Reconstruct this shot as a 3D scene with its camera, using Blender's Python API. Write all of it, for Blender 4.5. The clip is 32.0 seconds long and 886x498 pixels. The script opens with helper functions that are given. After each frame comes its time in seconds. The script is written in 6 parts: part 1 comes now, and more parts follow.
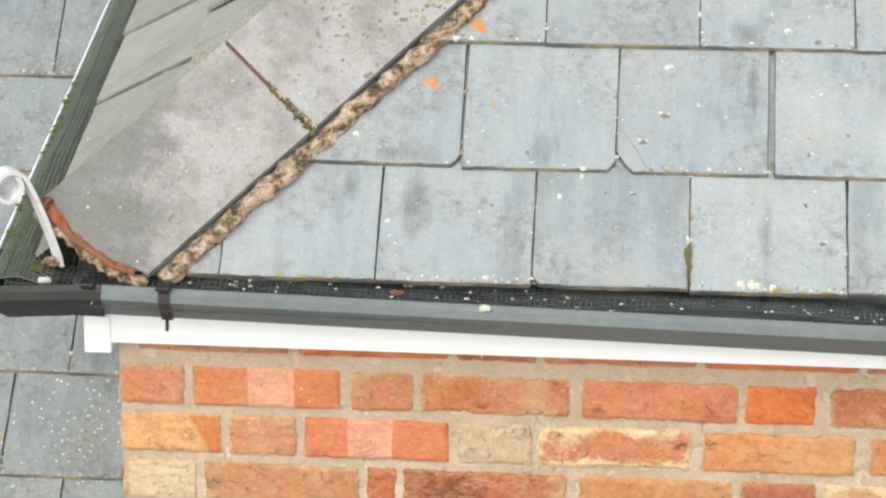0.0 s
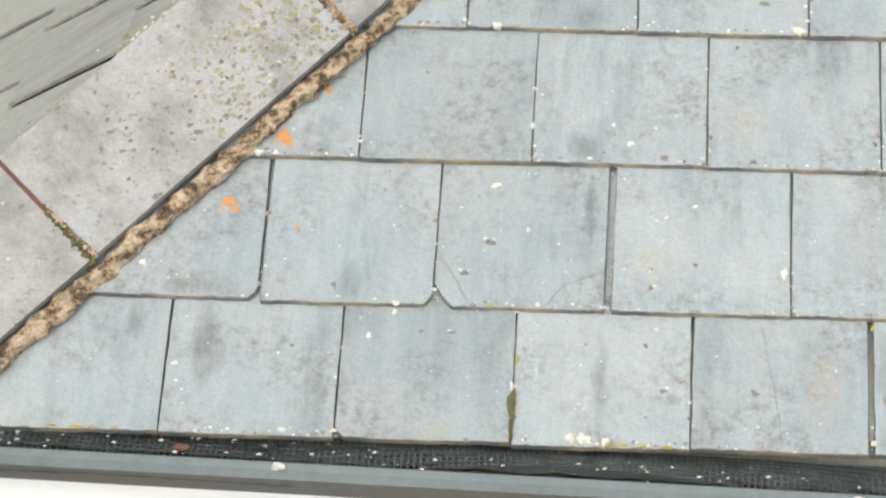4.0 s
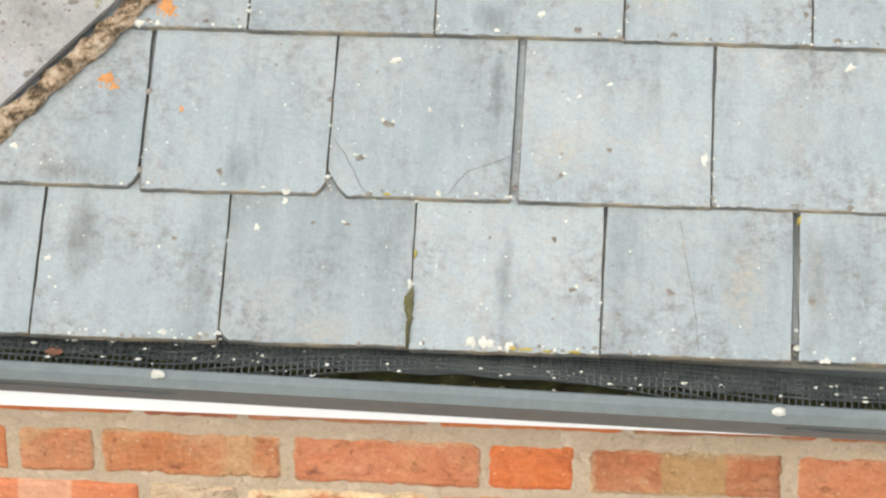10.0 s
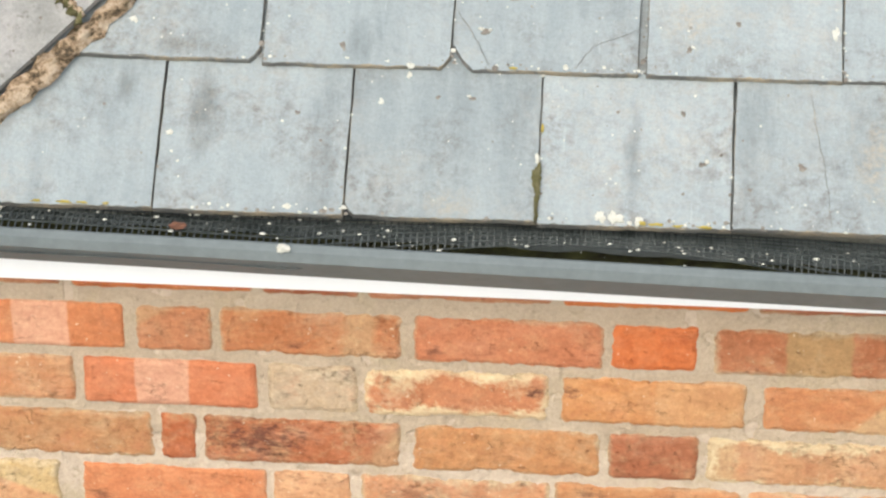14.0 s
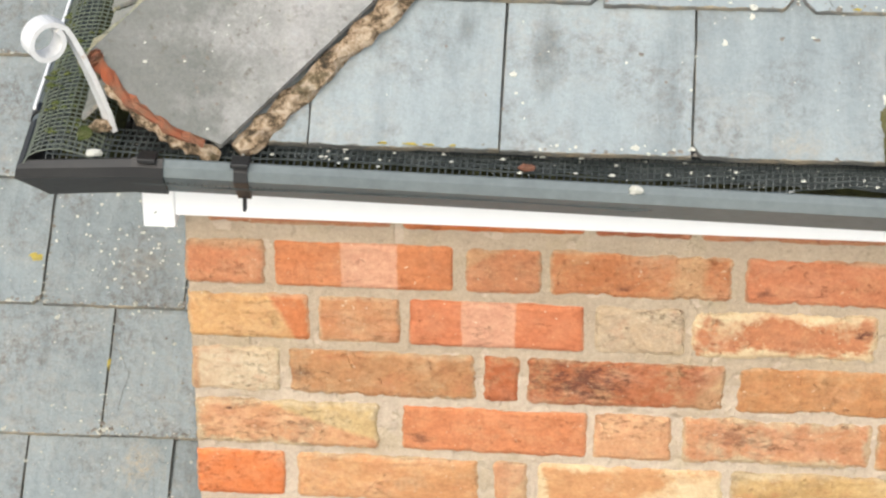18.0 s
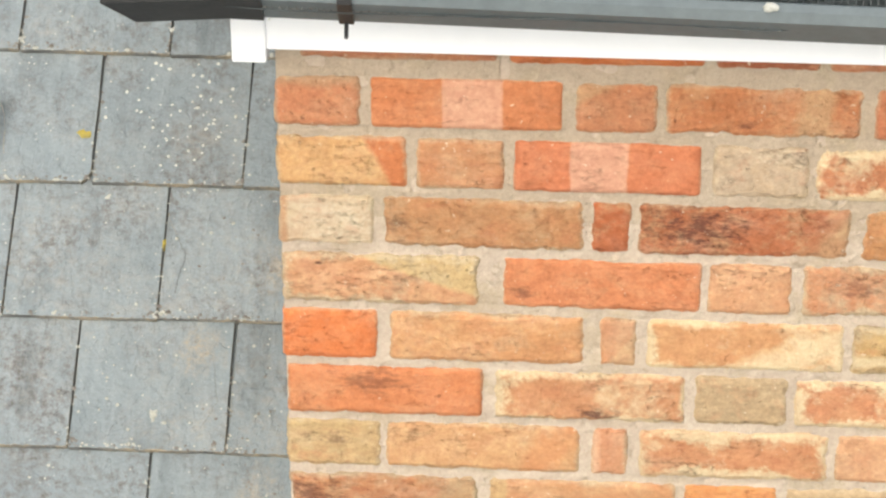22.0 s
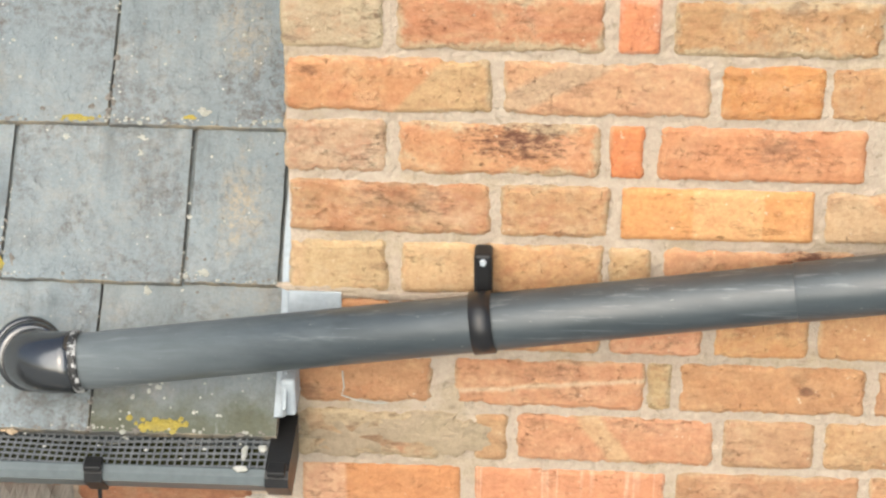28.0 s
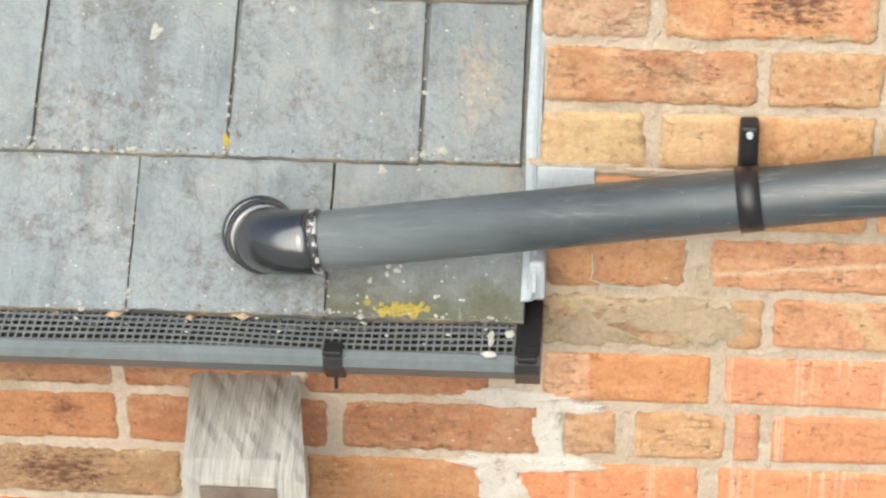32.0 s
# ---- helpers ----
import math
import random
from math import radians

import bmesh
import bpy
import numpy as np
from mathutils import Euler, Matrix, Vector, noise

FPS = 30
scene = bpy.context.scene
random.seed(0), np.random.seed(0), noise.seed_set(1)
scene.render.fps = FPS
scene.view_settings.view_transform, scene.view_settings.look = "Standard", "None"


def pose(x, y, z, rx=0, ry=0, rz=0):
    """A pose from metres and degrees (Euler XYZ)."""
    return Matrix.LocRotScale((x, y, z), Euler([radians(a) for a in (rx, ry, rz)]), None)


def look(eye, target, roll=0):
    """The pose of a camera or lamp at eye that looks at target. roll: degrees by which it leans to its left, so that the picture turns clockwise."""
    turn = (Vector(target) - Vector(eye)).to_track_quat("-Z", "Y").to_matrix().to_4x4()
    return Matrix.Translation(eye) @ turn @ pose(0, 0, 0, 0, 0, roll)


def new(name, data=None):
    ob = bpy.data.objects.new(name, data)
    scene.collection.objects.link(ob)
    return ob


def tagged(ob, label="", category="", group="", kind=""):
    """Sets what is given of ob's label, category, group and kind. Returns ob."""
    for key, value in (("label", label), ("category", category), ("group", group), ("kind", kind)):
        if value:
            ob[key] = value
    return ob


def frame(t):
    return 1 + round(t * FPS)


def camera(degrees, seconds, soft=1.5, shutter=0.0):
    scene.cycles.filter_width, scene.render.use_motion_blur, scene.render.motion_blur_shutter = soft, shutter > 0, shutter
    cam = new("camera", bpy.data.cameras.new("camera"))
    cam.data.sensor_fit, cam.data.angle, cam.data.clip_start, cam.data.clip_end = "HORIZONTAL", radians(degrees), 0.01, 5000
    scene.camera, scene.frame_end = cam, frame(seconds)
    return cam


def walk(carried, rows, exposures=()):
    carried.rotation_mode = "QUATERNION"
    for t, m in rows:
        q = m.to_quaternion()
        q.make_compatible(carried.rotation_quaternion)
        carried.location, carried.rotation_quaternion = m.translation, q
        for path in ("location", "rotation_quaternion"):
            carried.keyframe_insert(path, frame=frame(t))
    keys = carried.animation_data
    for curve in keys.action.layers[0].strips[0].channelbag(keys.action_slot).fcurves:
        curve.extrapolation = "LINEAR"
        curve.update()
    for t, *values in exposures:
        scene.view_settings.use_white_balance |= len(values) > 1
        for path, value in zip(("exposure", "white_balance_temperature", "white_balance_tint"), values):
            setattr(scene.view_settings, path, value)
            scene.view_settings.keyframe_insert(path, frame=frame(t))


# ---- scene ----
# ---- camera and walk ----
cam = camera(17.787, 32.0, soft=2.35)
PATH = [
    (0, (0.6205, -3.5293, 6.6440), (0.4854, -1.6859, 5.8800), 0.223),
    (0.5, (0.6445, -3.4520, 6.6583), (0.5188, -1.6090, 5.8920), 0.379),
    (1, (0.7120, -3.3783, 6.6398), (0.5782, -1.5326, 5.8812), 0.208),
    (1.5, (0.7405, -3.2727, 6.6531), (0.6086, -1.4253, 5.8983), 0.214),
    (2, (0.7694, -3.1438, 6.6769), (0.6364, -1.2937, 5.9290), 0.135),
    (2.5, (0.8426, -3.0307, 6.7134), (0.7087, -1.1771, 5.9742), 0.138),
    (4.5, (0.8378, -3.0448, 6.6424), (0.6959, -1.2175, 5.8419), 0.034),
    (5, (0.8271, -3.0572, 6.6457), (0.6875, -1.2454, 5.8104), 0.083),
    (5.5, (0.8678, -3.0509, 6.6438), (0.7210, -1.2547, 5.7765), -0.023),
    (6, (0.8915, -3.0496, 6.6582), (0.7432, -1.2655, 5.7666), -0.100),
    (6.5, (0.9096, -3.0512, 6.6543), (0.7666, -1.2737, 5.7486), -0.085),
    (7, (0.9223, -3.0123, 6.6738), (0.7882, -1.2373, 5.7621), -0.009),
    (7.5, (0.9232, -2.9154, 6.7212), (0.7955, -1.1426, 5.8041), 0.074),
    (8, (0.9270, -2.7770, 6.7528), (0.7960, -1.0028, 5.8391), 0.021),
    (8.5, (0.9064, -2.6978, 6.7742), (0.7804, -0.9200, 5.8666), 0.100),
    (9, (0.9026, -2.6987, 6.7512), (0.7771, -0.9261, 5.8335), 0.115),
    (9.5, (0.9135, -2.6758, 6.7506), (0.7855, -0.9137, 5.8132), 0.061),
    (10, (0.9275, -2.7058, 6.7568), (0.7977, -0.9629, 5.7846), -0.026),
    (10.5, (0.9481, -2.7288, 6.7357), (0.8119, -0.9955, 5.7472), -0.141),
    (11, (0.9216, -2.7007, 6.7421), (0.7855, -0.9738, 5.7424), -0.117),
    (11.5, (0.9117, -2.6681, 6.7404), (0.7720, -0.9445, 5.7355), -0.186),
    (12, (0.8894, -2.6687, 6.7269), (0.7513, -0.9459, 5.7205), -0.177),
    (12.5, (0.8582, -2.6833, 6.7116), (0.7222, -0.9599, 5.7059), -0.150),
    (13, (0.8439, -2.7189, 6.6925), (0.7069, -0.9986, 5.6817), -0.150),
    (13.5, (0.8150, -2.7219, 6.6791), (0.6741, -0.9983, 5.6744), -0.178),
    (15.5, (0.8067, -2.6847, 6.6687), (0.6640, -0.9769, 5.6377), 0.168),
    (16, (0.7950, -2.7164, 6.6647), (0.6549, -1.0108, 5.6298), 0.121),
    (16.5, (0.7584, -2.7652, 6.6501), (0.6153, -1.0587, 5.6169), 0.081),
    (17, (0.6308, -2.7842, 6.6453), (0.4858, -1.0776, 5.6126), -0.069),
    (17.5, (0.5318, -2.7907, 6.6317), (0.3724, -1.0839, 5.6015), -0.121),
    (18, (0.4463, -2.7571, 6.6559), (0.2990, -1.0495, 5.6250), -0.314),
    (18.5, (0.3572, -2.7171, 6.6629), (0.2279, -1.0069, 5.6340), -0.355),
    (19, (0.2905, -2.6673, 6.6813), (0.1716, -0.9556, 5.6537), -0.401),
    (19.5, (0.2405, -2.6383, 6.6893), (0.1284, -0.9254, 5.6629), -0.400),
    (20, (0.2241, -2.6463, 6.6893), (0.1099, -0.9339, 5.6623), -0.378),
    (20.5, (0.2207, -2.6614, 6.6745), (0.1081, -0.9495, 5.6465), -0.359),
    (21, (0.2221, -2.6725, 6.5848), (0.1104, -0.9615, 5.5552), -0.327),
    (21.5, (0.2360, -2.6773, 6.4881), (0.1259, -0.9681, 5.4554), -0.301),
    (22, (0.2619, -2.6769, 6.4006), (0.1529, -0.9679, 5.3675), -0.161),
    (22.5, (0.2690, -2.6534, 6.3314), (0.1593, -0.9461, 5.2956), -0.238),
    (23, (0.2601, -2.6392, 6.2611), (0.1524, -0.9322, 5.2246), -0.168),
    (23.5, (0.2694, -2.6286, 6.1860), (0.1593, -0.9234, 5.1466), -0.207),
    (24, (0.2706, -2.6212, 6.1154), (0.1615, -0.9169, 5.0746), -0.190),
    (24.5, (0.2734, -2.6122, 6.0418), (0.1640, -0.9098, 4.9980), -0.237),
    (25, (0.2799, -2.5935, 5.9609), (0.1723, -0.8934, 4.9131), -0.244),
    (25.5, (0.2849, -2.5921, 5.8843), (0.1817, -0.8927, 4.8349), -0.185),
    (26, (0.2997, -2.5919, 5.8129), (0.1968, -0.8961, 4.7576), -0.233),
    (26.5, (0.3070, -2.5945, 5.7362), (0.2029, -0.9001, 4.6789), -0.265),
    (28.5, (0.2066, -2.6049, 5.7155), (0.1052, -0.9113, 4.6565), -0.241),
    (29, (0.1862, -2.5910, 5.7123), (0.0718, -0.9000, 4.6505), -0.471),
    (29.5, (0.1445, -2.5877, 5.7048), (0.0311, -0.8930, 4.6487), -0.526),
    (30, (0.0816, -2.5657, 5.6907), (-0.0253, -0.8725, 4.6316), -0.391),
    (30.5, (0.0484, -2.5514, 5.6758), (-0.0635, -0.8575, 4.6184), -0.440),
    (31, (0.0117, -2.5469, 5.6710), (-0.1025, -0.8545, 4.6115), -0.447),
    (31.5, (-0.0177, -2.5380, 5.6200), (-0.1325, -0.8526, 4.5492), -0.411),
    (32, (-0.0148, -2.5347, 5.5362), (-0.1333, -0.8494, 4.4657), -0.424),
]
walk(cam, [(t, look(eye, target, roll)) for t, eye, target, roll in PATH], [(0, 0.44), (5, 0.42), (18, 0.43), (20, 0.52), (22, 0.43), (24.5, 0.37), (26.5, 0.4), (29, 0.46), (32, 0.5)])

# ---- sky and sun: bright overcast day ----
SUN_UP, SUN_ROUND = 40.0, 195.0
world = bpy.data.worlds.new("sky")
scene.world = world
world.use_nodes = True
wt = world.node_tree
sky = wt.nodes.new("ShaderNodeTexSky")
sky.sky_type, sky.sun_disc = "NISHITA", False
sky.sun_elevation, sky.sun_rotation = radians(SUN_UP), radians(SUN_ROUND)
sky.air_density, sky.dust_density, sky.ozone_density = 1.0, 4.0, 1.0
wt.nodes["Background"].inputs["Strength"].default_value = 0.12
wt.links.new(sky.outputs[0], wt.nodes["Background"].inputs["Color"])
sun = new("sun", bpy.data.lights.new("sun", "SUN"))
sun.data.energy, sun.data.angle, sun.data.color = 2.6, radians(95), (1.0, 1.0, 0.925)
sun.matrix_world = look((0, 0, 0), (math.sin(radians(SUN_ROUND)) * -1, math.cos(radians(SUN_ROUND)) * -1, -math.tan(radians(SUN_UP))))


# ---- materials ----
def mat_new(name, rough=0.8, metal=0.0, spec=0.4):
    m = bpy.data.materials.new(name)
    m.use_nodes = True
    b = m.node_tree.nodes["Principled BSDF"]
    b.inputs["Roughness"].default_value = rough
    b.inputs["Metallic"].default_value = metal
    b.inputs["Specular IOR Level"].default_value = spec
    return m, m.node_tree, b


class Net:
    """Short hand for building a node net."""

    def __init__(self, tree):
        self.t = tree

    def node(self, kind, **sets):
        n = self.t.nodes.new(kind)
        for k, v in sets.items():
            n.inputs[k].default_value = v
        return n

    def link(self, a, b):
        self.t.links.new(a, b)

    def coords(self, spread=True, scale=(1, 1, 1)):
        tc = self.node("ShaderNodeTexCoord")
        mp = self.node("ShaderNodeMapping")
        mp.inputs["Scale"].default_value = scale
        self.link(tc.outputs["Object"], mp.inputs["Vector"])
        if spread:
            oi = self.node("ShaderNodeObjectInfo")
            mul = self.node("ShaderNodeVectorMath")
            mul.operation = "SCALE"
            mul.inputs[0].default_value = (17.0, 31.0, 23.0)
            self.link(oi.outputs["Random"], mul.inputs["Scale"])
            self.link(mul.outputs[0], mp.inputs["Location"])
        return mp.outputs[0]

    def noise(self, vec, scale, detail=5.0, rough=0.6):
        n = self.node("ShaderNodeTexNoise", Scale=scale, Detail=detail, Roughness=rough)
        self.link(vec, n.inputs["Vector"])
        return n.outputs["Fac"]

    def voronoi(self, vec, scale):
        n = self.node("ShaderNodeTexVoronoi", Scale=scale)
        self.link(vec, n.inputs["Vector"])
        return n.outputs["Distance"]

    def ramp(self, fac, stops):
        n = self.node("ShaderNodeValToRGB")
        els = n.color_ramp.elements
        while len(els) < len(stops):
            els.new(0.5)
        for e, (p, c) in zip(els, stops):
            e.position = p
            e.color = (*c, 1) if isinstance(c, tuple) else (c, c, c, 1)
        self.link(fac, n.inputs["Fac"])
        return n.outputs["Color"]

    def mix(self, fac, a, b, mode="MIX"):
        n = self.node("ShaderNodeMix")
        n.data_type, n.blend_type = "RGBA", mode
        for sock, v in ((0, fac), (6, a), (7, b)):
            if isinstance(v, (int, float)):
                n.inputs[sock].default_value = v
            elif isinstance(v, tuple):
                n.inputs[sock].default_value = (*v, 1)
            else:
                self.link(v, n.inputs[sock])
        return n.outputs[2]

    def math(self, op, a, b):
        n = self.node("ShaderNodeMath")
        n.operation = op
        for k, v in ((0, a), (1, b)):
            if isinstance(v, (int, float)):
                n.inputs[k].default_value = v
            else:
                self.link(v, n.inputs[k])
        return n.outputs[0]

    def bump(self, height, bsdf, dist, strength=1.0):
        n = self.node("ShaderNodeBump", Strength=strength, Distance=dist)
        self.link(height, n.inputs["Height"])
        self.link(n.outputs[0], bsdf.inputs["Normal"])

    def bright(self, col, amount):
        """Varies the value piece by piece."""
        oi = self.node("ShaderNodeObjectInfo")
        hsv = self.node("ShaderNodeHueSaturation")
        mr = self.node("ShaderNodeMapRange")
        mr.inputs["To Min"].default_value, mr.inputs["To Max"].default_value = 1 - amount, 1 + amount
        self.link(oi.outputs["Random"], mr.inputs["Value"])
        self.link(mr.outputs[0], hsv.inputs["Value"])
        self.link(col, hsv.inputs["Color"])
        return hsv.outputs[0]


BRICK_PROPS = ("clay", "mark_clay", "lime", "mark", "mark_size", "burn", "wear", "half_size")


def brick_mat():
    """Old hand-made brick: clay, a kiln mark, a burnt patch, nicks and creases, and a ragged rim of lime.
    Every brick carries its own colours and marks as properties."""
    m, t, b = mat_new("old_brick", 0.93, 0, 0.15)
    g = Net(t)
    got = {}
    for key in BRICK_PROPS:
        n = g.node("ShaderNodeAttribute")
        n.attribute_type, n.attribute_name = "OBJECT", key
        sp = g.node("ShaderNodeSeparateXYZ")
        g.link(n.outputs["Vector"], sp.inputs[0])
        got[key] = (n.outputs["Color"], sp.outputs[0], sp.outputs[1], sp.outputs[2])
    v = g.coords()
    lying = g.coords(True, (0.55, 1, 1.3))
    tc = g.node("ShaderNodeTexCoord")
    sep = g.node("ShaderNodeSeparateXYZ")
    g.link(tc.outputs["Object"], sep.inputs[0])
    x, z = sep.outputs["X"], sep.outputs["Z"]
    warp = g.math("SUBTRACT", g.noise(v, 26, 7, 0.68), 0.5)
    _, soot, mottle, lime = got["wear"]
    _, half_w, half_h, stripes = got["half_size"]
    # body of the brick: cloudy and creased
    col = got["clay"][0]
    light = g.node("ShaderNodeHueSaturation", Hue=0.508, Saturation=0.86, Value=1.14)
    deep = g.node("ShaderNodeHueSaturation", Hue=0.496, Saturation=1.05, Value=0.82)
    g.link(col, light.inputs["Color"])
    g.link(col, deep.inputs["Color"])
    body = g.noise(g.coords(True, (0.7, 1, 1.25)), 17, 8, 0.7)
    col = g.mix(g.math("MULTIPLY", g.ramp(body, [(0.5, 0.0), (0.64, 1.0)]), mottle), col, light.outputs[0])
    col = g.mix(g.math("MULTIPLY", g.ramp(body, [(0.34, 1.0), (0.5, 0.0)]), mottle), col, deep.outputs[0])
    tint = g.noise(g.coords(True, (0.8, 1, 1.1)), 33, 7, 0.7)
    col = g.mix(g.math("MULTIPLY", g.ramp(tint, [(0.5, 0.0), (0.66, 0.62)]), mottle), col, (0.6, 0.4, 0.22))
    col = g.mix(g.math("MULTIPLY", g.ramp(tint, [(0.32, 0.55), (0.47, 0.0)]), mottle), col, (0.54, 0.19, 0.095))
    # kiln mark: a straight band of another colour
    _, nx, nz, off = got["mark"]
    _, width, strength, soft = got["mark_size"]
    d = g.math("SUBTRACT", g.math("ADD", g.math("MULTIPLY", x, nx), g.math("MULTIPLY", z, nz)), off)
    d = g.math("ADD", d, g.math("MULTIPLY", warp, g.math("MULTIPLY", soft, 3.0)))
    rise = g.node("ShaderNodeClamp")
    g.link(g.math("DIVIDE", d, soft), rise.inputs[0])
    fall = g.node("ShaderNodeClamp")
    g.link(g.math("DIVIDE", g.math("SUBTRACT", width, d), soft), fall.inputs[0])
    band = g.math("MULTIPLY", g.math("MULTIPLY", rise.outputs[0], fall.outputs[0]), strength)
    col = g.mix(band, col, got["mark_clay"][0])
    lines = g.ramp(g.noise(g.coords(True, (1, 0.02, 0.03)), 55, 2, 0.5), [(0.55, 0.0), (0.6, 0.8), (0.63, 0.1)])
    col = g.mix(g.math("MULTIPLY", lines, stripes), col, (0.7, 0.5, 0.36))
    # lime and mortar left along the edge
    ax = g.math("SUBTRACT", half_w, g.math("ABSOLUTE", x, 0))
    az = g.math("SUBTRACT", half_h, g.math("ABSOLUTE", z, 0))
    edge = g.math("MINIMUM", ax, az)
    reach = g.math("MULTIPLY", g.math("MULTIPLY", g.ramp(g.noise(v, 15, 4, 0.6), [(0.4, 0.26), (0.64, 1.0)]), lime), g.noise(v, 95, 7, 0.75))
    rim = g.ramp(g.math("MULTIPLY", g.math("SUBTRACT", g.math("MULTIPLY", reach, 0.03), edge), 100), [(0.0, 0.0), (0.8, 0.8)])
    col = g.mix(rim, col, got["lime"][0])
    film = g.math("MULTIPLY", g.ramp(g.noise(v, 14, 8, 0.72), [(0.53, 0.0), (0.68, 0.62)]), lime)
    col = g.mix(film, col, got["lime"][0])
    # burnt patch
    _, bx, bz, br = got["burn"]
    dx = g.math("MULTIPLY", g.math("SUBTRACT", x, bx), 0.5)
    dz = g.math("SUBTRACT", z, bz)
    far = g.math("SQRT", g.math("ADD", g.math("MULTIPLY", dx, dx), g.math("MULTIPLY", dz, dz)), 0)
    patch = g.math("SUBTRACT", 1.15, g.math("DIVIDE", far, br))
    scab = g.noise(lying, 120, 8, 0.76)
    burn = g.math("MULTIPLY", g.ramp(g.math("ADD", g.math("MULTIPLY", patch, 0.33), scab), [(0.7, 0.0), (0.86, 0.85)]), g.ramp(patch, [(0.0, 0.0), (0.4, 1.0)]))
    burn = g.math("MULTIPLY", burn, soot)
    col = g.mix(burn, col, (0.13, 0.055, 0.042))
    # grain, creases, nicks, pale grit
    col = g.mix(0.55, col, g.ramp(g.noise(v, 190, 8, 0.78), [(0.3, 0.3), (0.7, 0.68)]), "OVERLAY")
    col = g.mix(0.35, col, g.ramp(g.noise(g.coords(True, (0.8, 1, 1.1)), 62, 6, 0.7), [(0.32, 0.3), (0.68, 0.7)]), "OVERLAY")
    crease = g.noise(g.coords(True, (0.65, 1, 1.25)), 72, 6, 0.72)
    nick = g.ramp(crease, [(0.655, 0.0), (0.71, 0.75)])
    dark = g.node("ShaderNodeHueSaturation", Hue=0.488, Saturation=1.08, Value=0.42)
    g.link(col, dark.inputs["Color"])
    col = g.mix(nick, col, dark.outputs[0])
    # thin broken cracks along the drag of the clay
    vein = g.math("ABSOLUTE", g.math("SUBTRACT", g.noise(g.coords(True, (0.4, 1, 1.35)), 34, 6, 0.68), 0.5), 0)
    split = g.math("MULTIPLY", g.ramp(vein, [(0.0, 1.0), (0.013, 0.0)]), g.ramp(g.noise(v, 17, 4, 0.6), [(0.5, 0.0), (0.62, 0.6)]))
    col = g.mix(split, col, dark.outputs[0])
    pits = g.noise(v, 150, 4, 0.6)
    col = g.mix(g.ramp(pits, [(0.69, 0.0), (0.74, 0.7)]), col, (0.2, 0.07, 0.045))
    col = g.mix(g.ramp(g.noise(v, 115, 4, 0.65), [(0.66, 0.0), (0.71, 0.7)]), col, (0.76, 0.64, 0.46))
    g.link(g.bright(col, 0.04), b.inputs["Base Color"])
    h = g.math("ADD", g.noise(v, 40, 10, 0.76), g.math("ADD", g.math("ADD", g.math("MULTIPLY", nick, -0.35), g.math("MULTIPLY", split, -0.3)), g.math("MULTIPLY", g.ramp(pits, [(0.6, 0.0), (0.72, 1.0)]), -0.4)))
    g.bump(g.math("MULTIPLY", h, g.math("ADD", 0.35, mottle)), b, 0.0078, 0.92)
    return m


OLD_BRICK = brick_mat()
BUFF, CREAM, RUST = (0.62, 0.43, 0.24), (0.78, 0.64, 0.4), (0.6, 0.19, 0.075)
# colour of each sort, how cloudy, how much lime clings to it, how ragged its outline is
SORTS = {
    "o": ((0.70, 0.19, 0.06), 0.25, 0.3, 0.6), "f": ((0.6, 0.165, 0.062), 0.35, 0.3, 0.8),
    "r": ((0.62, 0.22, 0.105), 0.4, 0.45, 0.9), "p": ((0.63, 0.275, 0.135), 0.6, 0.55, 1.1),
    "l": ((0.65, 0.32, 0.18), 0.35, 0.4, 0.8), "t": ((0.63, 0.345, 0.165), 0.6, 0.6, 1.1),
    "c": ((0.68, 0.39, 0.17), 0.4, 0.5, 0.9), "g": ((0.61, 0.505, 0.345), 0.6, 0.5, 1.0),
    "u": ((0.51, 0.365, 0.23), 0.5, 0.4, 0.9), "y": ((0.65, 0.48, 0.24), 0.7, 0.6, 1.0),
    "w": ((0.78, 0.61, 0.42), 0.6, 0.5, 0.9), "d": ((0.5, 0.14, 0.062), 0.6, 0.4, 1.0),
    "v": ((0.5, 0.19, 0.1), 0.6, 0.5, 1.1), "q": ((0.71, 0.265, 0.075), 0.4, 0.35, 0.8),
    "a": ((0.69, 0.315, 0.115), 0.15, 0.1, 0.3), "s": ((0.66, 0.225, 0.1), 0.2, 0.2, 0.4),
    "n": ((0.66, 0.3, 0.165), 0.2, 0.2, 0.4), "x": ((0.42, 0.31, 0.18), 0.8, 0.7, 1.4),
}


def mortar_mat(name, col, stain):
    m, t, b = mat_new(name, 0.95, 0, 0.2)
    g = Net(t)
    v = g.coords(False)
    c = g.mix(g.ramp(g.noise(v, 9, 5), [(0.4, 0.0), (0.65, 1.0)]), col, stain)
    c = g.mix(g.ramp(g.noise(v, 6.5, 7, 0.68), [(0.52, 0.0), (0.62, 0.6)]), c, (0.5, 0.4, 0.26))
    c = g.mix(0.45, c, g.ramp(g.noise(v, 210, 7, 0.8), [(0.3, 0.3), (0.7, 0.7)]), "OVERLAY")
    c = g.mix(g.ramp(g.noise(v, 62, 6, 0.75), [(0.6, 0.0), (0.72, 0.6)]), c, tuple(min(0.8, x * 1.3) for x in col))
    c = g.mix(g.ramp(g.noise(v, 70, 4, 0.7), [(0.58, 0.0), (0.7, 0.6)]), c, (0.34, 0.26, 0.18))
    g.link(c, b.inputs["Base Color"])
    g.bump(g.noise(v, 75, 9, 0.74), b, 0.009, 0.85)
    return m


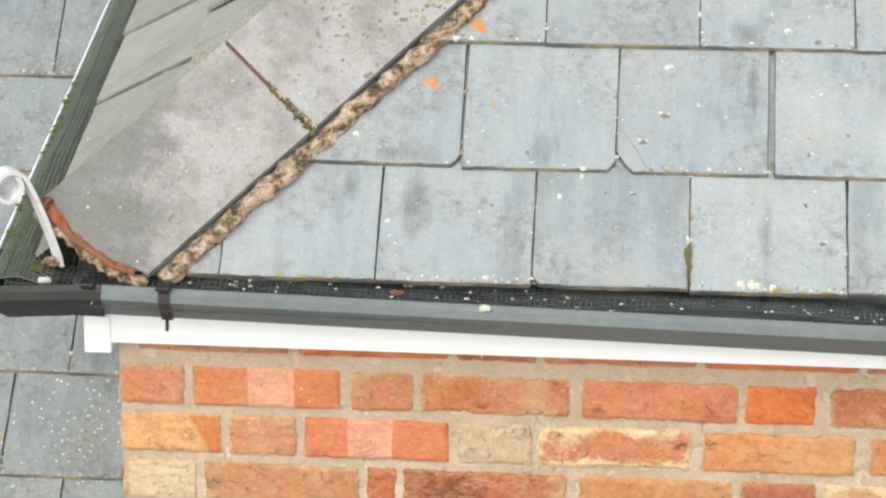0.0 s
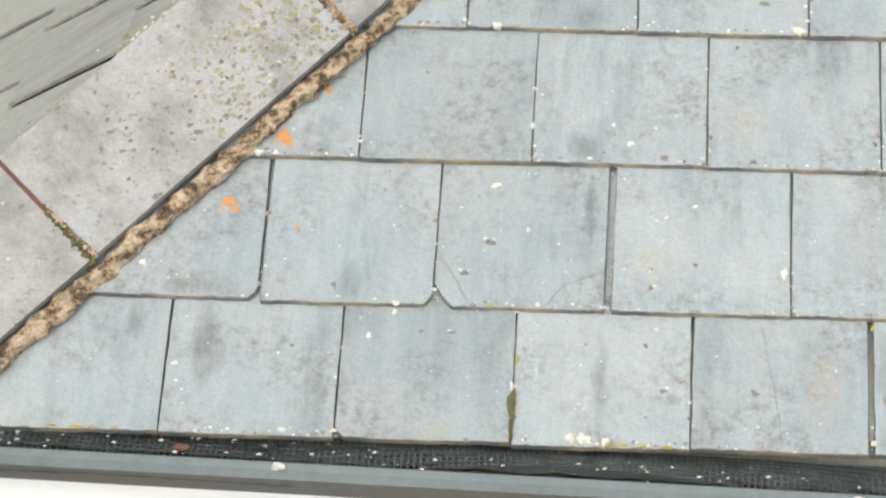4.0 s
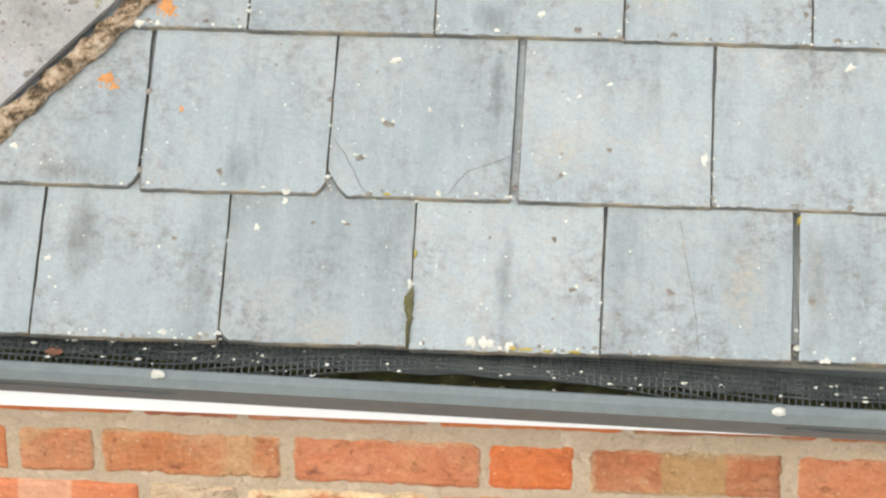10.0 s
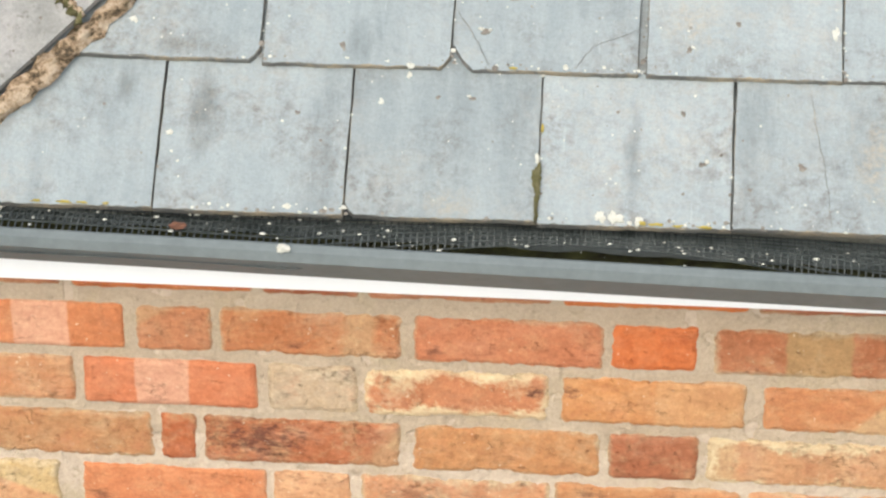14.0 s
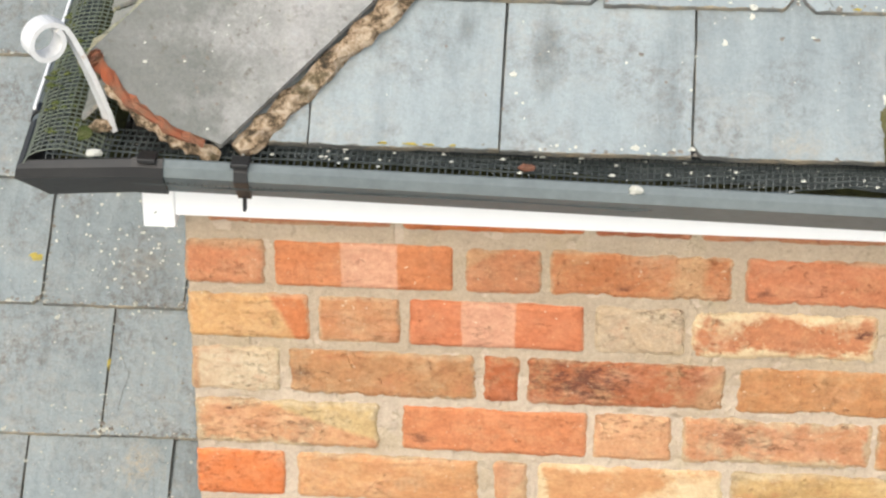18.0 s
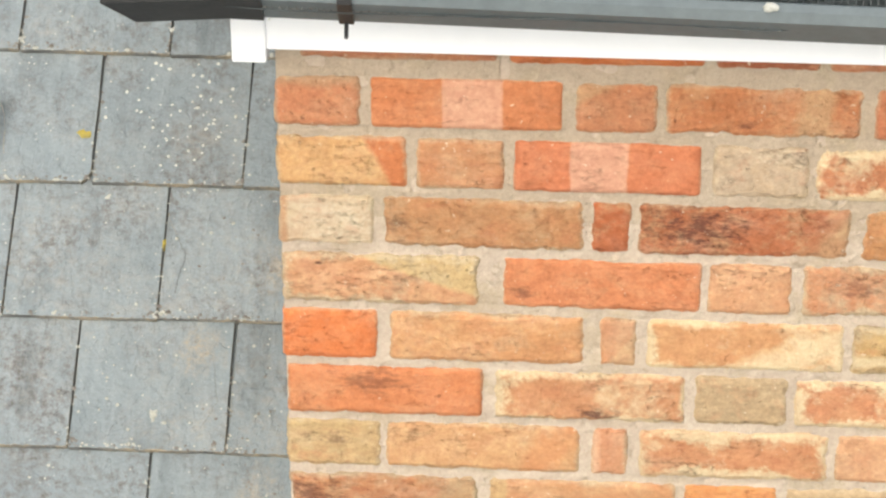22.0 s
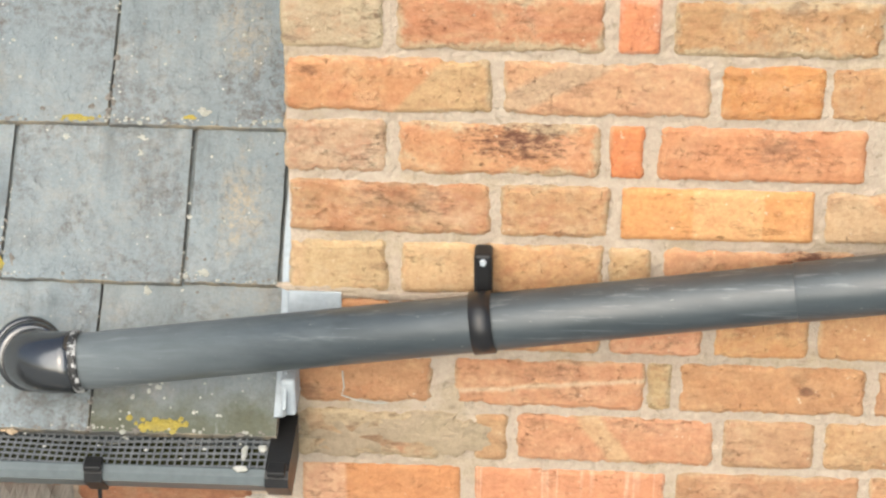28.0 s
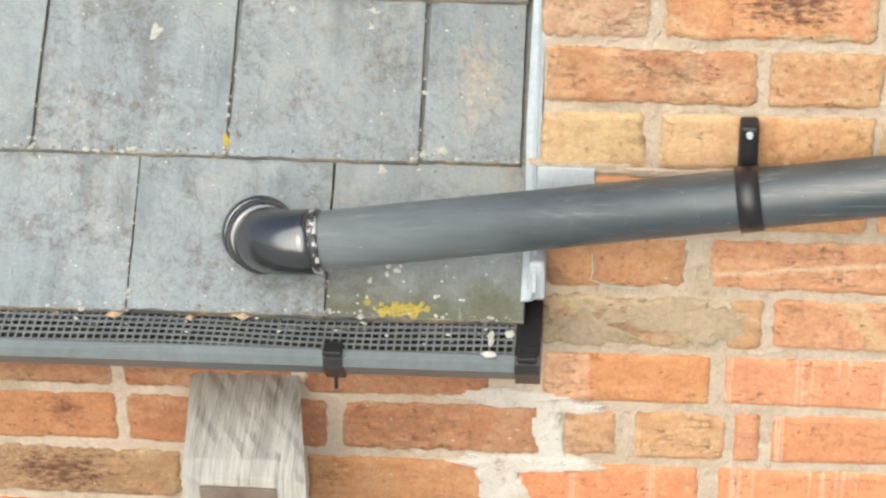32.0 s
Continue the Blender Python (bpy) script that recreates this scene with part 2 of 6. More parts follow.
MORTAR = mortar_mat("lime_mortar", (0.64, 0.532, 0.415), (0.57, 0.466, 0.358))
# tan mortar with the shade of the eaves mixed into its colour
MORTAR_EAVES_SHADE = mortar_mat("tan_lime_mortar_eaves_shade", (0.555, 0.452, 0.336), (0.492, 0.394, 0.287))
MORTAR_PALE = mortar_mat("fresh_white_mortar", (0.76, 0.72, 0.64), (0.62, 0.56, 0.47))


def hip_mortar():
    m, t, b = mat_new("weathered_bedding_mortar", 0.95, 0, 0.2)
    g = Net(t)
    v = g.coords(False)
    c = g.ramp(g.noise(v, 56, 9, 0.74), [(0.36, (0.06, 0.05, 0.037)), (0.45, (0.2, 0.145, 0.09)), (0.5, (0.5, 0.36, 0.235)), (0.6, (0.72, 0.6, 0.45))])
    c = g.mix(g.ramp(g.noise(v, 17, 6, 0.65), [(0.56, 0.0), (0.64, 0.85)]), c, (0.13, 0.11, 0.06))
    c = g.mix(0.35, c, g.ramp(g.noise(v, 240, 5, 0.75), [(0.3, 0.3), (0.7, 0.7)]), "OVERLAY")
    g.link(c, b.inputs["Base Color"])
    g.bump(g.noise(v, 55, 9, 0.75), b, 0.014, 1.0)
    return m


HIP_MORTAR = hip_mortar()
PALE_BED = mortar_mat("lichened_mortar", (0.4, 0.4, 0.3), (0.24, 0.245, 0.17))


def slate_mat(name, base, alt, rust, specks, grime=0.5, algae=0.0, relief=1.0):
    """Riven slate: cloudy tone, soot smudges down the slope, faint brown bloom, lichen flecks."""
    m, t, b = mat_new(name, 0.58, 0, 0.35)
    g = Net(t)
    v = g.coords()
    streak = g.coords(True, (2.6, 0.45, 1))
    c = g.mix(g.ramp(g.noise(v, 6, 6, 0.6), [(0.36, 0.0), (0.66, 1.0)]), base, alt)
    c = g.mix(g.ramp(g.noise(streak, 18, 7, 0.68), [(0.42, 0.0), (0.72, 0.48)]), c, tuple(min(1, x * 1.22) for x in alt))
    bloom = g.math("MULTIPLY", g.ramp(g.noise(v, 60, 9, 0.78), [(0.46, 0.0), (0.68, 1.0)]), g.ramp(g.noise(v, 6, 4, 0.55), [(0.44, 0.04), (0.62, rust)]))
    c = g.mix(bloom, c, (0.37, 0.3, 0.215))
    soot = g.math("MULTIPLY", g.ramp(g.noise(g.coords(True, (2.3, 0.4, 1)), 8, 8, 0.68), [(0.48, 0.0), (0.7, 0.65)]), g.ramp(g.noise(v, 4.6, 3, 0.5), [(0.42, 0.08), (0.56, 1.0)]))
    c = g.mix(soot, c, tuple(x * 0.5 for x in base))
    stain = g.math("MULTIPLY", g.ramp(g.noise(v, 70, 8, 0.8), [(0.46, 0.0), (0.64, 1.0)]), g.ramp(g.noise(v, 9, 5, 0.6), [(0.43, 0.0), (0.62, grime)]))
    c = g.mix(stain, c, (0.12, 0.105, 0.095))
    # a sooty or rusty patch of its own on some slates
    at = {}
    for key in ("smudge", "smudge_size"):
        n = g.node("ShaderNodeAttribute")
        n.attribute_type, n.attribute_name = "OBJECT", key
        sp = g.node("ShaderNodeSeparateXYZ")
        g.link(n.outputs["Vector"], sp.inputs[0])
        at[key] = sp.outputs
    own = g.node("ShaderNodeTexCoord")
    where = g.node("ShaderNodeSeparateXYZ")
    g.link(own.outputs["Object"], where.inputs[0])
    du = g.math("DIVIDE", g.math("SUBTRACT", where.outputs["X"], at["smudge"][0]), at["smudge"][2])
    dv = g.math("DIVIDE", g.math("SUBTRACT", where.outputs["Y"], at["smudge"][1]), at["smudge_size"][0])
    far = g.math("SQRT", g.math("ADD", g.math("MULTIPLY", du, du), g.math("MULTIPLY", dv, dv)), 0)
    near = g.math("ADD", g.math("SUBTRACT", 1.0, far), g.math("MULTIPLY", g.math("SUBTRACT", g.noise(g.coords(True, (1.6, 0.6, 1)), 34, 8, 0.72), 0.5), 2.2))
    patch = g.ramp(near, [(0.1, 0.0), (0.95, 1.0)])
    c = g.mix(g.math("MULTIPLY", patch, at["smudge_size"][1]), c, tuple(x * 0.42 for x in base))
    rusty = g.math("MULTIPLY", g.ramp(near, [(0.2, 0.0), (0.9, 1.0)]), g.ramp(g.noise(v, 95, 9, 0.8), [(0.42, 0.0), (0.6, 0.95)]))
    c = g.mix(g.math("MULTIPLY", rusty, at["smudge_size"][2]), c, (0.37, 0.31, 0.225))
    if algae:
        tc = g.node("ShaderNodeTexCoord")
        gen = g.node("ShaderNodeSeparateXYZ")
        g.link(tc.outputs["Generated"], gen.inputs[0])
        low = g.math("SUBTRACT", g.math("MULTIPLY", g.noise(v, 20, 8, 0.72), 0.27), gen.outputs["Y"])
        c = g.mix(g.ramp(low, [(0.0, 0.0), (0.1, algae)]), c, (0.075, 0.077, 0.036))
    c = g.mix(0.3, c, g.ramp(g.noise(v, 230, 6, 0.75), [(0.3, 0.3), (0.7, 0.7)]), "OVERLAY")
    scratch = g.noise(g.coords(True, (9, 0.8, 1)), 20, 3, 0.6)
    c = g.mix(g.ramp(scratch, [(0.69, 0.0), (0.73, 0.3)]), c, tuple(min(1, x * 1.5) for x in alt))
    sp = g.math("MULTIPLY", g.ramp(g.voronoi(v, 110), [(0.1, 0.8), (0.2, 0.0)]), g.ramp(g.noise(v, 21, 5, 0.65), [(specks, 0.0), (specks + 0.05, 1.0)]))
    c = g.mix(sp, c, (0.55, 0.54, 0.47))
    g.link(g.bright(c, 0.07), b.inputs["Base Color"])
    riven = g.ramp(g.noise(g.coords(True, (1.5, 0.8, 1)), 15, 7, 0.62), [(0.4, 0.0), (0.41, 0.35), (0.52, 0.4), (0.53, 0.75), (0.62, 0.8), (0.63, 1.0)])
    g.bump(g.math("ADD", g.math("ADD", g.noise(v, 12, 9, 0.64), g.math("MULTIPLY", riven, 0.13 * relief)), g.math("MULTIPLY", g.noise(v, 120, 6, 0.7), 0.2)), b, 0.006 * relief ** 0.5, 0.9)
    return m


# slate edges and cracks: darker than the slate's face
SLATE_EDGE = mortar_mat("dark_slate_edge", (0.15, 0.152, 0.145), (0.25, 0.255, 0.245))
SLATE = slate_mat("blue_grey_slate", (0.23, 0.27, 0.285), (0.272, 0.309, 0.32), 0.35, 0.6, 0.7)
SLATE_OLD = slate_mat("weathered_grey_slate", (0.202, 0.238, 0.251), (0.243, 0.276, 0.284), 0.38, 0.555, 1.0, 0.0, 2.0)
SLATE_MOSSY = slate_mat("algae_stained_slate", (0.2, 0.228, 0.232), (0.238, 0.262, 0.262), 0.5, 0.57, 0.8, 0.8)
SLATE_SIDE = slate_mat("brownish_slate", (0.29, 0.29, 0.24), (0.34, 0.345, 0.31), 0.6, 0.55, 0.3)


def grain_mat(name, a, b2, scale, rough, bump=0.002, spec=0.4, stretch=(1, 1, 1), spots=None):
    m, t, b = mat_new(name, rough, 0, spec)
    g = Net(t)
    v = g.coords(False, stretch)
    c = g.mix(g.ramp(g.noise(v, scale, 6, 0.65), [(0.35, 0.0), (0.65, 1.0)]), a, b2)
    c = g.mix(0.25, c, g.ramp(g.noise(v, scale * 14, 4, 0.7), [(0.3, 0.3), (0.7, 0.7)]), "OVERLAY")
    if spots:
        c = g.mix(g.ramp(g.noise(v, spots[0], 5, 0.7), [(spots[1], 0.0), (spots[1] + 0.07, 0.85)]), c, spots[2])
    g.link(c, b.inputs["Base Color"])
    g.bump(g.noise(v, scale * 9, 7, 0.7), b, bump, 0.7)
    return m


def tile_mat(name, sooty, foot=0.0):
    m, t, b = mat_new(name, 0.85, 0, 0.3)
    g = Net(t)
    v = g.coords()
    c = g.ramp(g.noise(v, 13, 7, 0.68), [(0.34, (0.24, 0.243, 0.23)), (0.46, (0.315, 0.314, 0.302)), (0.56, (0.365, 0.357, 0.348)), (0.7, (0.35, 0.375, 0.388))])
    c = g.mix(g.ramp(g.noise(v, 8, 8, 0.7), [(sooty - 0.02, 0.0), (sooty + 0.14, 0.45)]), c, (0.14, 0.148, 0.135))
    c = g.mix(g.ramp(g.noise(v, 34, 8, 0.75), [(0.56, 0.0), (0.7, 0.65)]), c, (0.38, 0.37, 0.33))
    if foot:
        # algae creeping up from the broken end
        tc = g.node("ShaderNodeTexCoord")
        gen = g.node("ShaderNodeSeparateXYZ")
        g.link(tc.outputs["Generated"], gen.inputs[0])
        creep = g.math("SUBTRACT", g.math("MULTIPLY", g.noise(v, 14, 8, 0.72), 1.35), g.math("ADD", gen.outputs["X"], g.math("MULTIPLY", gen.outputs["Y"], 0.1)))
        c = g.mix(g.ramp(creep, [(0.05, 0.0), (0.3, foot)]), c, (0.13, 0.138, 0.125))
    dots = g.math("MULTIPLY", g.ramp(g.noise(v, 85, 4, 0.6), [(0.6, 0.0), (0.68, 0.8)]), g.ramp(g.noise(v, 9, 3, 0.5), [(0.42, 0.2), (0.58, 1.0)]))
    c = g.mix(dots, c, (0.15, 0.14, 0.12))
    c = g.mix(0.4, c, g.ramp(g.noise(v, 210, 6, 0.78), [(0.3, 0.3), (0.7, 0.7)]), "OVERLAY")
    g.link(c, b.inputs["Base Color"])
    g.bump(g.noise(v, 60, 9, 0.75), b, 0.006, 0.8)
    return m


HIP_TILE = tile_mat("grey_hip_tile", 0.54)
HIP_TILE_FOOT = tile_mat("sooty_grey_hip_tile", 0.54, 0.7)
WORN_JOINT = grain_mat("worn_red_joint", (0.2, 0.09, 0.06), (0.13, 0.085, 0.065), 50, 0.95, 0.006)
TERRACOTTA = grain_mat("broken_terracotta", (0.36, 0.1, 0.045), (0.2, 0.12, 0.075), 34, 0.9, 0.008)
GREY_PVC = grain_mat("faded_grey_gutter", (0.15, 0.175, 0.18), (0.122, 0.143, 0.148), 5, 0.42, 0.0006, 0.2)
BLACK_PVC = grain_mat("black_pvc", (0.013, 0.013, 0.014), (0.022, 0.022, 0.022), 9, 0.4, 0.0006, 0.4)
def pipe_mat():
    """Black pipe, bleached and dusty towards its lower end, with scuffs along it."""
    m, t, b = mat_new("scuffed_black_pipe", 0.38, 0, 0.9)
    g = Net(t)
    v = g.coords(False, (1.2, 3.5, 3.5))
    tc = g.node("ShaderNodeTexCoord")
    sep = g.node("ShaderNodeSeparateXYZ")
    g.link(tc.outputs["Object"], sep.inputs[0])
    c = g.ramp(g.noise(v, 9, 6, 0.65), [(0.35, (0.034, 0.045, 0.051)), (0.65, (0.058, 0.072, 0.079))])
    worn = g.math("ADD", g.math("MULTIPLY", sep.outputs["X"], -1.3), g.math("ADD", 0.16, g.math("MULTIPLY", g.noise(v, 12, 8, 0.7), 0.38)))
    c = g.mix(g.ramp(worn, [(0.4, 0.0), (0.86, 0.85)]), c, (0.22, 0.252, 0.265))
    c = g.mix(g.ramp(g.noise(g.coords(False, (0.16, 5, 5)), 26, 7, 0.7), [(0.56, 0.0), (0.68, 0.4)]), c, (0.3, 0.33, 0.34))
    c = g.mix(g.ramp(g.noise(v, 85, 5, 0.7), [(0.66, 0.0), (0.72, 0.55)]), c, (0.42, 0.44, 0.43))
    c = g.mix(0.25, c, g.ramp(g.noise(g.coords(False, (0.3, 6, 6)), 40, 5, 0.7), [(0.3, 0.3), (0.7, 0.7)]), "OVERLAY")
    g.link(c, b.inputs["Base Color"])
    g.link(g.ramp(g.noise(g.coords(False, (0.3, 3, 3)), 22, 7, 0.7), [(0.35, 0.3), (0.65, 0.5)]), b.inputs["Roughness"])
    return m


PIPE_PVC = pipe_mat()
ELBOW_PVC = grain_mat("glossy_black_pvc", (0.016, 0.017, 0.018), (0.026, 0.027, 0.028), 9, 0.2, 0.0002, 1.0)
ELBOW_PVC.node_tree.nodes["Principled BSDF"].inputs["IOR"].default_value = 1.75
BAND_PVC = grain_mat("satin_black_pvc", (0.012, 0.012, 0.013), (0.02, 0.02, 0.021), 9, 0.3, 0.0003, 0.5)
SCUFFED = grain_mat("scratched_black_pvc", (0.02, 0.02, 0.02), (0.04, 0.04, 0.04), 9, 0.4, 0.0006, 0.4, spots=(90, 0.5, (0.6, 0.6, 0.58)))
MESH_PVC = grain_mat("black_mesh", (0.032, 0.04, 0.04), (0.085, 0.098, 0.096), 30, 0.5, 0.0005)
MESH_FADED = grain_mat("faded_mesh", (0.15, 0.162, 0.17), (0.22, 0.232, 0.235), 30, 0.45, 0.0005)
MESH_GREEN = grain_mat("algae_mesh", (0.15, 0.18, 0.12), (0.11, 0.12, 0.11), 12, 0.6, 0.0005)
WHITE_PVC = grain_mat("white_pvc", (0.93, 0.935, 0.94), (0.89, 0.895, 0.9), 4, 0.35, 0.0004)
LEAD = grain_mat("grey_lead", (0.5, 0.555, 0.59), (0.4, 0.45, 0.48), 9, 0.5, 0.003)
def timber_mat():
    m, t, b = mat_new("weathered_grey_timber", 0.92, 0, 0.2)
    g = Net(t)
    grain = g.coords(False, (1, 0.03, 0.03))
    c = g.ramp(g.noise(grain, 230, 8, 0.75), [(0.3, (0.3, 0.285, 0.25)), (0.5, (0.52, 0.5, 0.45)), (0.7, (0.68, 0.66, 0.61))])
    c = g.mix(g.ramp(g.noise(g.coords(False, (1, 0.03, 0.08)), 30, 5, 0.65), [(0.45, 0.0), (0.7, 0.6)]), c, (0.33, 0.31, 0.27))
    split = g.noise(grain, 170, 6, 0.7)
    c = g.mix(g.ramp(split, [(0.6, 0.0), (0.66, 0.8)]), c, (0.13, 0.11, 0.09))
    g.link(c, b.inputs["Base Color"])
    g.bump(g.math("ADD", g.noise(grain, 130, 8, 0.7), g.math("MULTIPLY", split, -0.8)), b, 0.006, 0.9)
    return m


TIMBER = timber_mat()
TIMBER_END = grain_mat("dark_end_grain", (0.16, 0.12, 0.09), (0.24, 0.19, 0.15), 30, 0.95, 0.006)
WHITE_IRON = grain_mat("white_painted_iron", (0.74, 0.75, 0.76), (0.62, 0.62, 0.61), 18, 0.5, 0.001, spots=(22, 0.6, (0.45, 0.27, 0.15)))
MOSS_GREEN = grain_mat("fresh_green_moss", (0.09, 0.12, 0.035), (0.15, 0.16, 0.07), 90, 1.0, 0.01, 0.1)
MOSS = grain_mat("green_moss", (0.13, 0.125, 0.05), (0.2, 0.185, 0.1), 70, 1.0, 0.01, 0.1)
DEBRIS = grain_mat("gutter_silt", (0.04, 0.038, 0.022), (0.095, 0.1, 0.04), 40, 1.0, 0.01, 0.1)
LICHEN_ORANGE = grain_mat("orange_lichen", (0.6, 0.3, 0.12), (0.5, 0.24, 0.1), 80, 0.95, 0.004, 0.1)
LICHEN_YELLOW = grain_mat("yellow_lichen", (0.5, 0.39, 0.08), (0.36, 0.3, 0.1), 80, 0.95, 0.004, 0.1)
LICHEN_WHITE = grain_mat("pale_lichen", (0.62, 0.62, 0.57), (0.5, 0.5, 0.43), 80, 0.95, 0.003, 0.1)
LICHEN_CREAM = grain_mat("cream_lichen", (0.5, 0.49, 0.43), (0.36, 0.36, 0.31), 80, 0.95, 0.003, 0.1)
LICHEN_DARK = grain_mat("dark_lichen", (0.17, 0.15, 0.13), (0.27, 0.25, 0.22), 80, 0.95, 0.003, 0.1)
OLIVE_CRUST = grain_mat("olive_lichen", (0.26, 0.25, 0.15), (0.33, 0.32, 0.22), 60, 0.95, 0.003, 0.1)
TAN_LEAF = grain_mat("dry_tan_leaf", (0.42, 0.29, 0.17), (0.5, 0.4, 0.28), 60, 0.9, 0.003)
LEAF = grain_mat("dead_brown_leaf", (0.2, 0.085, 0.055), (0.13, 0.065, 0.04), 60, 0.9, 0.003)
GROUND = grain_mat("concrete_yard", (0.22, 0.245, 0.255), (0.16, 0.178, 0.185), 3, 0.95, 0.01)


# ---- mesh helpers ----
def finish(name, bm, material, smooth=False):
    me = bpy.data.meshes.new(name)
    bmesh.ops.recalc_face_normals(bm, faces=bm.faces[:])
    bm.to_mesh(me)
    bm.free()
    if material:
        me.materials.append(material)
    if smooth:
        for p in me.polygons:
            p.use_smooth = True
    return me


def part(name, bm, material, parent, label="", smooth=False, at=None):
    ob = new(name, finish(name, bm, material, smooth))
    ob.parent = parent
    if at is not None:
        ob.matrix_basis = at
    if label:
        ob["label"] = label
    return ob


def box(bm, x0, x1, y0, y1, z0, z1, bevel=0.0):
    r = bmesh.ops.create_cube(bm, size=1)
    for v in r["verts"]:
        v.co = (x0 + (v.co.x + 0.5) * (x1 - x0), y0 + (v.co.y + 0.5) * (y1 - y0), z0 + (v.co.z + 0.5) * (z1 - z0))
    if bevel:
        es = {e for v in r["verts"] for e in v.link_edges}
        bmesh.ops.bevel(bm, geom=list(es), offset=bevel, segments=2, profile=0.5, affect="EDGES")
    return bm


def extrude_profile(bm, prof, a, b, frame_of, closed=True, steps=1):
    """Sweeps a closed outline of (across, up) points; frame_of(f) gives the matrix at the share f of the way."""
    rings = []
    for i in range(steps + 1):
        m = frame_of(a + (b - a) * i / steps)
        rings.append([bm.verts.new(m @ Vector((0, p[0], p[1]))) for p in prof])
    n = len(prof)
    for r0, r1 in zip(rings, rings[1:]):
        for k in range(n if closed else n - 1):
            bm.faces.new((r0[k], r0[(k + 1) % n], r1[(k + 1) % n], r1[k]))
    if closed:
        bm.faces.new(rings[0])
        bm.faces.new(rings[-1][::-1])
    return bm


def tube(bm, pts, radii, seg=24, caps=True):
    rings = []
    up0 = Vector((0, 0, 1))
    for i, (p, r) in enumerate(zip(pts, radii)):
        a, b2 = Vector(pts[max(i - 1, 0)]), Vector(pts[min(i + 1, len(pts) - 1)])
        d = (b2 - a).normalized()
        if d.length == 0:
            d = Vector((1, 0, 0))
        side = d.cross(up0)
        side = side.normalized() if side.length > 0.05 else Vector((1, 0, 0))
        up = side.cross(d)
        rings.append([bm.verts.new(Vector(p) + r * (math.cos(q) * side + math.sin(q) * up)) for q in (2 * math.pi * k / seg for k in range(seg))])
    for r0, r1 in zip(rings, rings[1:]):
        for k in range(seg):
            bm.faces.new((r0[k], r0[(k + 1) % seg], r1[(k + 1) % seg], r1[k]))
    if caps:
        bm.faces.new(rings[0])
        bm.faces.new(rings[-1][::-1])
    return bm


def strand(bm, pts, w, side):
    """A thin square strip through the points; side: the direction across it."""
    rings = []
    for i, p in enumerate(pts):
        d = (pts[min(i + 1, len(pts) - 1)] - pts[max(i - 1, 0)]).normalized()
        n = d.cross(side).normalized()
        rings.append([bm.verts.new(p + (a * side + c * n) * w / 2) for a, c in ((-1, -1), (1, -1), (1, 1), (-1, 1))])
    for r0, r1 in zip(rings, rings[1:]):
        for k in range(4):
            bm.faces.new((r0[k], r0[(k + 1) % 4], r1[(k + 1) % 4], r1[k]))


def clip(poly, nx, ny, c):
    """The part of a flat outline where nx*x + ny*y >= c."""
    out = []
    for i, p in enumerate(poly):
        q = poly[(i + 1) % len(poly)]
        a, b2 = nx * p[0] + ny * p[1] - c, nx * q[0] + ny * q[1] - c
        if a >= 0:
            out.append(p)
        if a * b2 < 0:
            f = a / (a - b2)
            out.append((p[0] + f * (q[0] - p[0]), p[1] + f * (q[1] - p[1])))
    return out


# ---- ground ----
bm = bmesh.new()
box(bm, -400, 400, -400, 400, -0.3, 0.0)
tagged(part("ground", bm, GROUND, None), "dark concrete yard round the house", "ground", kind="structure")

# ---- walls ----
CORNER = -0.090   # x of the main house's corner


def wall(name, x0, x1, y0, y1, z0, z1, label):
    bm = bmesh.new()
    box(bm, x0, x1, y0, y1, z0, z1)
    return tagged(part(name, bm, MORTAR, None), label, "wall", kind="structure")


wall_front = wall("wall_front", CORNER + 0.002, 3.0, 0.0035, 0.24, 0, 5.1, "weathered orange-red brick wall under the white eaves board")
wall_side = wall("wall_side", CORNER + 0.002, CORNER + 0.24, 0.24, 4.4, 0, 5.1, "brick side wall of the main house above the slates")
wall_back = wall("wall_back", CORNER + 0.24, 3.0, 4.16, 4.4, 0, 5.1, "plain brick wall at the back of the house")
wall_east = wall("wall_east", 2.76, 3.0, 0.24, 4.16, 0, 5.1, "plain brick wall at the far end of the house")
wall_wing = wall("wall_wing", -3.2, CORNER + 0.002, 0.0025, 0.24, 0, 3.86, "old brick wall of the lower wing under its gutter")
wall_wing_back = wall("wall_wing_back", -3.2, CORNER, 4.16, 4.4, 0, 3.86, "plain brick back wall of the lower wing")
wall_wing_end = wall("wall_wing_end", -3.2, -2.96, 0.24, 4.16, 0, 3.86, "plain brick end wall of the lower wing")

brick_rng = random.Random(11)


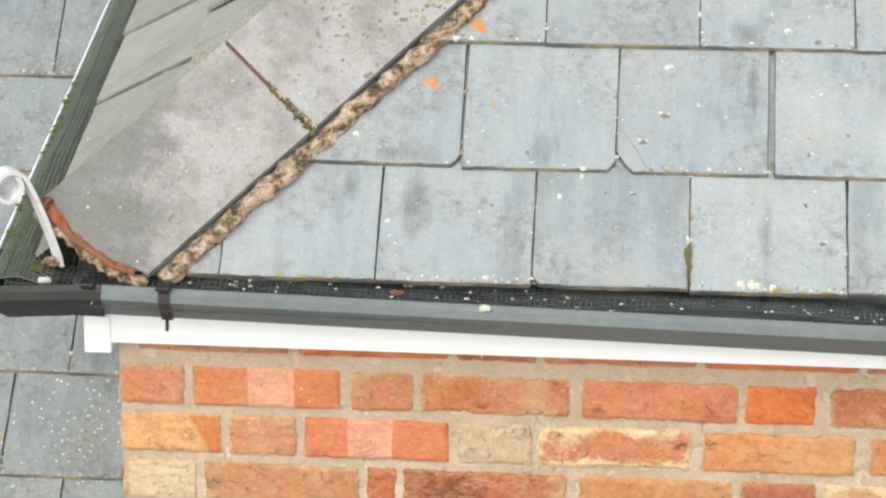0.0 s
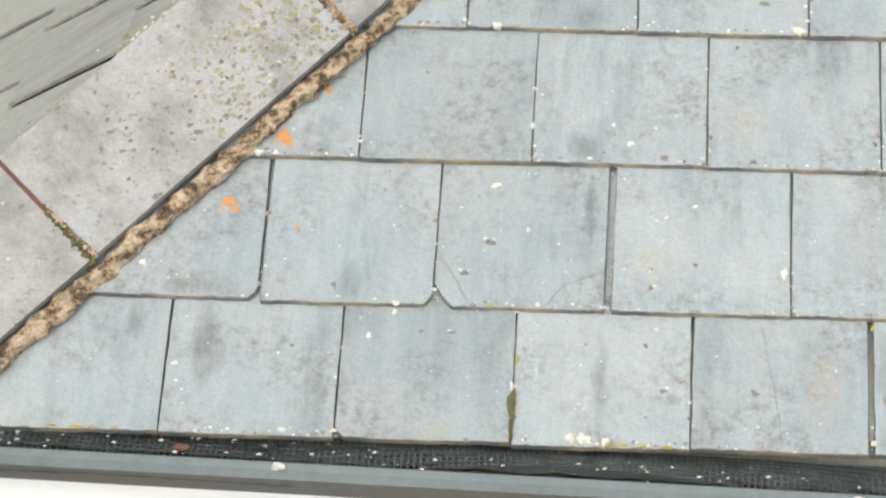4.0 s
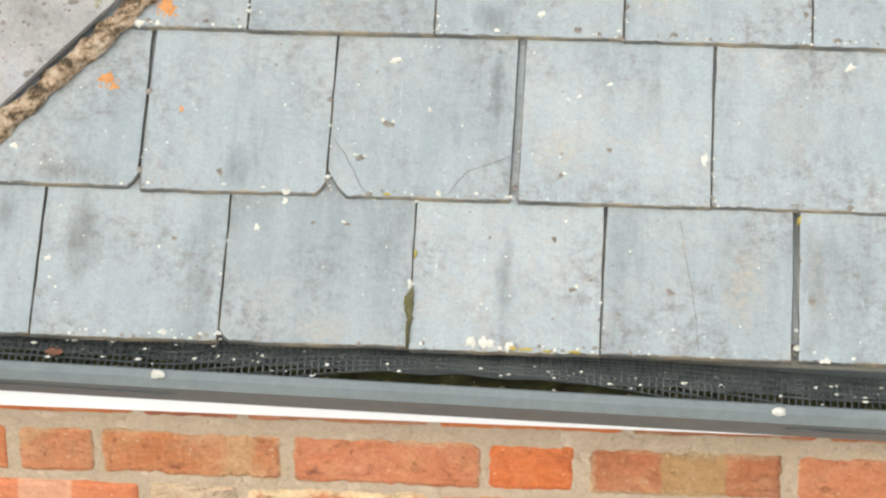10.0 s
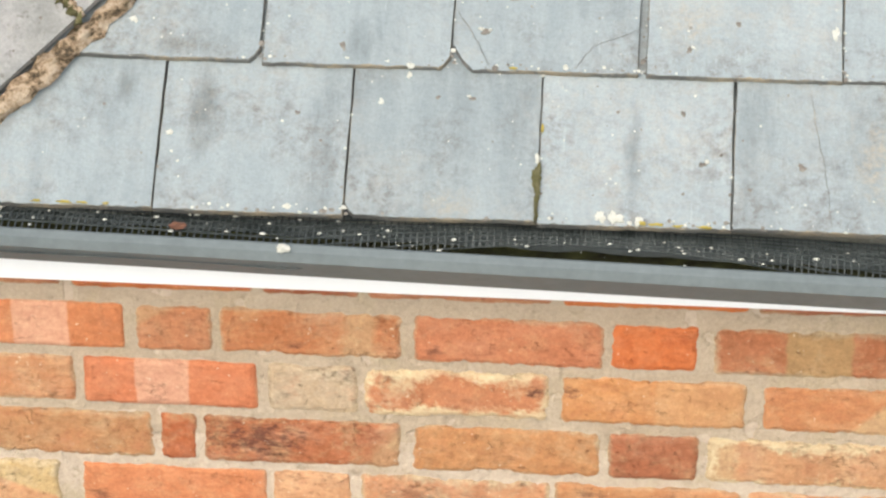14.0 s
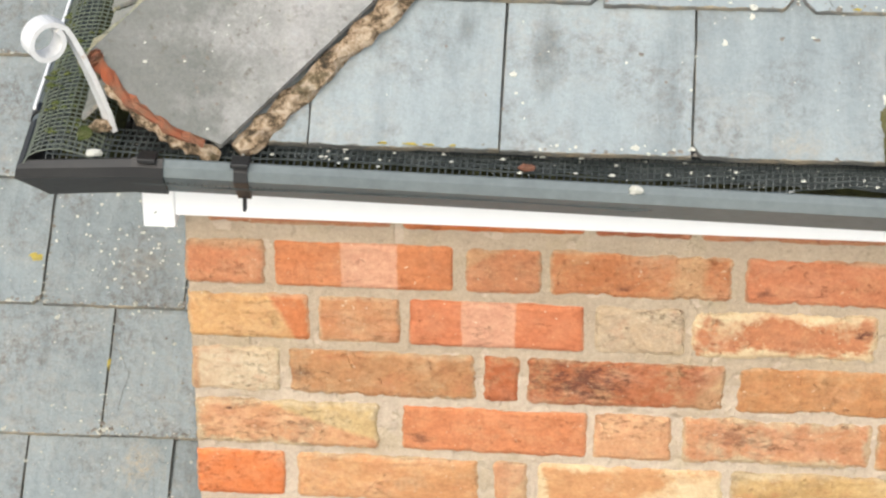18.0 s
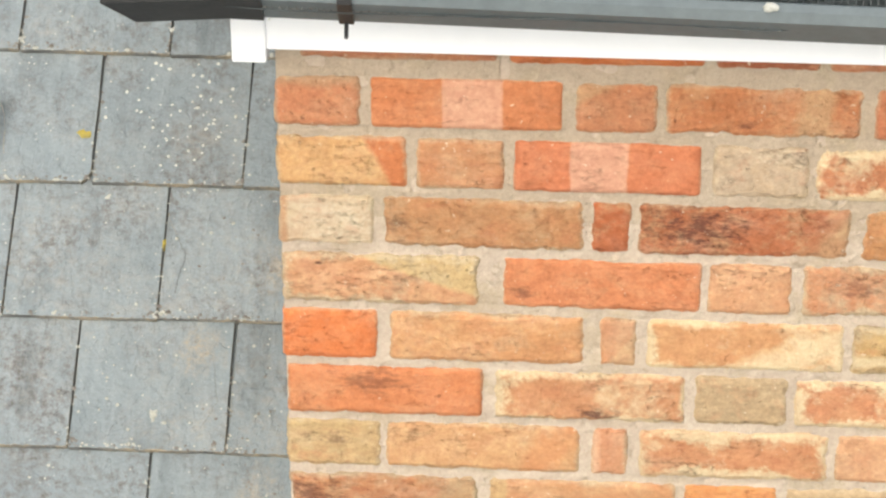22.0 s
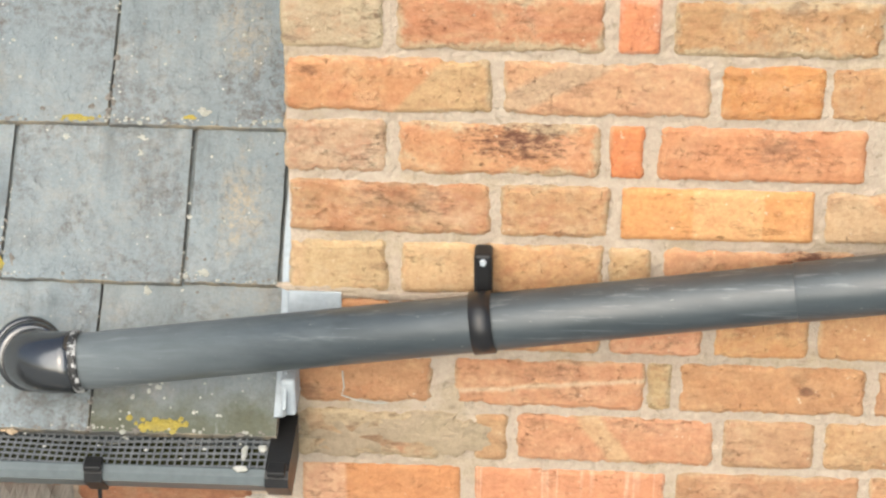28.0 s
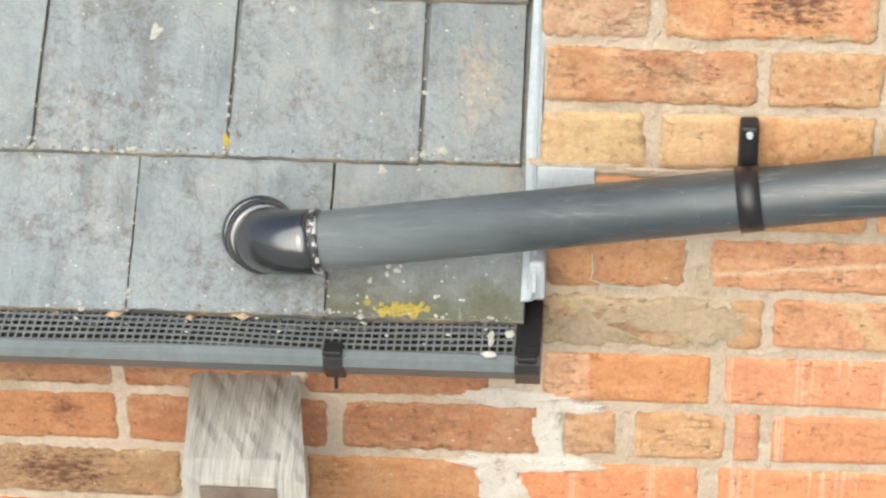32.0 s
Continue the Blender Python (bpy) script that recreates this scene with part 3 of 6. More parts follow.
def brick_mesh(w, h, rag, rng):
    """One brick with a worn, ragged outline; its rounded edge sinks into the mortar."""
    step = 0.0034
    nx, nz = max(6, int(w / step)), max(6, int(h / step))
    base = [(-w / 2 + w * (i + 0.5) / nx, -h / 2, 0, -1) for i in range(nx)]
    base += [(w / 2, -h / 2 + h * (i + 0.5) / nz, 1, 0) for i in range(nz)]
    base += [(w / 2 - w * (i + 0.5) / nx, h / 2, 0, 1) for i in range(nx)]
    base += [(-w / 2, h / 2 - h * (i + 0.5) / nz, -1, 0) for i in range(nz)]
    seed = Vector((rng.uniform(0, 90), rng.uniform(0, 90), rng.uniform(0, 90)))
    turn = [0.002 + 0.006 * min(1.2, rag) * rng.uniform(0.3, 1.0) for _ in range(4)]
    ring = []
    for x, z, ox, oz in base:
        r = turn[(0 if x < 0 else 1) + (0 if z < 0 else 2)]
        sx, sz = (-1 if x < 0 else 1), (-1 if z < 0 else 1)
        into = (abs(x) - (w / 2 - r)) if oz else (abs(z) - (h / 2 - r))
        ax, az = ox, oz
        if into > 0:
            q = math.pi / 4 * into / r
            ax, az = (sx * math.sin(q), sz * math.cos(q)) if oz else (sx * math.cos(q), sz * math.sin(q))
            x, z = sx * (w / 2 - r) + r * ax, sz * (h / 2 - r) + r * az
        p = Vector((x, 0, z))
        d = 0.0031 * noise.noise(p * 20 + seed) + 0.0027 * noise.noise(p * 70 + seed) + 0.0018 * noise.noise(p * 200 + seed) - 0.0002
        d = max(min(d * rag, 0.0012), -0.0058)
        ring.append((x + ax * d, z + az * d))
    bm = bmesh.new()
    levels = []
    for inset, y, rough in ((0.0, 0.03, 0.0), (0.0, 0.0042, 0.0006), (0.0012, 0.0013, 0.0008), (0.0034, -0.0006, 0.0009), (0.0085, -0.0015, 0.0)):
        lev = []
        for x, z in ring:
            x2, z2 = x * (1 - 2 * inset / w), z * (1 - 2 * inset / h)
            q = Vector((x2, 0, z2))
            lev.append(bm.verts.new((x2, y + rough * rag * (noise.noise(q * 120 + seed) + noise.noise(q * 33 + seed)), z2)))
        levels.append(lev)
    n = len(ring)
    for a, b2 in zip(levels, levels[1:]):
        for k in range(n):
            bm.faces.new((a[k], a[(k + 1) % n], b2[(k + 1) % n], b2[k]))
    bm.faces.new(levels[-1])
    me = finish("brick", bm, OLD_BRICK)
    for p in me.polygons:
        p.use_smooth = len(p.vertices) == 4
    return me


def lay_brick(x0, x1, row, kind, parent, mark=None, clay=None, mark_clay=None, burn=None, lime=None, lime_clay=(0.6, 0.48, 0.31), stripes=0.0, rag=None, mottle=None):
    """A brick between x0 and x1; row 1 is the first whole course under the eaves.
    mark: the angle across a band of mark_clay, where it begins, its width, strength and softness.
    burn: the place, radius and strength of a burnt patch."""
    z1 = 5.0 - 0.075 * (row - 1)
    h = 0.061 if row == 1 else 0.0632 if row in (2, 3) else 0.0652
    tone, cloud, edge, ragged = SORTS[kind]
    ragged = ragged if rag is None else rag
    me = brick_mesh(x1 - x0 + 0.0015, h, ragged, brick_rng)
    ob = new("brick", me)
    ob.parent = parent
    angle, begin, width, strength, soft = mark or (0.0, 9.0, 1.0, 0.0, 0.004)
    bx, bz, br, soot = burn or (0.0, 0.0, 0.02, 0.0)
    tone = clay or tone
    # courses under the eaves carry its shade in their clay; lower ones are paler
    low_share = min(1.0, max(0.0, (row - 8.5) / 4.0)) if parent is wall_front else 0.1
    pale = (0.17 if row < 4 else 0.27 + 0.29 * low_share) * (1.0 if cloud > 0.3 else 0.35)
    ob["clay"] = [(0.905 + 0.11 * low_share) * (0.9 if row > 14 else 0.95 if row < 4 else 1.0) * ((1 - pale) * c + pale * d) * brick_rng.uniform(0.96, 1.04) for c, d in zip(tone, (0.66, 0.435, 0.245))]
    ob["mark_clay"] = [(0.93 + 0.09 * low_share) * ((1 - 0.4 * low_share) * c + 0.4 * low_share * d) for c, d in zip(mark_clay or BUFF, (0.65, 0.46, 0.28))]
    ob["lime"] = [0.9 * c for c in lime_clay]
    ob["mark"] = [math.cos(radians(angle)), math.sin(radians(angle)), float(begin)]
    ob["mark_size"] = [float(width), float(strength), float(soft)]
    ob["burn"] = [float(bx), float(bz), float(br)]
    ob["wear"] = [float(soot), float(cloud if mottle is None else mottle), float(edge if lime is None else lime)]
    ob["half_size"] = [(x1 - x0) / 2, h / 2, float(stripes)]
    ob.matrix_basis = Matrix.Translation(((x0 + x1) / 2, brick_rng.uniform(-0.0008, 0.0008), z1 - 0.0666 + h / 2)) @ Euler((brick_rng.uniform(-0.008, 0.008), brick_rng.uniform(-0.006, 0.006), brick_rng.uniform(-0.004, 0.004))).to_matrix().to_4x4()
    return ob


def course(row, bricks, parent=None):
    """Lays one course: sort, begin and end of each brick, and what sets it apart."""
    for kind, x0, x1, *more in bricks:
        lay_brick(x0, x1, row, kind, parent or wall_front, **(more[0] if more else {}))


def mortar_sheet(parent, x0, x1, z0, z1, level, material=MORTAR, label="pale pinkish lime mortar pointing"):
    """The uneven face of the pointing."""
    step = 0.0042
    nx, nz = int((x1 - x0) / step), int((z1 - z0) / step)
    verts, faces = [], []
    for j in range(nz + 1):
        for i in range(nx + 1):
            x, z = x0 + (x1 - x0) * i / nx, z0 + (z1 - z0) * j / nz
            p = Vector((x, 0, z))
            hole = max(0.0, noise.noise(p * 41 + Vector((7, 3, 5))) - 0.4) * 0.022
            verts.append((x, level + hole + 0.0011 * noise.noise(p * 24) + 0.0011 * noise.noise(p * 85) + 0.0007 * noise.noise(p * 190), z))
    for j in range(nz):
        for i in range(nx):
            a = j * (nx + 1) + i
            faces.append((a, a + 1, a + nx + 2, a + nx + 1))
    me = bpy.data.meshes.new("pointing")
    me.from_pydata(verts, [], faces)
    me.materials.append(material)
    ob = new("pointing", me)
    ob.parent = parent
    ob["label"] = label


mortar_sheet(wall_front, CORNER + 0.002, 1.5, 3.45, 4.82, 0.0021)
# top strip of pointing: eaves shade is painted in by a darker mortar
mortar_sheet(wall_front, CORNER + 0.002, 1.5, 4.82, 5.075, 0.0021, MORTAR_EAVES_SHADE, "tan lime mortar pointing, darkened for shade under the eaves")
mortar_sheet(wall_wing, -1.06, CORNER + 0.002, 3.45, 3.855, 0.0021)

PINK = (0.7, 0.4, 0.27)
OLIVE = (0.6, 0.44, 0.22)
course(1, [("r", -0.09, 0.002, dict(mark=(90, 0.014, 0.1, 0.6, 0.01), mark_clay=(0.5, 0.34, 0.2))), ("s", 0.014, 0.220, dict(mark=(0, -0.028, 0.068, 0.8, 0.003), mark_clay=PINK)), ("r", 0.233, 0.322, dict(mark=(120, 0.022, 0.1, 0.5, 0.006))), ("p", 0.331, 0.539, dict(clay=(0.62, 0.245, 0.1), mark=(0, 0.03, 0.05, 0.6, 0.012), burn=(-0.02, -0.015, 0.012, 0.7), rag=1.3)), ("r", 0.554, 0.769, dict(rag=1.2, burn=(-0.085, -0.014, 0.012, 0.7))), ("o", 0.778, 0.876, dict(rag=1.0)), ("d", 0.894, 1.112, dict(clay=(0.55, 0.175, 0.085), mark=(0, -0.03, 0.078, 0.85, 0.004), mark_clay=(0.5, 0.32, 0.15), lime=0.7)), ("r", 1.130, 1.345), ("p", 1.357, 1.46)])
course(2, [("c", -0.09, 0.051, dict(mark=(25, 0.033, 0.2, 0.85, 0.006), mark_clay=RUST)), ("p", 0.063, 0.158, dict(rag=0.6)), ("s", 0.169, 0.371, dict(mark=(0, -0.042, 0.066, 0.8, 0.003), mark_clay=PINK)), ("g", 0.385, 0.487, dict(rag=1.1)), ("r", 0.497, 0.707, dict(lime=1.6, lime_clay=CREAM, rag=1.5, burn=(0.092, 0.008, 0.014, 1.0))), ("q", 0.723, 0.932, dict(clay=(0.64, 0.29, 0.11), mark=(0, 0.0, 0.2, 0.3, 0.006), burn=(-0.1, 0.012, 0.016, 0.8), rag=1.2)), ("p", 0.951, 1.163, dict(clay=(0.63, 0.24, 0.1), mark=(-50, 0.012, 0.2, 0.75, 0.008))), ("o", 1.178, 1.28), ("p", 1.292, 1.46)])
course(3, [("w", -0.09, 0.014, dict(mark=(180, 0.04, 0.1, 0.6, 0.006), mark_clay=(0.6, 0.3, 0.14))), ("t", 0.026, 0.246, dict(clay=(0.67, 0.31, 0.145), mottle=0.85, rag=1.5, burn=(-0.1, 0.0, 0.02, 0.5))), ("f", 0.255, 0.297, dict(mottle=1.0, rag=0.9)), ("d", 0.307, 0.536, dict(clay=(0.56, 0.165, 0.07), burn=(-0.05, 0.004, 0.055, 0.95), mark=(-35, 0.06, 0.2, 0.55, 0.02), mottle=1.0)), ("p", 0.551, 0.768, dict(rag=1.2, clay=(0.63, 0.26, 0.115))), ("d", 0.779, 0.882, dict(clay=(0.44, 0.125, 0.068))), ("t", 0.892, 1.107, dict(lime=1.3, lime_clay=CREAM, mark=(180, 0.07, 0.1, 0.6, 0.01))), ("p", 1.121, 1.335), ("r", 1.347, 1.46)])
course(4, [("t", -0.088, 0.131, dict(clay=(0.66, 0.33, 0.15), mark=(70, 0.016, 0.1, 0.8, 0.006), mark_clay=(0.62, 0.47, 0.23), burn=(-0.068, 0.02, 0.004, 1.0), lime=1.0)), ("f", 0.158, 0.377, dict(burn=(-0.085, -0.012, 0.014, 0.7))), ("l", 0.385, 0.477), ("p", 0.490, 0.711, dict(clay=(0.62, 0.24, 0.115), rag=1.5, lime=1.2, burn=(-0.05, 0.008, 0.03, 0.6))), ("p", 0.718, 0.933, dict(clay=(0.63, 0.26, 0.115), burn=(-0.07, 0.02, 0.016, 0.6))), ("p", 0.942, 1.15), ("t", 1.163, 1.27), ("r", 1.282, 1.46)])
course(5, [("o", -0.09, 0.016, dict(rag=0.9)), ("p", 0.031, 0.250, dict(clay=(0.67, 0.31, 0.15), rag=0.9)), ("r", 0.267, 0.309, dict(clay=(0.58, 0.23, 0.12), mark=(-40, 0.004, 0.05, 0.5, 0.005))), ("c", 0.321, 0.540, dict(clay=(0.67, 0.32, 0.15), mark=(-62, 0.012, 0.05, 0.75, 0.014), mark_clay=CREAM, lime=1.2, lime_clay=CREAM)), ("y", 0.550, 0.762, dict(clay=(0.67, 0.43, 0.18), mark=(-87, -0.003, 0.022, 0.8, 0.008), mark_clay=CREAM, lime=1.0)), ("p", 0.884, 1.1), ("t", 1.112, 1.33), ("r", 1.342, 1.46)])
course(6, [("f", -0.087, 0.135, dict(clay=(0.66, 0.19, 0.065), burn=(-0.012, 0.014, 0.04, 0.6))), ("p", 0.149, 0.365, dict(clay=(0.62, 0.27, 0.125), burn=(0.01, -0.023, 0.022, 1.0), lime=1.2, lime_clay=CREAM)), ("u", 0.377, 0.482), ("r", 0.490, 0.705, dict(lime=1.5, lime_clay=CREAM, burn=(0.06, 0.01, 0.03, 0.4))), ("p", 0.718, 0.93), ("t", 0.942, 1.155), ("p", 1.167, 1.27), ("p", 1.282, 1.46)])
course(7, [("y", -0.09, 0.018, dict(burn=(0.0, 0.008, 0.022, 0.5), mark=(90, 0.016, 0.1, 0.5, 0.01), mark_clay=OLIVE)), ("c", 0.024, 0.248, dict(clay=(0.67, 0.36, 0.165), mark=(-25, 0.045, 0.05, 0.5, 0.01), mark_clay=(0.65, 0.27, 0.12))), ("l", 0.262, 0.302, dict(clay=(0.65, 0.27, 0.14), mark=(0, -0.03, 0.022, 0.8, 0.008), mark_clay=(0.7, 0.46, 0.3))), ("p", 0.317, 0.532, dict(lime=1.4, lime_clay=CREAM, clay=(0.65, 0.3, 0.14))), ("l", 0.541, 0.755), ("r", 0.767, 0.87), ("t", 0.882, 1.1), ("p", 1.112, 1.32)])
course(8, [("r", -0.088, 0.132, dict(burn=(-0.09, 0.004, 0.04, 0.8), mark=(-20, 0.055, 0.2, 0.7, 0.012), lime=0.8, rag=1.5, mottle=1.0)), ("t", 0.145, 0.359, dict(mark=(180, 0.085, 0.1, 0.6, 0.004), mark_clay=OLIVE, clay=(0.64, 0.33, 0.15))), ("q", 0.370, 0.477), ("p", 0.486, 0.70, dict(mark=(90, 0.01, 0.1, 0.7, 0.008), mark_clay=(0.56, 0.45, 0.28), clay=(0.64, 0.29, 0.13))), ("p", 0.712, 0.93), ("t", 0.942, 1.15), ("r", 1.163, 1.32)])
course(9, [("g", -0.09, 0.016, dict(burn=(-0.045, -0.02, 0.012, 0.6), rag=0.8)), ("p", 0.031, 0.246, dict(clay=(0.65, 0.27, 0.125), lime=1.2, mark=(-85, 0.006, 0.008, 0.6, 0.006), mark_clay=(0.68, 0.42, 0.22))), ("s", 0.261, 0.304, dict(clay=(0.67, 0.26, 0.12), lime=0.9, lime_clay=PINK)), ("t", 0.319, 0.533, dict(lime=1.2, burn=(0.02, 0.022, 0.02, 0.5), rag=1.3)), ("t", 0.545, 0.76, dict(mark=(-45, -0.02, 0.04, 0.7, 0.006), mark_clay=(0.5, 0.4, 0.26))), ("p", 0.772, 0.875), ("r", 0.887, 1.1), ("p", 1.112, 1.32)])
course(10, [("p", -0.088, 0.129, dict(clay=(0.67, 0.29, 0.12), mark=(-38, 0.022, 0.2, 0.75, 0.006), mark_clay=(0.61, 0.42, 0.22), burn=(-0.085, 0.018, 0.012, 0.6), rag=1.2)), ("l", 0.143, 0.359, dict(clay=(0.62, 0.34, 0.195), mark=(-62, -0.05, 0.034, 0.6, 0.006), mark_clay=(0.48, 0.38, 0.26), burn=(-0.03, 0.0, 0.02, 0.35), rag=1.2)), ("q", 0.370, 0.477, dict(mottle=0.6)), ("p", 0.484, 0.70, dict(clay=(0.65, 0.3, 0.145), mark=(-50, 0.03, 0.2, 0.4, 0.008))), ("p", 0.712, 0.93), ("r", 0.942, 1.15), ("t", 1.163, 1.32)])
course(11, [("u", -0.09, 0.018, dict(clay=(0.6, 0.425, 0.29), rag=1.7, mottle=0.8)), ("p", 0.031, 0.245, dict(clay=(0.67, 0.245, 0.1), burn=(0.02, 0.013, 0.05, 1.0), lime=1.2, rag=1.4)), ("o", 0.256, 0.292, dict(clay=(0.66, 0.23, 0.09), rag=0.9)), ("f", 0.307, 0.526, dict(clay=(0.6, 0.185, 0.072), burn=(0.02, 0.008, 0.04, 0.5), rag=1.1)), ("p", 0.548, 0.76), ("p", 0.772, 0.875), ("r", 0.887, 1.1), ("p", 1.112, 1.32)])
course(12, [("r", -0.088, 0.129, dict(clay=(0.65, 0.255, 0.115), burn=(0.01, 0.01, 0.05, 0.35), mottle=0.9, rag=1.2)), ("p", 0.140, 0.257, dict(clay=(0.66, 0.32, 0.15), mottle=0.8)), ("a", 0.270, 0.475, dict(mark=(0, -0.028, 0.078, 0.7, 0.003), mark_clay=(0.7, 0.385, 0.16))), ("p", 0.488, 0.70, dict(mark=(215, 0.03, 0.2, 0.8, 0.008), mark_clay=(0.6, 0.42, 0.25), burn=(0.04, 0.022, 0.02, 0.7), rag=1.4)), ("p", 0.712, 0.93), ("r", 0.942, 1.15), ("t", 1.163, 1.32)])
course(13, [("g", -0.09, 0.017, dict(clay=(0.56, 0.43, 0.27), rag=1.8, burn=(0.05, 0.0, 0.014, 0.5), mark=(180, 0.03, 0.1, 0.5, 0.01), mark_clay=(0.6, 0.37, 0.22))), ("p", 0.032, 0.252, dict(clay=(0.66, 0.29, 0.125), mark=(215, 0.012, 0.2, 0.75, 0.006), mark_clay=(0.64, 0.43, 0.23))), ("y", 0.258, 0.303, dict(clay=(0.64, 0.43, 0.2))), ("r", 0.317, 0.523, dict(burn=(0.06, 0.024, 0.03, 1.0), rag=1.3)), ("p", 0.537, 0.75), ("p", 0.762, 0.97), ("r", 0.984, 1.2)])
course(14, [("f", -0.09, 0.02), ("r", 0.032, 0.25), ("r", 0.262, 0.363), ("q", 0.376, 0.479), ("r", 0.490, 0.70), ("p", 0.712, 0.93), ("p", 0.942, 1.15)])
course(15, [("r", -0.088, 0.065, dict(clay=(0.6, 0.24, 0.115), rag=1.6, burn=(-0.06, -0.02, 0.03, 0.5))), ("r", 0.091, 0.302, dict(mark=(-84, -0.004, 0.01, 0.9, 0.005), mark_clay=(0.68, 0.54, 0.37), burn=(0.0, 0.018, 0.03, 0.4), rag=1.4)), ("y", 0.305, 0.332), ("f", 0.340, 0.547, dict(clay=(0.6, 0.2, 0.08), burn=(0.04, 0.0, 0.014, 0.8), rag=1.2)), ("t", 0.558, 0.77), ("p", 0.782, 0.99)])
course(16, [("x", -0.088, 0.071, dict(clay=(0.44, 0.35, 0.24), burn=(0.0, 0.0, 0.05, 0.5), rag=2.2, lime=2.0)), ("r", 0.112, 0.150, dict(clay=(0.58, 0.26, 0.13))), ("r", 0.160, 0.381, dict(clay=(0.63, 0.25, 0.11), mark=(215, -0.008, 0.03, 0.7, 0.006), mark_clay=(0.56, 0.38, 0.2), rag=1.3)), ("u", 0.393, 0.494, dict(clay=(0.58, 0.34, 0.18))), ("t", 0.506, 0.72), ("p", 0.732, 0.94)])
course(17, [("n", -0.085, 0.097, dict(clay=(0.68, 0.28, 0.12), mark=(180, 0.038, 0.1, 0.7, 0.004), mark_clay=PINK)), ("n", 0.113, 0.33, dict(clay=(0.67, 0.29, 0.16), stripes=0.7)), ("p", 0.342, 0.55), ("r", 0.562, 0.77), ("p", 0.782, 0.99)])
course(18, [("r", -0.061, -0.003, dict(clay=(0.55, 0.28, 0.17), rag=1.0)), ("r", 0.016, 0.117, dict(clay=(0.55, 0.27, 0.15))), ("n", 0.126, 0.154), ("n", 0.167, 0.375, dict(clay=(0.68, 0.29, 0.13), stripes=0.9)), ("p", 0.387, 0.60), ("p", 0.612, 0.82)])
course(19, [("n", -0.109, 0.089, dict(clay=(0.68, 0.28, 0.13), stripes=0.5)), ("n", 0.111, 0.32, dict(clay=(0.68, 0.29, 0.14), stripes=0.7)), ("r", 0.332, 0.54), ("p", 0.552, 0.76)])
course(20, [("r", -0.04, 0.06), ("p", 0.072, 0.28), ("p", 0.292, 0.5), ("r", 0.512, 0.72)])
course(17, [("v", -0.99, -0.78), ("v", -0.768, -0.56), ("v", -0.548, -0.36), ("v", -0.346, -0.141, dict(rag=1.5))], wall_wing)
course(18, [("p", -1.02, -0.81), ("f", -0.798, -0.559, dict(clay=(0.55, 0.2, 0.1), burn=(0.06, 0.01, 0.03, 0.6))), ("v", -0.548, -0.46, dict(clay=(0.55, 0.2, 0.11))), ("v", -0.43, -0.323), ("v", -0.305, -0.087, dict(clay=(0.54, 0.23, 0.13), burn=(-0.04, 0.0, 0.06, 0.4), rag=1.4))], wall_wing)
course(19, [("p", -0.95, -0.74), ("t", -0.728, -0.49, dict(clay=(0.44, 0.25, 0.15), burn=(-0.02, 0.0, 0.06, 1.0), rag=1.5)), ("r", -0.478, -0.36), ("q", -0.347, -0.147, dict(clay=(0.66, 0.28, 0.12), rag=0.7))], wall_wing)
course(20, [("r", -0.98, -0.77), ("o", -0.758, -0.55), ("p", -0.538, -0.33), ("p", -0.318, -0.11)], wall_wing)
# the course half hidden by the eaves board
course(-0.09, [("r", -0.06, 0.15), ("o", 0.162, 0.37), ("d", 0.382, 0.49), ("r", 0.502, 0.71), ("o", 0.722, 0.93), ("d", 0.942, 1.15), ("r", 1.162, 1.37)])


PLAIN_BRICK = grain_mat("plain_brick", (0.6, 0.25, 0.12), (0.62, 0.32, 0.17), 9, 0.93, 0.004, 0.2)


def plain_bricks(parent, x0, x1, rows, seed):
    """The rest of a wall, far from the camera's way: one mesh of bricks."""
    rng = random.Random(seed)
    bm = bmesh.new()
    for row in rows:
        z1 = 5.0 - 0.075 * (row - 1)
        x = x0 - (0.11 if row % 2 else 0.0)
        while x < x1:
            e = x + (0.215 if rng.random() < 0.75 else 0.1025)
            a, b2 = max(x, x0), min(e, x1)
            if b2 - a > 0.03:
                y = rng.uniform(-0.001, 0.001)
                vs = [bm.verts.new(c) for c in ((a, 0.02, z1 - 0.065), (b2, 0.02, z1 - 0.065), (b2, 0.02, z1), (a, 0.02, z1), (a + 0.002, y, z1 - 0.063), (b2 - 0.002, y, z1 - 0.063), (b2 - 0.002, y, z1 - 0.002), (a + 0.002, y, z1 - 0.002))]
                for f in ((4, 5, 6, 7), (0, 1, 5, 4), (1, 2, 6, 5), (2, 3, 7, 6), (3, 0, 4, 7)):
                    bm.faces.new([vs[k] for k in f])
            x = e + 0.01
    return tagged(part("brickwork", bm, PLAIN_BRICK, parent), kind="stuff")


plain_bricks(wall_front, 1.48, 2.99, range(0, 66), 3)
plain_bricks(wall_front, CORNER, 1.46, range(21, 66), 4)
plain_bricks(wall_wing, -3.19, CORNER - 0.012, range(21, 66), 5)
plain_bricks(wall_wing, -3.19, -1.05, range(17, 21), 6)

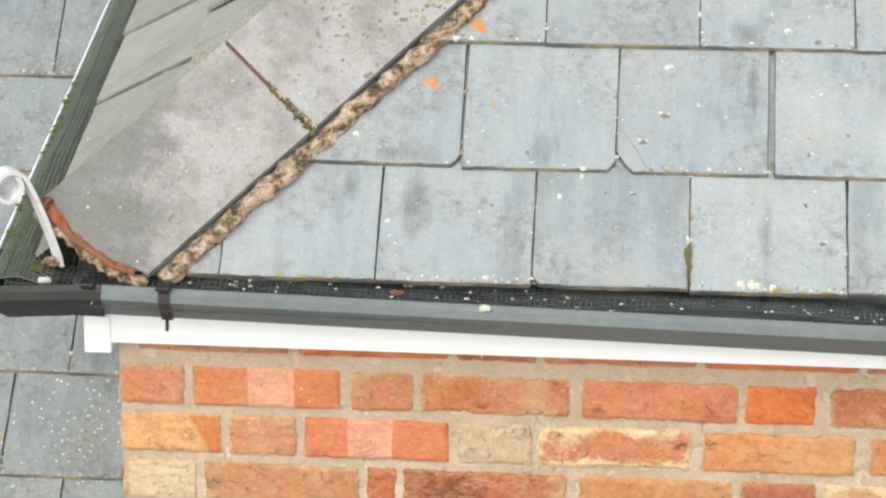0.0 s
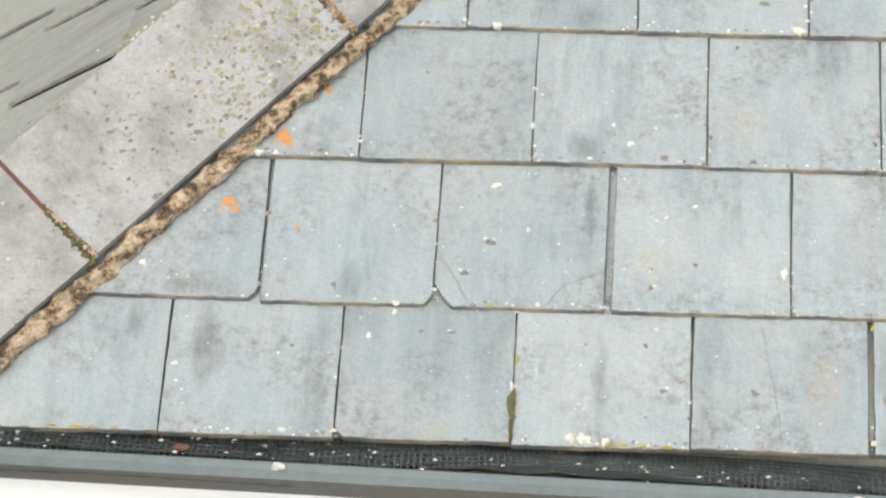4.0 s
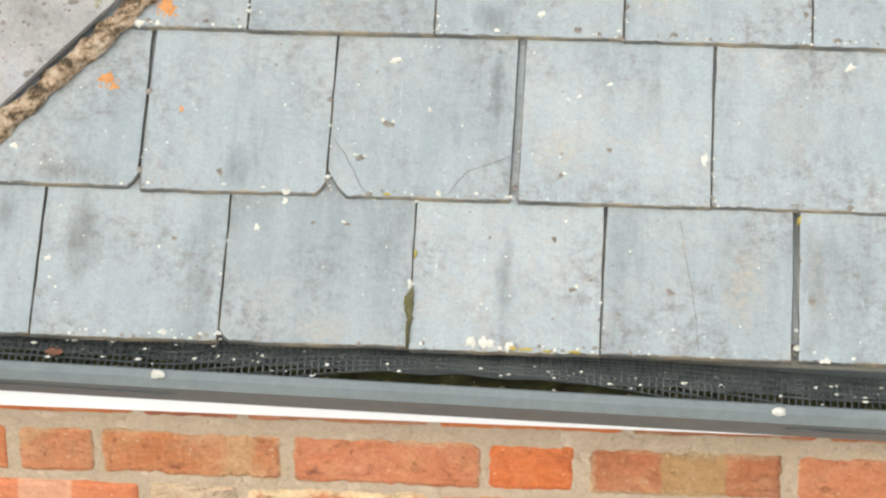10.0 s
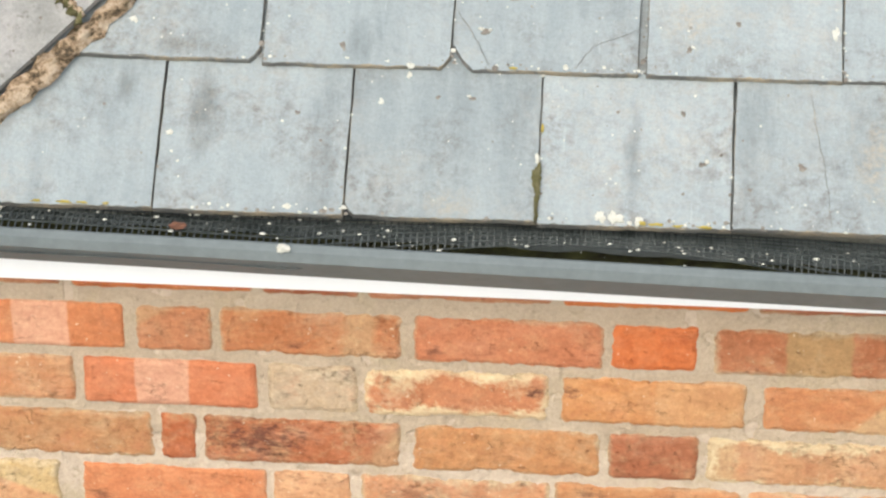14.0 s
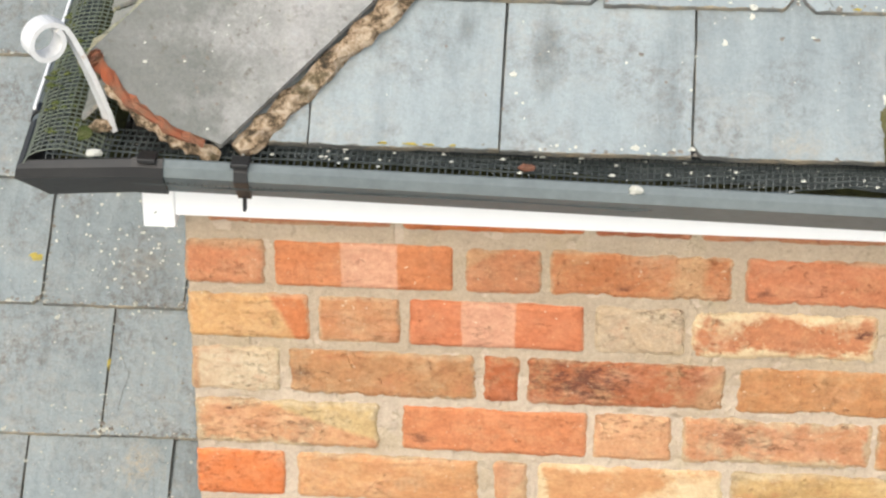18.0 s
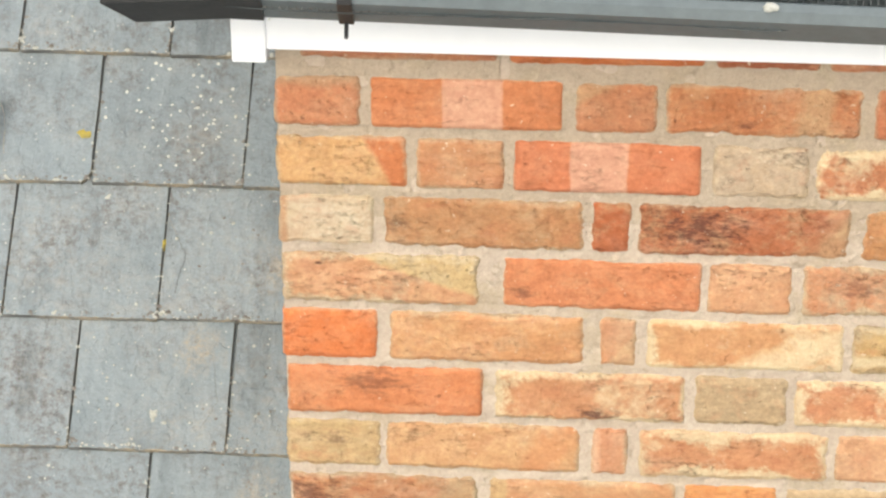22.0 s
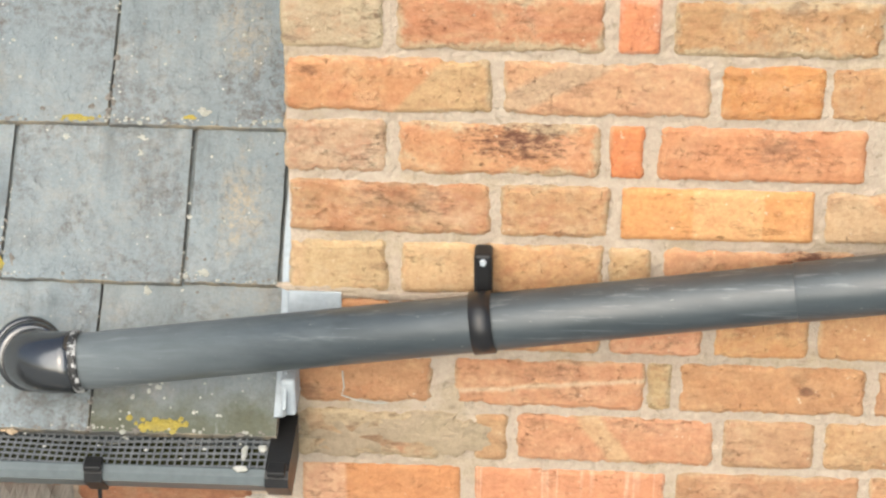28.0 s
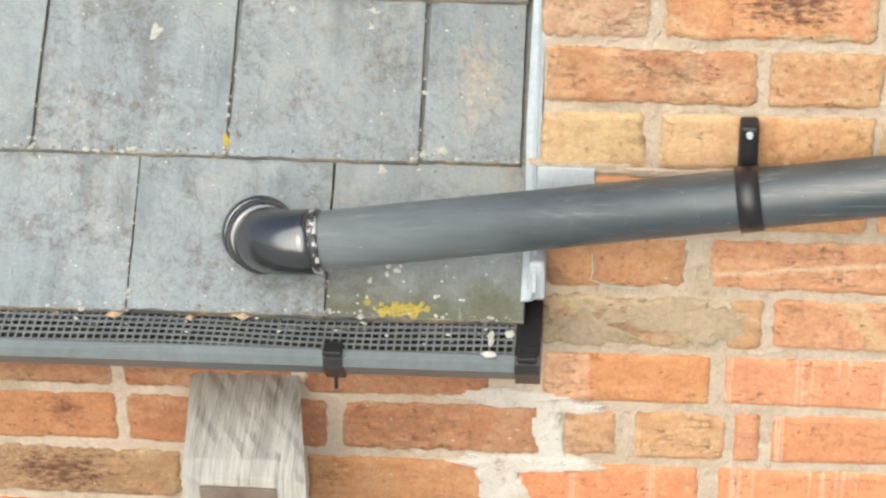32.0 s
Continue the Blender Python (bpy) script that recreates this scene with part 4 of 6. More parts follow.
def smear(spots, material, parent, label, seed, proud=0.0025):
    """Mortar smeared over bricks and joints, in overlapping ragged patches."""
    bm = bmesh.new()
    rng = random.Random(seed)
    n = 72
    for layer, (cx, cz, rx, rz) in enumerate(spots):
        ph = [rng.uniform(0, 6.28) for _ in range(4)]
        vs = []
        for k in range(n):
            q = 2 * math.pi * k / n
            r = 0.92 + 0.14 * math.sin(2 * q + ph[0]) + 0.09 * math.sin(5 * q + ph[1]) + 0.06 * math.sin(9 * q + ph[2]) + 0.04 * math.sin(17 * q + ph[3]) + rng.uniform(-0.04, 0.04)
            vs.append((rx * r * math.cos(q), rz * r * math.sin(q)))
        levels = []
        for grow, y in ((1.1, 0.003), (1.0, -proud * 0.4), (0.86, -proud), (0.5, -proud * 1.25)):
            levels.append([bm.verts.new((cx + x * grow, y - 0.0006 * layer + (0.0008 * noise.noise(Vector((cx + x, 0, cz + z)) * 70) if grow < 1.05 else 0.0), cz + z * grow)) for x, z in vs])
        mid = bm.verts.new((cx, -proud * 1.3 - 0.0006 * layer, cz))
        for u, w in zip(levels, levels[1:]):
            for k in range(n):
                bm.faces.new((u[k], u[(k + 1) % n], w[(k + 1) % n], w[k]))
        for k in range(n):
            bm.faces.new((levels[-1][k], levels[-1][(k + 1) % n], mid))
    part("mortar_smear", bm, material, parent, label)


# pale mortar over the straight joint between the two walls, muddy mortar beside the wing's gutter
smear([(-0.115, 3.735, 0.075, 0.012), (-0.078, 3.69, 0.018, 0.05), (-0.1, 3.648, 0.075, 0.014), (-0.128, 3.61, 0.03, 0.04), (-0.06, 3.728, 0.04, 0.009)], MORTAR_PALE, wall_wing, "smeared pale mortar over a joint", 5)
MORTAR_MUD = mortar_mat("muddy_mortar", (0.52, 0.41, 0.285), (0.38, 0.3, 0.2))
smear([(-0.03, 3.838, 0.062, 0.028), (0.045, 3.85, 0.06, 0.022), (0.095, 3.838, 0.035, 0.026)], MORTAR_MUD, wall_front, "brown mortar wash over worn bricks", 6, 0.0018)
smear([(-0.05, 4.035, 0.05, 0.007), (0.02, 4.028, 0.05, 0.006), (0.1, 4.03, 0.05, 0.006)], MORTAR, wall_front, "mortar squeezed over brick edges", 7, 0.0012)

# ---- roofs ----
PITCH_A, PITCH_L, PITCH_S, SKEW = 40.593, 37.954, 35.1, 3.15
FRONT = Matrix.Translation((0, -0.2192, 5.05)) @ Euler((radians(PITCH_A), 0, 0)).to_matrix().to_4x4()
WING = Matrix.Translation((0, -0.4229, 3.6)) @ Euler((radians(PITCH_L), 0, 0)).to_matrix().to_4x4()
SIDE_X = -0.195
# the side slope: u runs towards the viewer's end of the house, s up the slope
SIDE = Matrix.Translation((SIDE_X, -0.08, 5.17)) @ Matrix.Rotation(radians(SKEW - 90), 4, "Z") @ Euler((radians(PITCH_S), 0, 0)).to_matrix().to_4x4()


def solid(name, faces, material, parent, label, category="roof"):
    bm = bmesh.new()
    made = {}
    for f in faces:
        bm.faces.new([made.setdefault(p, bm.verts.new(p)) if p not in made else made[p] for p in f])
    return tagged(part(name, bm, material, parent), label, category, kind="structure")


# deck of the main roof: front and back slopes, hipped end
e0, e1 = (-0.14, -0.03, 5.13), (3.1, -0.03, 5.13)
b0, b1 = (-0.14, 4.43, 5.13), (3.1, 4.43, 5.13)
r0, r1 = (2.42, 2.2, 7.05), (3.1, 2.2, 7.05)
roof_main = solid("roof_main", [(e0, e1, r1, r0), (b1, b0, r0, r1), (b0, e0, r0), (e1, b1, r1), (e0, b0, b1, e1)], SLATE_SIDE, None, "hipped roof of blue-grey slates with mortared hip tiles")
w0, w1 = (-3.25, -0.04, 3.83), (CORNER - 0.003, -0.04, 3.83)
v0, v1 = (-3.25, 4.44, 3.83), (CORNER - 0.003, 4.44, 3.83)
q0, q1 = (-3.25, 2.2, 5.58), (CORNER - 0.003, 2.2, 5.58)
roof_wing = solid("roof_wing", [(w0, w1, q1, q0), (v1, v0, q0, q1), (w0, v0, q0), (w1, v1, q1), (w0, w1, v1, v0)], SLATE_SIDE, None, "lower roof of weathered grey slates against the brick wall")

slate_rng = random.Random(7)


def slate(parent, m, u0, u1, s0, material, chips="", cut=None, length=0.4, thick=0.0115, tilt=0.0, gap=0.0009, loose=0.0012, curl=0.0, shear=0.0, smudge=None, sink=0.02):
    """One slate: u0..u1 across, its tail at s0; chips: corners broken off (l, r)."""
    rng = slate_rng
    g = gap
    a, b2 = u0 + g * rng.uniform(0.4, 1.3), u1 - g * rng.uniform(0.4, 1.3)
    tail = []
    n = 37
    for k in range(n):
        f = k / (n - 1)
        tail.append((a + (b2 - a) * f, s0 + (rng.uniform(-0.00045, 0.00045) + 0.0011 * noise.noise(Vector((f * 7 + u0 * 40, s0 * 30, 0))) if 0 < k < n - 1 else 0) + tilt * (f - 0.5)))
    for mark, at, sign in (("l", a, 1), ("r", b2, -1)):
        if mark in chips:
            d = 0.03 if mark.upper() in chips else 0.014
            wide = max(d * 0.85, 0.012)
            for k, (x, y) in enumerate(tail):
                q = 1 - sign * (x - at) / wide
                if q > 0:
                    tail[k] = (x, y + d * q ** 1.6 + rng.uniform(-0.0006, 0.0006))
    lean_r, lean_l = rng.uniform(-0.006, 0.006), rng.uniform(-0.006, 0.006)
    side_r = [(b2 + lean_r * length * f + rng.uniform(-0.0005, 0.0005), s0 + length * f) for f in (0.06, 0.12, 0.18, 0.24, 0.3, 0.36, 0.42)]
    side_l = [(a + lean_l * length * f + rng.uniform(-0.0005, 0.0005), s0 + length * f) for f in (0.42, 0.36, 0.3, 0.24, 0.18, 0.12, 0.06)]
    poly = tail + side_r + [(b2, s0 + length), (a, s0 + length)] + side_l
    poly = [(x + shear * (y - s0), y) for x, y in poly]
    for c in cut or ():
        poly = clip(poly, *c)
        if len(poly) < 3:
            return None
    cx, cy = sum(p[0] for p in poly) / len(poly), sum(p[1] for p in poly) / len(poly)
    drop = sink / length
    lift = rng.uniform(-0.0008, loose)
    roll = curl + rng.uniform(-1, 1) * 0.002
    bm = bmesh.new()
    bot = [bm.verts.new((x - cx, y - cy, -thick - drop * (y - s0) + lift + roll * (x - cx))) for x, y in poly]
    mid = [bm.verts.new((x - cx, y - cy, -0.0022 - drop * (y - s0) + lift + roll * (x - cx))) for x, y in poly]
    top = []
    for x, y in poly:
        low = y < s0 + 0.02
        x2, y2 = x + (0.0009 if x < cx else -0.0009), y + (rng.choice((0.0004, 0.0006, 0.001, 0.0017)) if low else 0.0)
        top.append(bm.verts.new((x2 - cx, y2 - cy, -drop * (y2 - s0) + lift + roll * (x2 - cx))))
    n = len(poly)
    for k in range(n):
        bm.faces.new((bot[k], bot[(k + 1) % n], mid[(k + 1) % n], mid[k]))
        bm.faces.new((mid[k], mid[(k + 1) % n], top[(k + 1) % n], top[k]))
    bm.faces.new(top)
    me = finish("slate", bm, material)
    me.materials.append(SLATE_EDGE)
    for p in me.polygons:
        p.material_index = 0 if len(p.vertices) > 4 else 1
    ob = new("slate", me)
    ob.parent = parent
    su, ss, ru, rs, soot, rust = smudge or (cx, cy + 9, 0.05, 0.05, 0.0, 0.0)
    ob["smudge"] = [su - cx, ss - cy, float(ru)]
    ob["smudge_size"] = [float(rs), float(soot), float(rust)]
    ob.matrix_basis = m @ Matrix.Translation((cx, cy, 0))
    return ob


def slate_row(parent, m, joints, s0, material, chips=(), cut=None, length=0.4, other=(), smudges=(), trims=(), **more):
    for k, (a, b2) in enumerate(zip(joints, joints[1:])):
        c = dict(chips).get(k, "")
        stuff = dict(other).get(k, material)
        slate(parent, m, a, b2 - dict(trims).get(k, 0.0), s0 + slate_rng.uniform(-0.0015, 0.0015), stuff, c, cut, length, tilt=slate_rng.uniform(-0.002, 0.002), smudge=dict(smudges).get(k), **more)


def run(first, end, step=0.2105):
    out = [first]
    while out[-1] < end - 0.05:
        out.append(out[-1] + step + slate_rng.uniform(-0.001, 0.001))
    out[-1] = end
    return out


# front slope; the hip cuts it along x = -0.03 + 0.916 (s - 0.19)
HIP_CUT = [(1.0, -0.916, -0.045 - 0.916 * 0.19)]
slate_row(roof_main, FRONT, [-0.15, 0.068, 0.277, 0.485, 0.693, 0.902, 1.115] + run(1.326, 3.1), 0.182, SLATE, {3: "l", 6: "r"}, HIP_CUT, 0.38, smudges={1: (0.235, 0.33, 0.018, 0.03, 0.6, 0.1), 2: (0.325, 0.30, 0.03, 0.075, 0.7, 0.15), 3: (0.6, 0.2, 0.05, 0.03, 0.0, 0.6), 4: (0.795, 0.27, 0.014, 0.09, 0.55, 0.0), 5: (1.06, 0.27, 0.045, 0.08, 0.25, 0.6), 6: (1.135, 0.27, 0.02, 0.1, 0.5, 0.3)}, trims={5: 0.006}, gap=0.0006)
slate_row(roof_main, FRONT, [-0.04, 0.172, 0.382, 0.591, 0.804, 1.018] + run(1.229, 3.1), 0.358, SLATE, {1: "r", 2: "r", 3: "lL", 5: "r"}, HIP_CUT, smudges={1: (0.3, 0.375, 0.07, 0.02, 0.4, 0.2), 2: (0.49, 0.39, 0.02, 0.045, 0.55, 0.0), 3: (0.775, 0.5, 0.012, 0.07, 0.75, 0.0), 4: (0.86, 0.42, 0.06, 0.06, 0.0, 0.5), 5: (1.1, 0.45, 0.06, 0.06, 0.1, 0.3)}, trims={3: 0.0075, 1: 0.002}, gap=0.0007)
slate_row(roof_main, FRONT, [0.065, 0.276, 0.488, 0.701, 0.915, 1.127] + run(1.338, 3.1), 0.556, SLATE, {}, HIP_CUT, smudges={3: (0.765, 0.58, 0.03, 0.03, 0.6, 0.0), 4: (0.96, 0.62, 0.05, 0.06, 0.0, 0.5), 2: (0.6, 0.57, 0.06, 0.03, 0.2, 0.2), 5: (1.17, 0.66, 0.03, 0.06, 0.5, 0.0)}, gap=0.0007)
slate_row(roof_main, FRONT, [0.19, 0.4, 0.611, 0.825, 1.038] + run(1.249, 3.1), 0.746, SLATE, {}, HIP_CUT, smudges={2: (0.76, 0.765, 0.035, 0.025, 0.5, 0.0), 3: (0.93, 0.82, 0.06, 0.05, 0.1, 0.5)}, gap=0.0007)
slate_row(roof_main, FRONT, [0.3, 0.51, 0.722, 0.934, 1.146] + run(1.357, 3.1), 0.938, SLATE, {}, HIP_CUT)
for k in range(9):
    s0 = 1.13 + 0.19 * k
    x0 = -0.3 + 0.916 * (s0 - 0.19) - (0.1 if k % 2 else 0.0)
    slate_row(roof_main, FRONT, run(x0 - x0 % 0.2105 + (0.105 if k % 2 else 0.0), 3.1), s0, SLATE, {}, HIP_CUT)
# under-course at the eaves
slate_row(roof_main, FRONT @ Matrix.Translation((0, 0, -0.0105)), [-0.05, 0.17, 0.38, 0.59, 0.8, 1.01] + run(1.22, 3.1), 0.204, SLATE, {}, HIP_CUT, 0.2)

# side slope, seen at a low angle
sinS, cosS = math.sin(radians(PITCH_S)), math.cos(radians(PITCH_S))
SIDE_CUT = [(-1.0, -0.627, 0.005)]
for k, (u, s0) in enumerate(((-0.627, 0.015), (-0.735, 0.217), (-0.812, 0.43), (-0.93, 0.62), (-0.84, 0.81), (-0.95, 1.0), (-0.83, 1.19), (-0.94, 1.38))):
    slate_row(roof_main, SIDE, [u + 0.343 * n for n in range(-7, 4)], s0, SLATE_SIDE, {}, SIDE_CUT, 0.38, gap=0.003, loose=0.0015, thick=0.005, curl=0.016, shear=0.48, sink=0.0126)

# lower wing
ROWS_W = {
    0: ([-0.738, -0.526, -0.315, -0.104], 0.453),
    1: ([-0.858, -0.645, -0.432, -0.223, -0.113], 0.632),
    2: ([-0.748, -0.535, -0.324, -0.112], 0.825),
    3: ([-0.858, -0.648, -0.436, -0.223, -0.1], 1.018),
    4: ([-0.755, -0.543, -0.331, -0.1], 1.203),
    5: ([-0.86, -0.649, -0.439, -0.229, -0.1], 1.4),
    6: ([-0.77, -0.559, -0.346, -0.135, -0.1], 1.598),
    7: ([-0.872, -0.662, -0.452, -0.24, -0.1], 1.798),
    8: ([-0.77, -0.56, -0.346, -0.1], 2.002),
    9: ([-0.872, -0.662, -0.452, -0.24, -0.1], 2.205),
}
# place, size, soot and rust of the patches on single slates, row by row
WING_SMUDGES = {
    0: {0: (-0.54, 0.58, 0.02, 0.06, 0.6, 0.1), 1: (-0.37, 0.605, 0.04, 0.02, 0.6, 0.0)},
    1: {1: (-0.525, 0.75, 0.018, 0.08, 0.65, 0.25), 2: (-0.4, 0.68, 0.05, 0.04, 0.2, 0.1), 3: (-0.165, 0.73, 0.045, 0.1, 0.05, 1.0)},
    2: {0: (-0.55, 0.88, 0.014, 0.06, 0.7, 0.1), 1: (-0.47, 0.88, 0.07, 0.05, 0.3, 0.35), 2: (-0.17, 0.95, 0.05, 0.08, 0.0, 0.9)},
    3: {1: (-0.5, 1.11, 0.02, 0.09, 0.65, 0.2), 2: (-0.27, 1.16, 0.05, 0.05, 0.05, 0.9), 3: (-0.13, 1.1, 0.02, 0.06, 0.0, 0.5)},
    4: {1: (-0.5, 1.24, 0.03, 0.05, 0.5, 0.0), 2: (-0.16, 1.28, 0.045, 0.08, 0.0, 0.9)},
    5: {1: (-0.575, 1.5, 0.024, 0.09, 0.75, 0.0), 2: (-0.3, 1.46, 0.06, 0.05, 0.1, 0.3)},
}
for k, (joints, s0) in ROWS_W.items():
    left_end = [j for j in run(joints[0] - 0.211 * 11, joints[0], 0.211)][:-1]
    own = {len(left_end) + i: q for i, q in WING_SMUDGES.get(k, {}).items()}
    slate_row(roof_wing, WING, left_end + joints, s0, SLATE_OLD, {len(left_end) + 1: "r"} if k == 5 else {}, None, 0.42, {len(left_end) + 2: SLATE_MOSSY} if k == 0 else {}, own, gap=0.0005 if k == 0 else 0.0015, thick=0.014)
for k in range(10, 14):
    slate_row(roof_wing, WING, run(-3.2 + 0.105 * (k % 2), -0.1, 0.211), 2.205 + 0.2 * (k - 9), SLATE_OLD, {}, None, 0.42)
slate_row(roof_wing, WING @ Matrix.Translation((0, 0, -0.0105)), run(-3.15, -0.112, 0.211), 0.457, SLATE_OLD, {}, None, 0.25)

# lead against the wall
bm = bmesh.new()
m = WING
prof = [(-0.108, 0.004), (-0.099, 0.005), (-0.0935, 0.012), (-0.0925, 0.035), (-0.0955, 0.035), (-0.0975, 0.014), (-0.101, 0.0085), (-0.108, 0.0075)]
rings = []
for k in range(25):
    s = 0.475 + 0.1 * k
    w = 0.0015 * math.sin(k * 2.1)
    rings.append([bm.verts.new(m @ Vector((x + w * (x < -0.1), s, n))) for x, n in prof])
for a, b2 in zip(rings, rings[1:]):
    for k in range(len(prof)):
        bm.faces.new((a[k], a[(k + 1) % len(prof)], b2[(k + 1) % len(prof)], b2[k]))
bm.faces.new(rings[0])
bm.faces.new(rings[-1][::-1])
part("lead_flashing", bm, LEAD, roof_wing, "dull grey lead flashing against brick")
bm = bmesh.new()
box(bm, -0.0925, -0.034, -0.0045, -0.0015, 4.004, 4.033, 0.001)
part("lead_tab", bm, LEAD, roof_wing, "folded lead tab on the wall")
bm = bmesh.new()
box(bm, -0.1, -0.083, -0.05, -0.004, 3.897, 3.945, 0.004)
part("lead_end", bm, LEAD, roof_wing, "lead folded over the eaves end")


# ---- hip ----
def hip_point(tau):
    return Vector((tau, -0.08 + 0.858 * (tau + 0.195), 5.17 + 0.735 * (tau + 0.195)))


HIP_DIR = Vector((1, 0.858, 0.735)).normalized()
N_FRONT = Vector((0, -math.sin(radians(PITCH_A)), math.cos(radians(PITCH_A))))
N_SIDE = Vector((-sinS, 0, cosS))
W_FRONT = HIP_DIR.cross(N_FRONT).normalized()
W_FRONT = W_FRONT if W_FRONT.y < 0 else -W_FRONT
W_SIDE = HIP_DIR.cross(N_SIDE).normalized()
W_SIDE = W_SIDE if W_SIDE.x < 0 else -W_SIDE
WING_W, LIFT_EDGE, LIFT_TOP = 0.138, 0.018, 0.062


def hip_section(p, w, thick, low=0.0):
    """The outline of a hip tile across the hip, at the point p."""
    top = (N_FRONT + N_SIDE).normalized()
    c = p + top * LIFT_TOP
    ef = p + W_FRONT * w + N_FRONT * LIFT_EDGE
    es = p + W_SIDE * 0.06 + N_SIDE * 0.026
    cf, cs = c + W_FRONT * 0.012, c + W_SIDE * 0.012
    c = c + top * 0.004
    return [es, cs, c, cf, cf.lerp(ef, 0.35), cf.lerp(ef, 0.7), ef, ef - N_FRONT * thick, c - top * (thick + 0.006), es - N_SIDE * thick]


rng = random.Random(21)
TILE_ENDS = [-0.13, 0.074] + [0.074 + 0.291 * k for k in range(1, 9)]
for k, (a, b2) in enumerate(zip(TILE_ENDS, TILE_ENDS[1:])):
    bm = bmesh.new()
    rings = []
    for i in range(7):
        f = i / 6
        tau = a + 0.002 + (b2 - a - 0.004) * f
        sec = hip_section(hip_point(tau), WING_W, 0.0095)
        bow = 0.0015 * math.sin(math.pi * f)
        if k == 0 and i == 0:
            sec = [v + HIP_DIR * (rng.uniform(-0.004, 0.004) + d) for v, d in zip(sec, (-0.028, -0.028, -0.028, -0.029, -0.033, -0.023, 0.0, 0.0, -0.02, -0.022))]
        rings.append([bm.verts.new(v + N_FRONT * bow) for v in sec])
    for r_a, r_b in zip(rings, rings[1:]):
        for j in range(10):
            bm.faces.new((r_a[j], r_a[(j + 1) % 10], r_b[(j + 1) % 10], r_b[j]))
    bm.faces.new(rings[0])
    bm.faces.new(rings[-1][::-1])
    part("hip_tile", bm, HIP_TILE if k else HIP_TILE_FOOT, roof_main, "weathered grey angular hip tile")


def lump_strip(name, material, path, rad, seed, label, parent, seg=10, taper=0.0, rough=0.2):
    """A rough rope of mortar or moss along a path of points."""
    rng = random.Random(seed)
    bm = bmesh.new()
    rings = []
    for i, p in enumerate(path):
        d = (path[min(i + 1, len(path) - 1)] - path[max(i - 1, 0)]).normalized()
        n1 = d.orthogonal().normalized()
        n2 = d.cross(n1)
        rr = rad * rng.uniform(0.86, 1.12) * (1 - taper * i / len(path))
        rings.append([bm.verts.new(p + rr * rng.uniform(1 - rough, 1 + rough) * (math.cos(q) * n1 + math.sin(q) * n2)) for q in (2 * math.pi * k / seg for k in range(seg))])
    for a, b2 in zip(rings, rings[1:]):
        for k in range(seg):
            bm.faces.new((a[k], a[(k + 1) % seg], b2[(k + 1) % seg], b2[k]))
    bm.faces.new(rings[0])
    bm.faces.new(rings[-1][::-1])
    return part(name, bm, material, parent, label)


bed = [hip_point(-0.12 + 0.009 * k) + W_FRONT * (WING_W + 0.0135 + 0.0012 * math.sin(k * 0.37) + 0.0007 * math.sin(k * 0.93)) + N_FRONT * 0.001 for k in range(160)]
lump_strip("mortar_bed", HIP_MORTAR, bed, 0.0122, 3, "flaking brown mortar under the hip tiles", roof_main, 10, 0.0, 0.34)
bed = [hip_point(-0.15 + 0.01 * k) + W_SIDE * 0.066 + N_SIDE * 0.021 for k in range(120)]
lump_strip("mortar_bed", PALE_BED, bed, 0.0165, 4, "flaking brown mortar under the hip tiles", roof_main)
for tau in TILE_ENDS[1:5]:
    p = hip_point(tau)
    top = (N_FRONT + N_SIDE).normalized()
    c, e = p + top * (LIFT_TOP - 0.002), p + W_FRONT * (WING_W + 0.004) + N_FRONT * (LIFT_EDGE - 0.001)
    lump_strip("joint", WORN_JOINT, [c.lerp(e, k / 14) for k in range(9)], 0.0032, int(tau * 100), "worn red-brown joint between hip tiles", roof_main, 7)
    lump_strip("joint_moss", MOSS if tau < 0.3 else HIP_MORTAR, [c.lerp(e, 0.45 + 0.55 * k / 30) + HIP_DIR * (0.0025 * math.sin(k * 1.7)) for k in range(31)], 0.0045, int(tau * 100) + 1, "mossy mortar joint between hip tiles", roof_main, 7, -0.6, 0.45)
    lump_strip("joint_mortar", HIP_MORTAR, [c.lerp(e, 0.5 + 0.5 * k / 20) + HIP_DIR * 0.003 for k in range(21)], 0.004, int(tau * 100) + 2, "crumbling mortar joint between hip tiles", roof_main, 7, -0.4, 0.4)
f_sec = hip_section(hip_point(TILE_ENDS[0]), WING_W, 0.016)
foot = [f_sec[2] - HIP_DIR * 0.028, f_sec[3] - HIP_DIR * 0.029, f_sec[4] - HIP_DIR * 0.033, f_sec[5] - HIP_DIR * 0.023, f_sec[6] - HIP_DIR * 0.001]


def along_foot(f):
    """A point on the broken lower end of the first hip tile, 0 at the crest, 1 at the front corner."""
    k = min(3, int(f * 4))
    return foot[k].lerp(foot[k + 1], f * 4 - k)


down = Vector((0, 0, -1))
lump_strip("broken_edge", TERRACOTTA, [along_foot(k / 24) + down * 0.004 + HIP_DIR * 0.003 for k in range(23)], 0.0105, 8, "broken red edge at the hip's foot", roof_main, 8, 0.65, 0.5)
lump_strip("foot_mortar", HIP_MORTAR, [along_foot(0.3 + 0.68 * k / 20) + down * 0.02 + HIP_DIR * 0.008 for k in range(21)], 0.0095, 9, "crumbling mortar at the hip's foot", roof_main, 8, 0.3, 0.6)

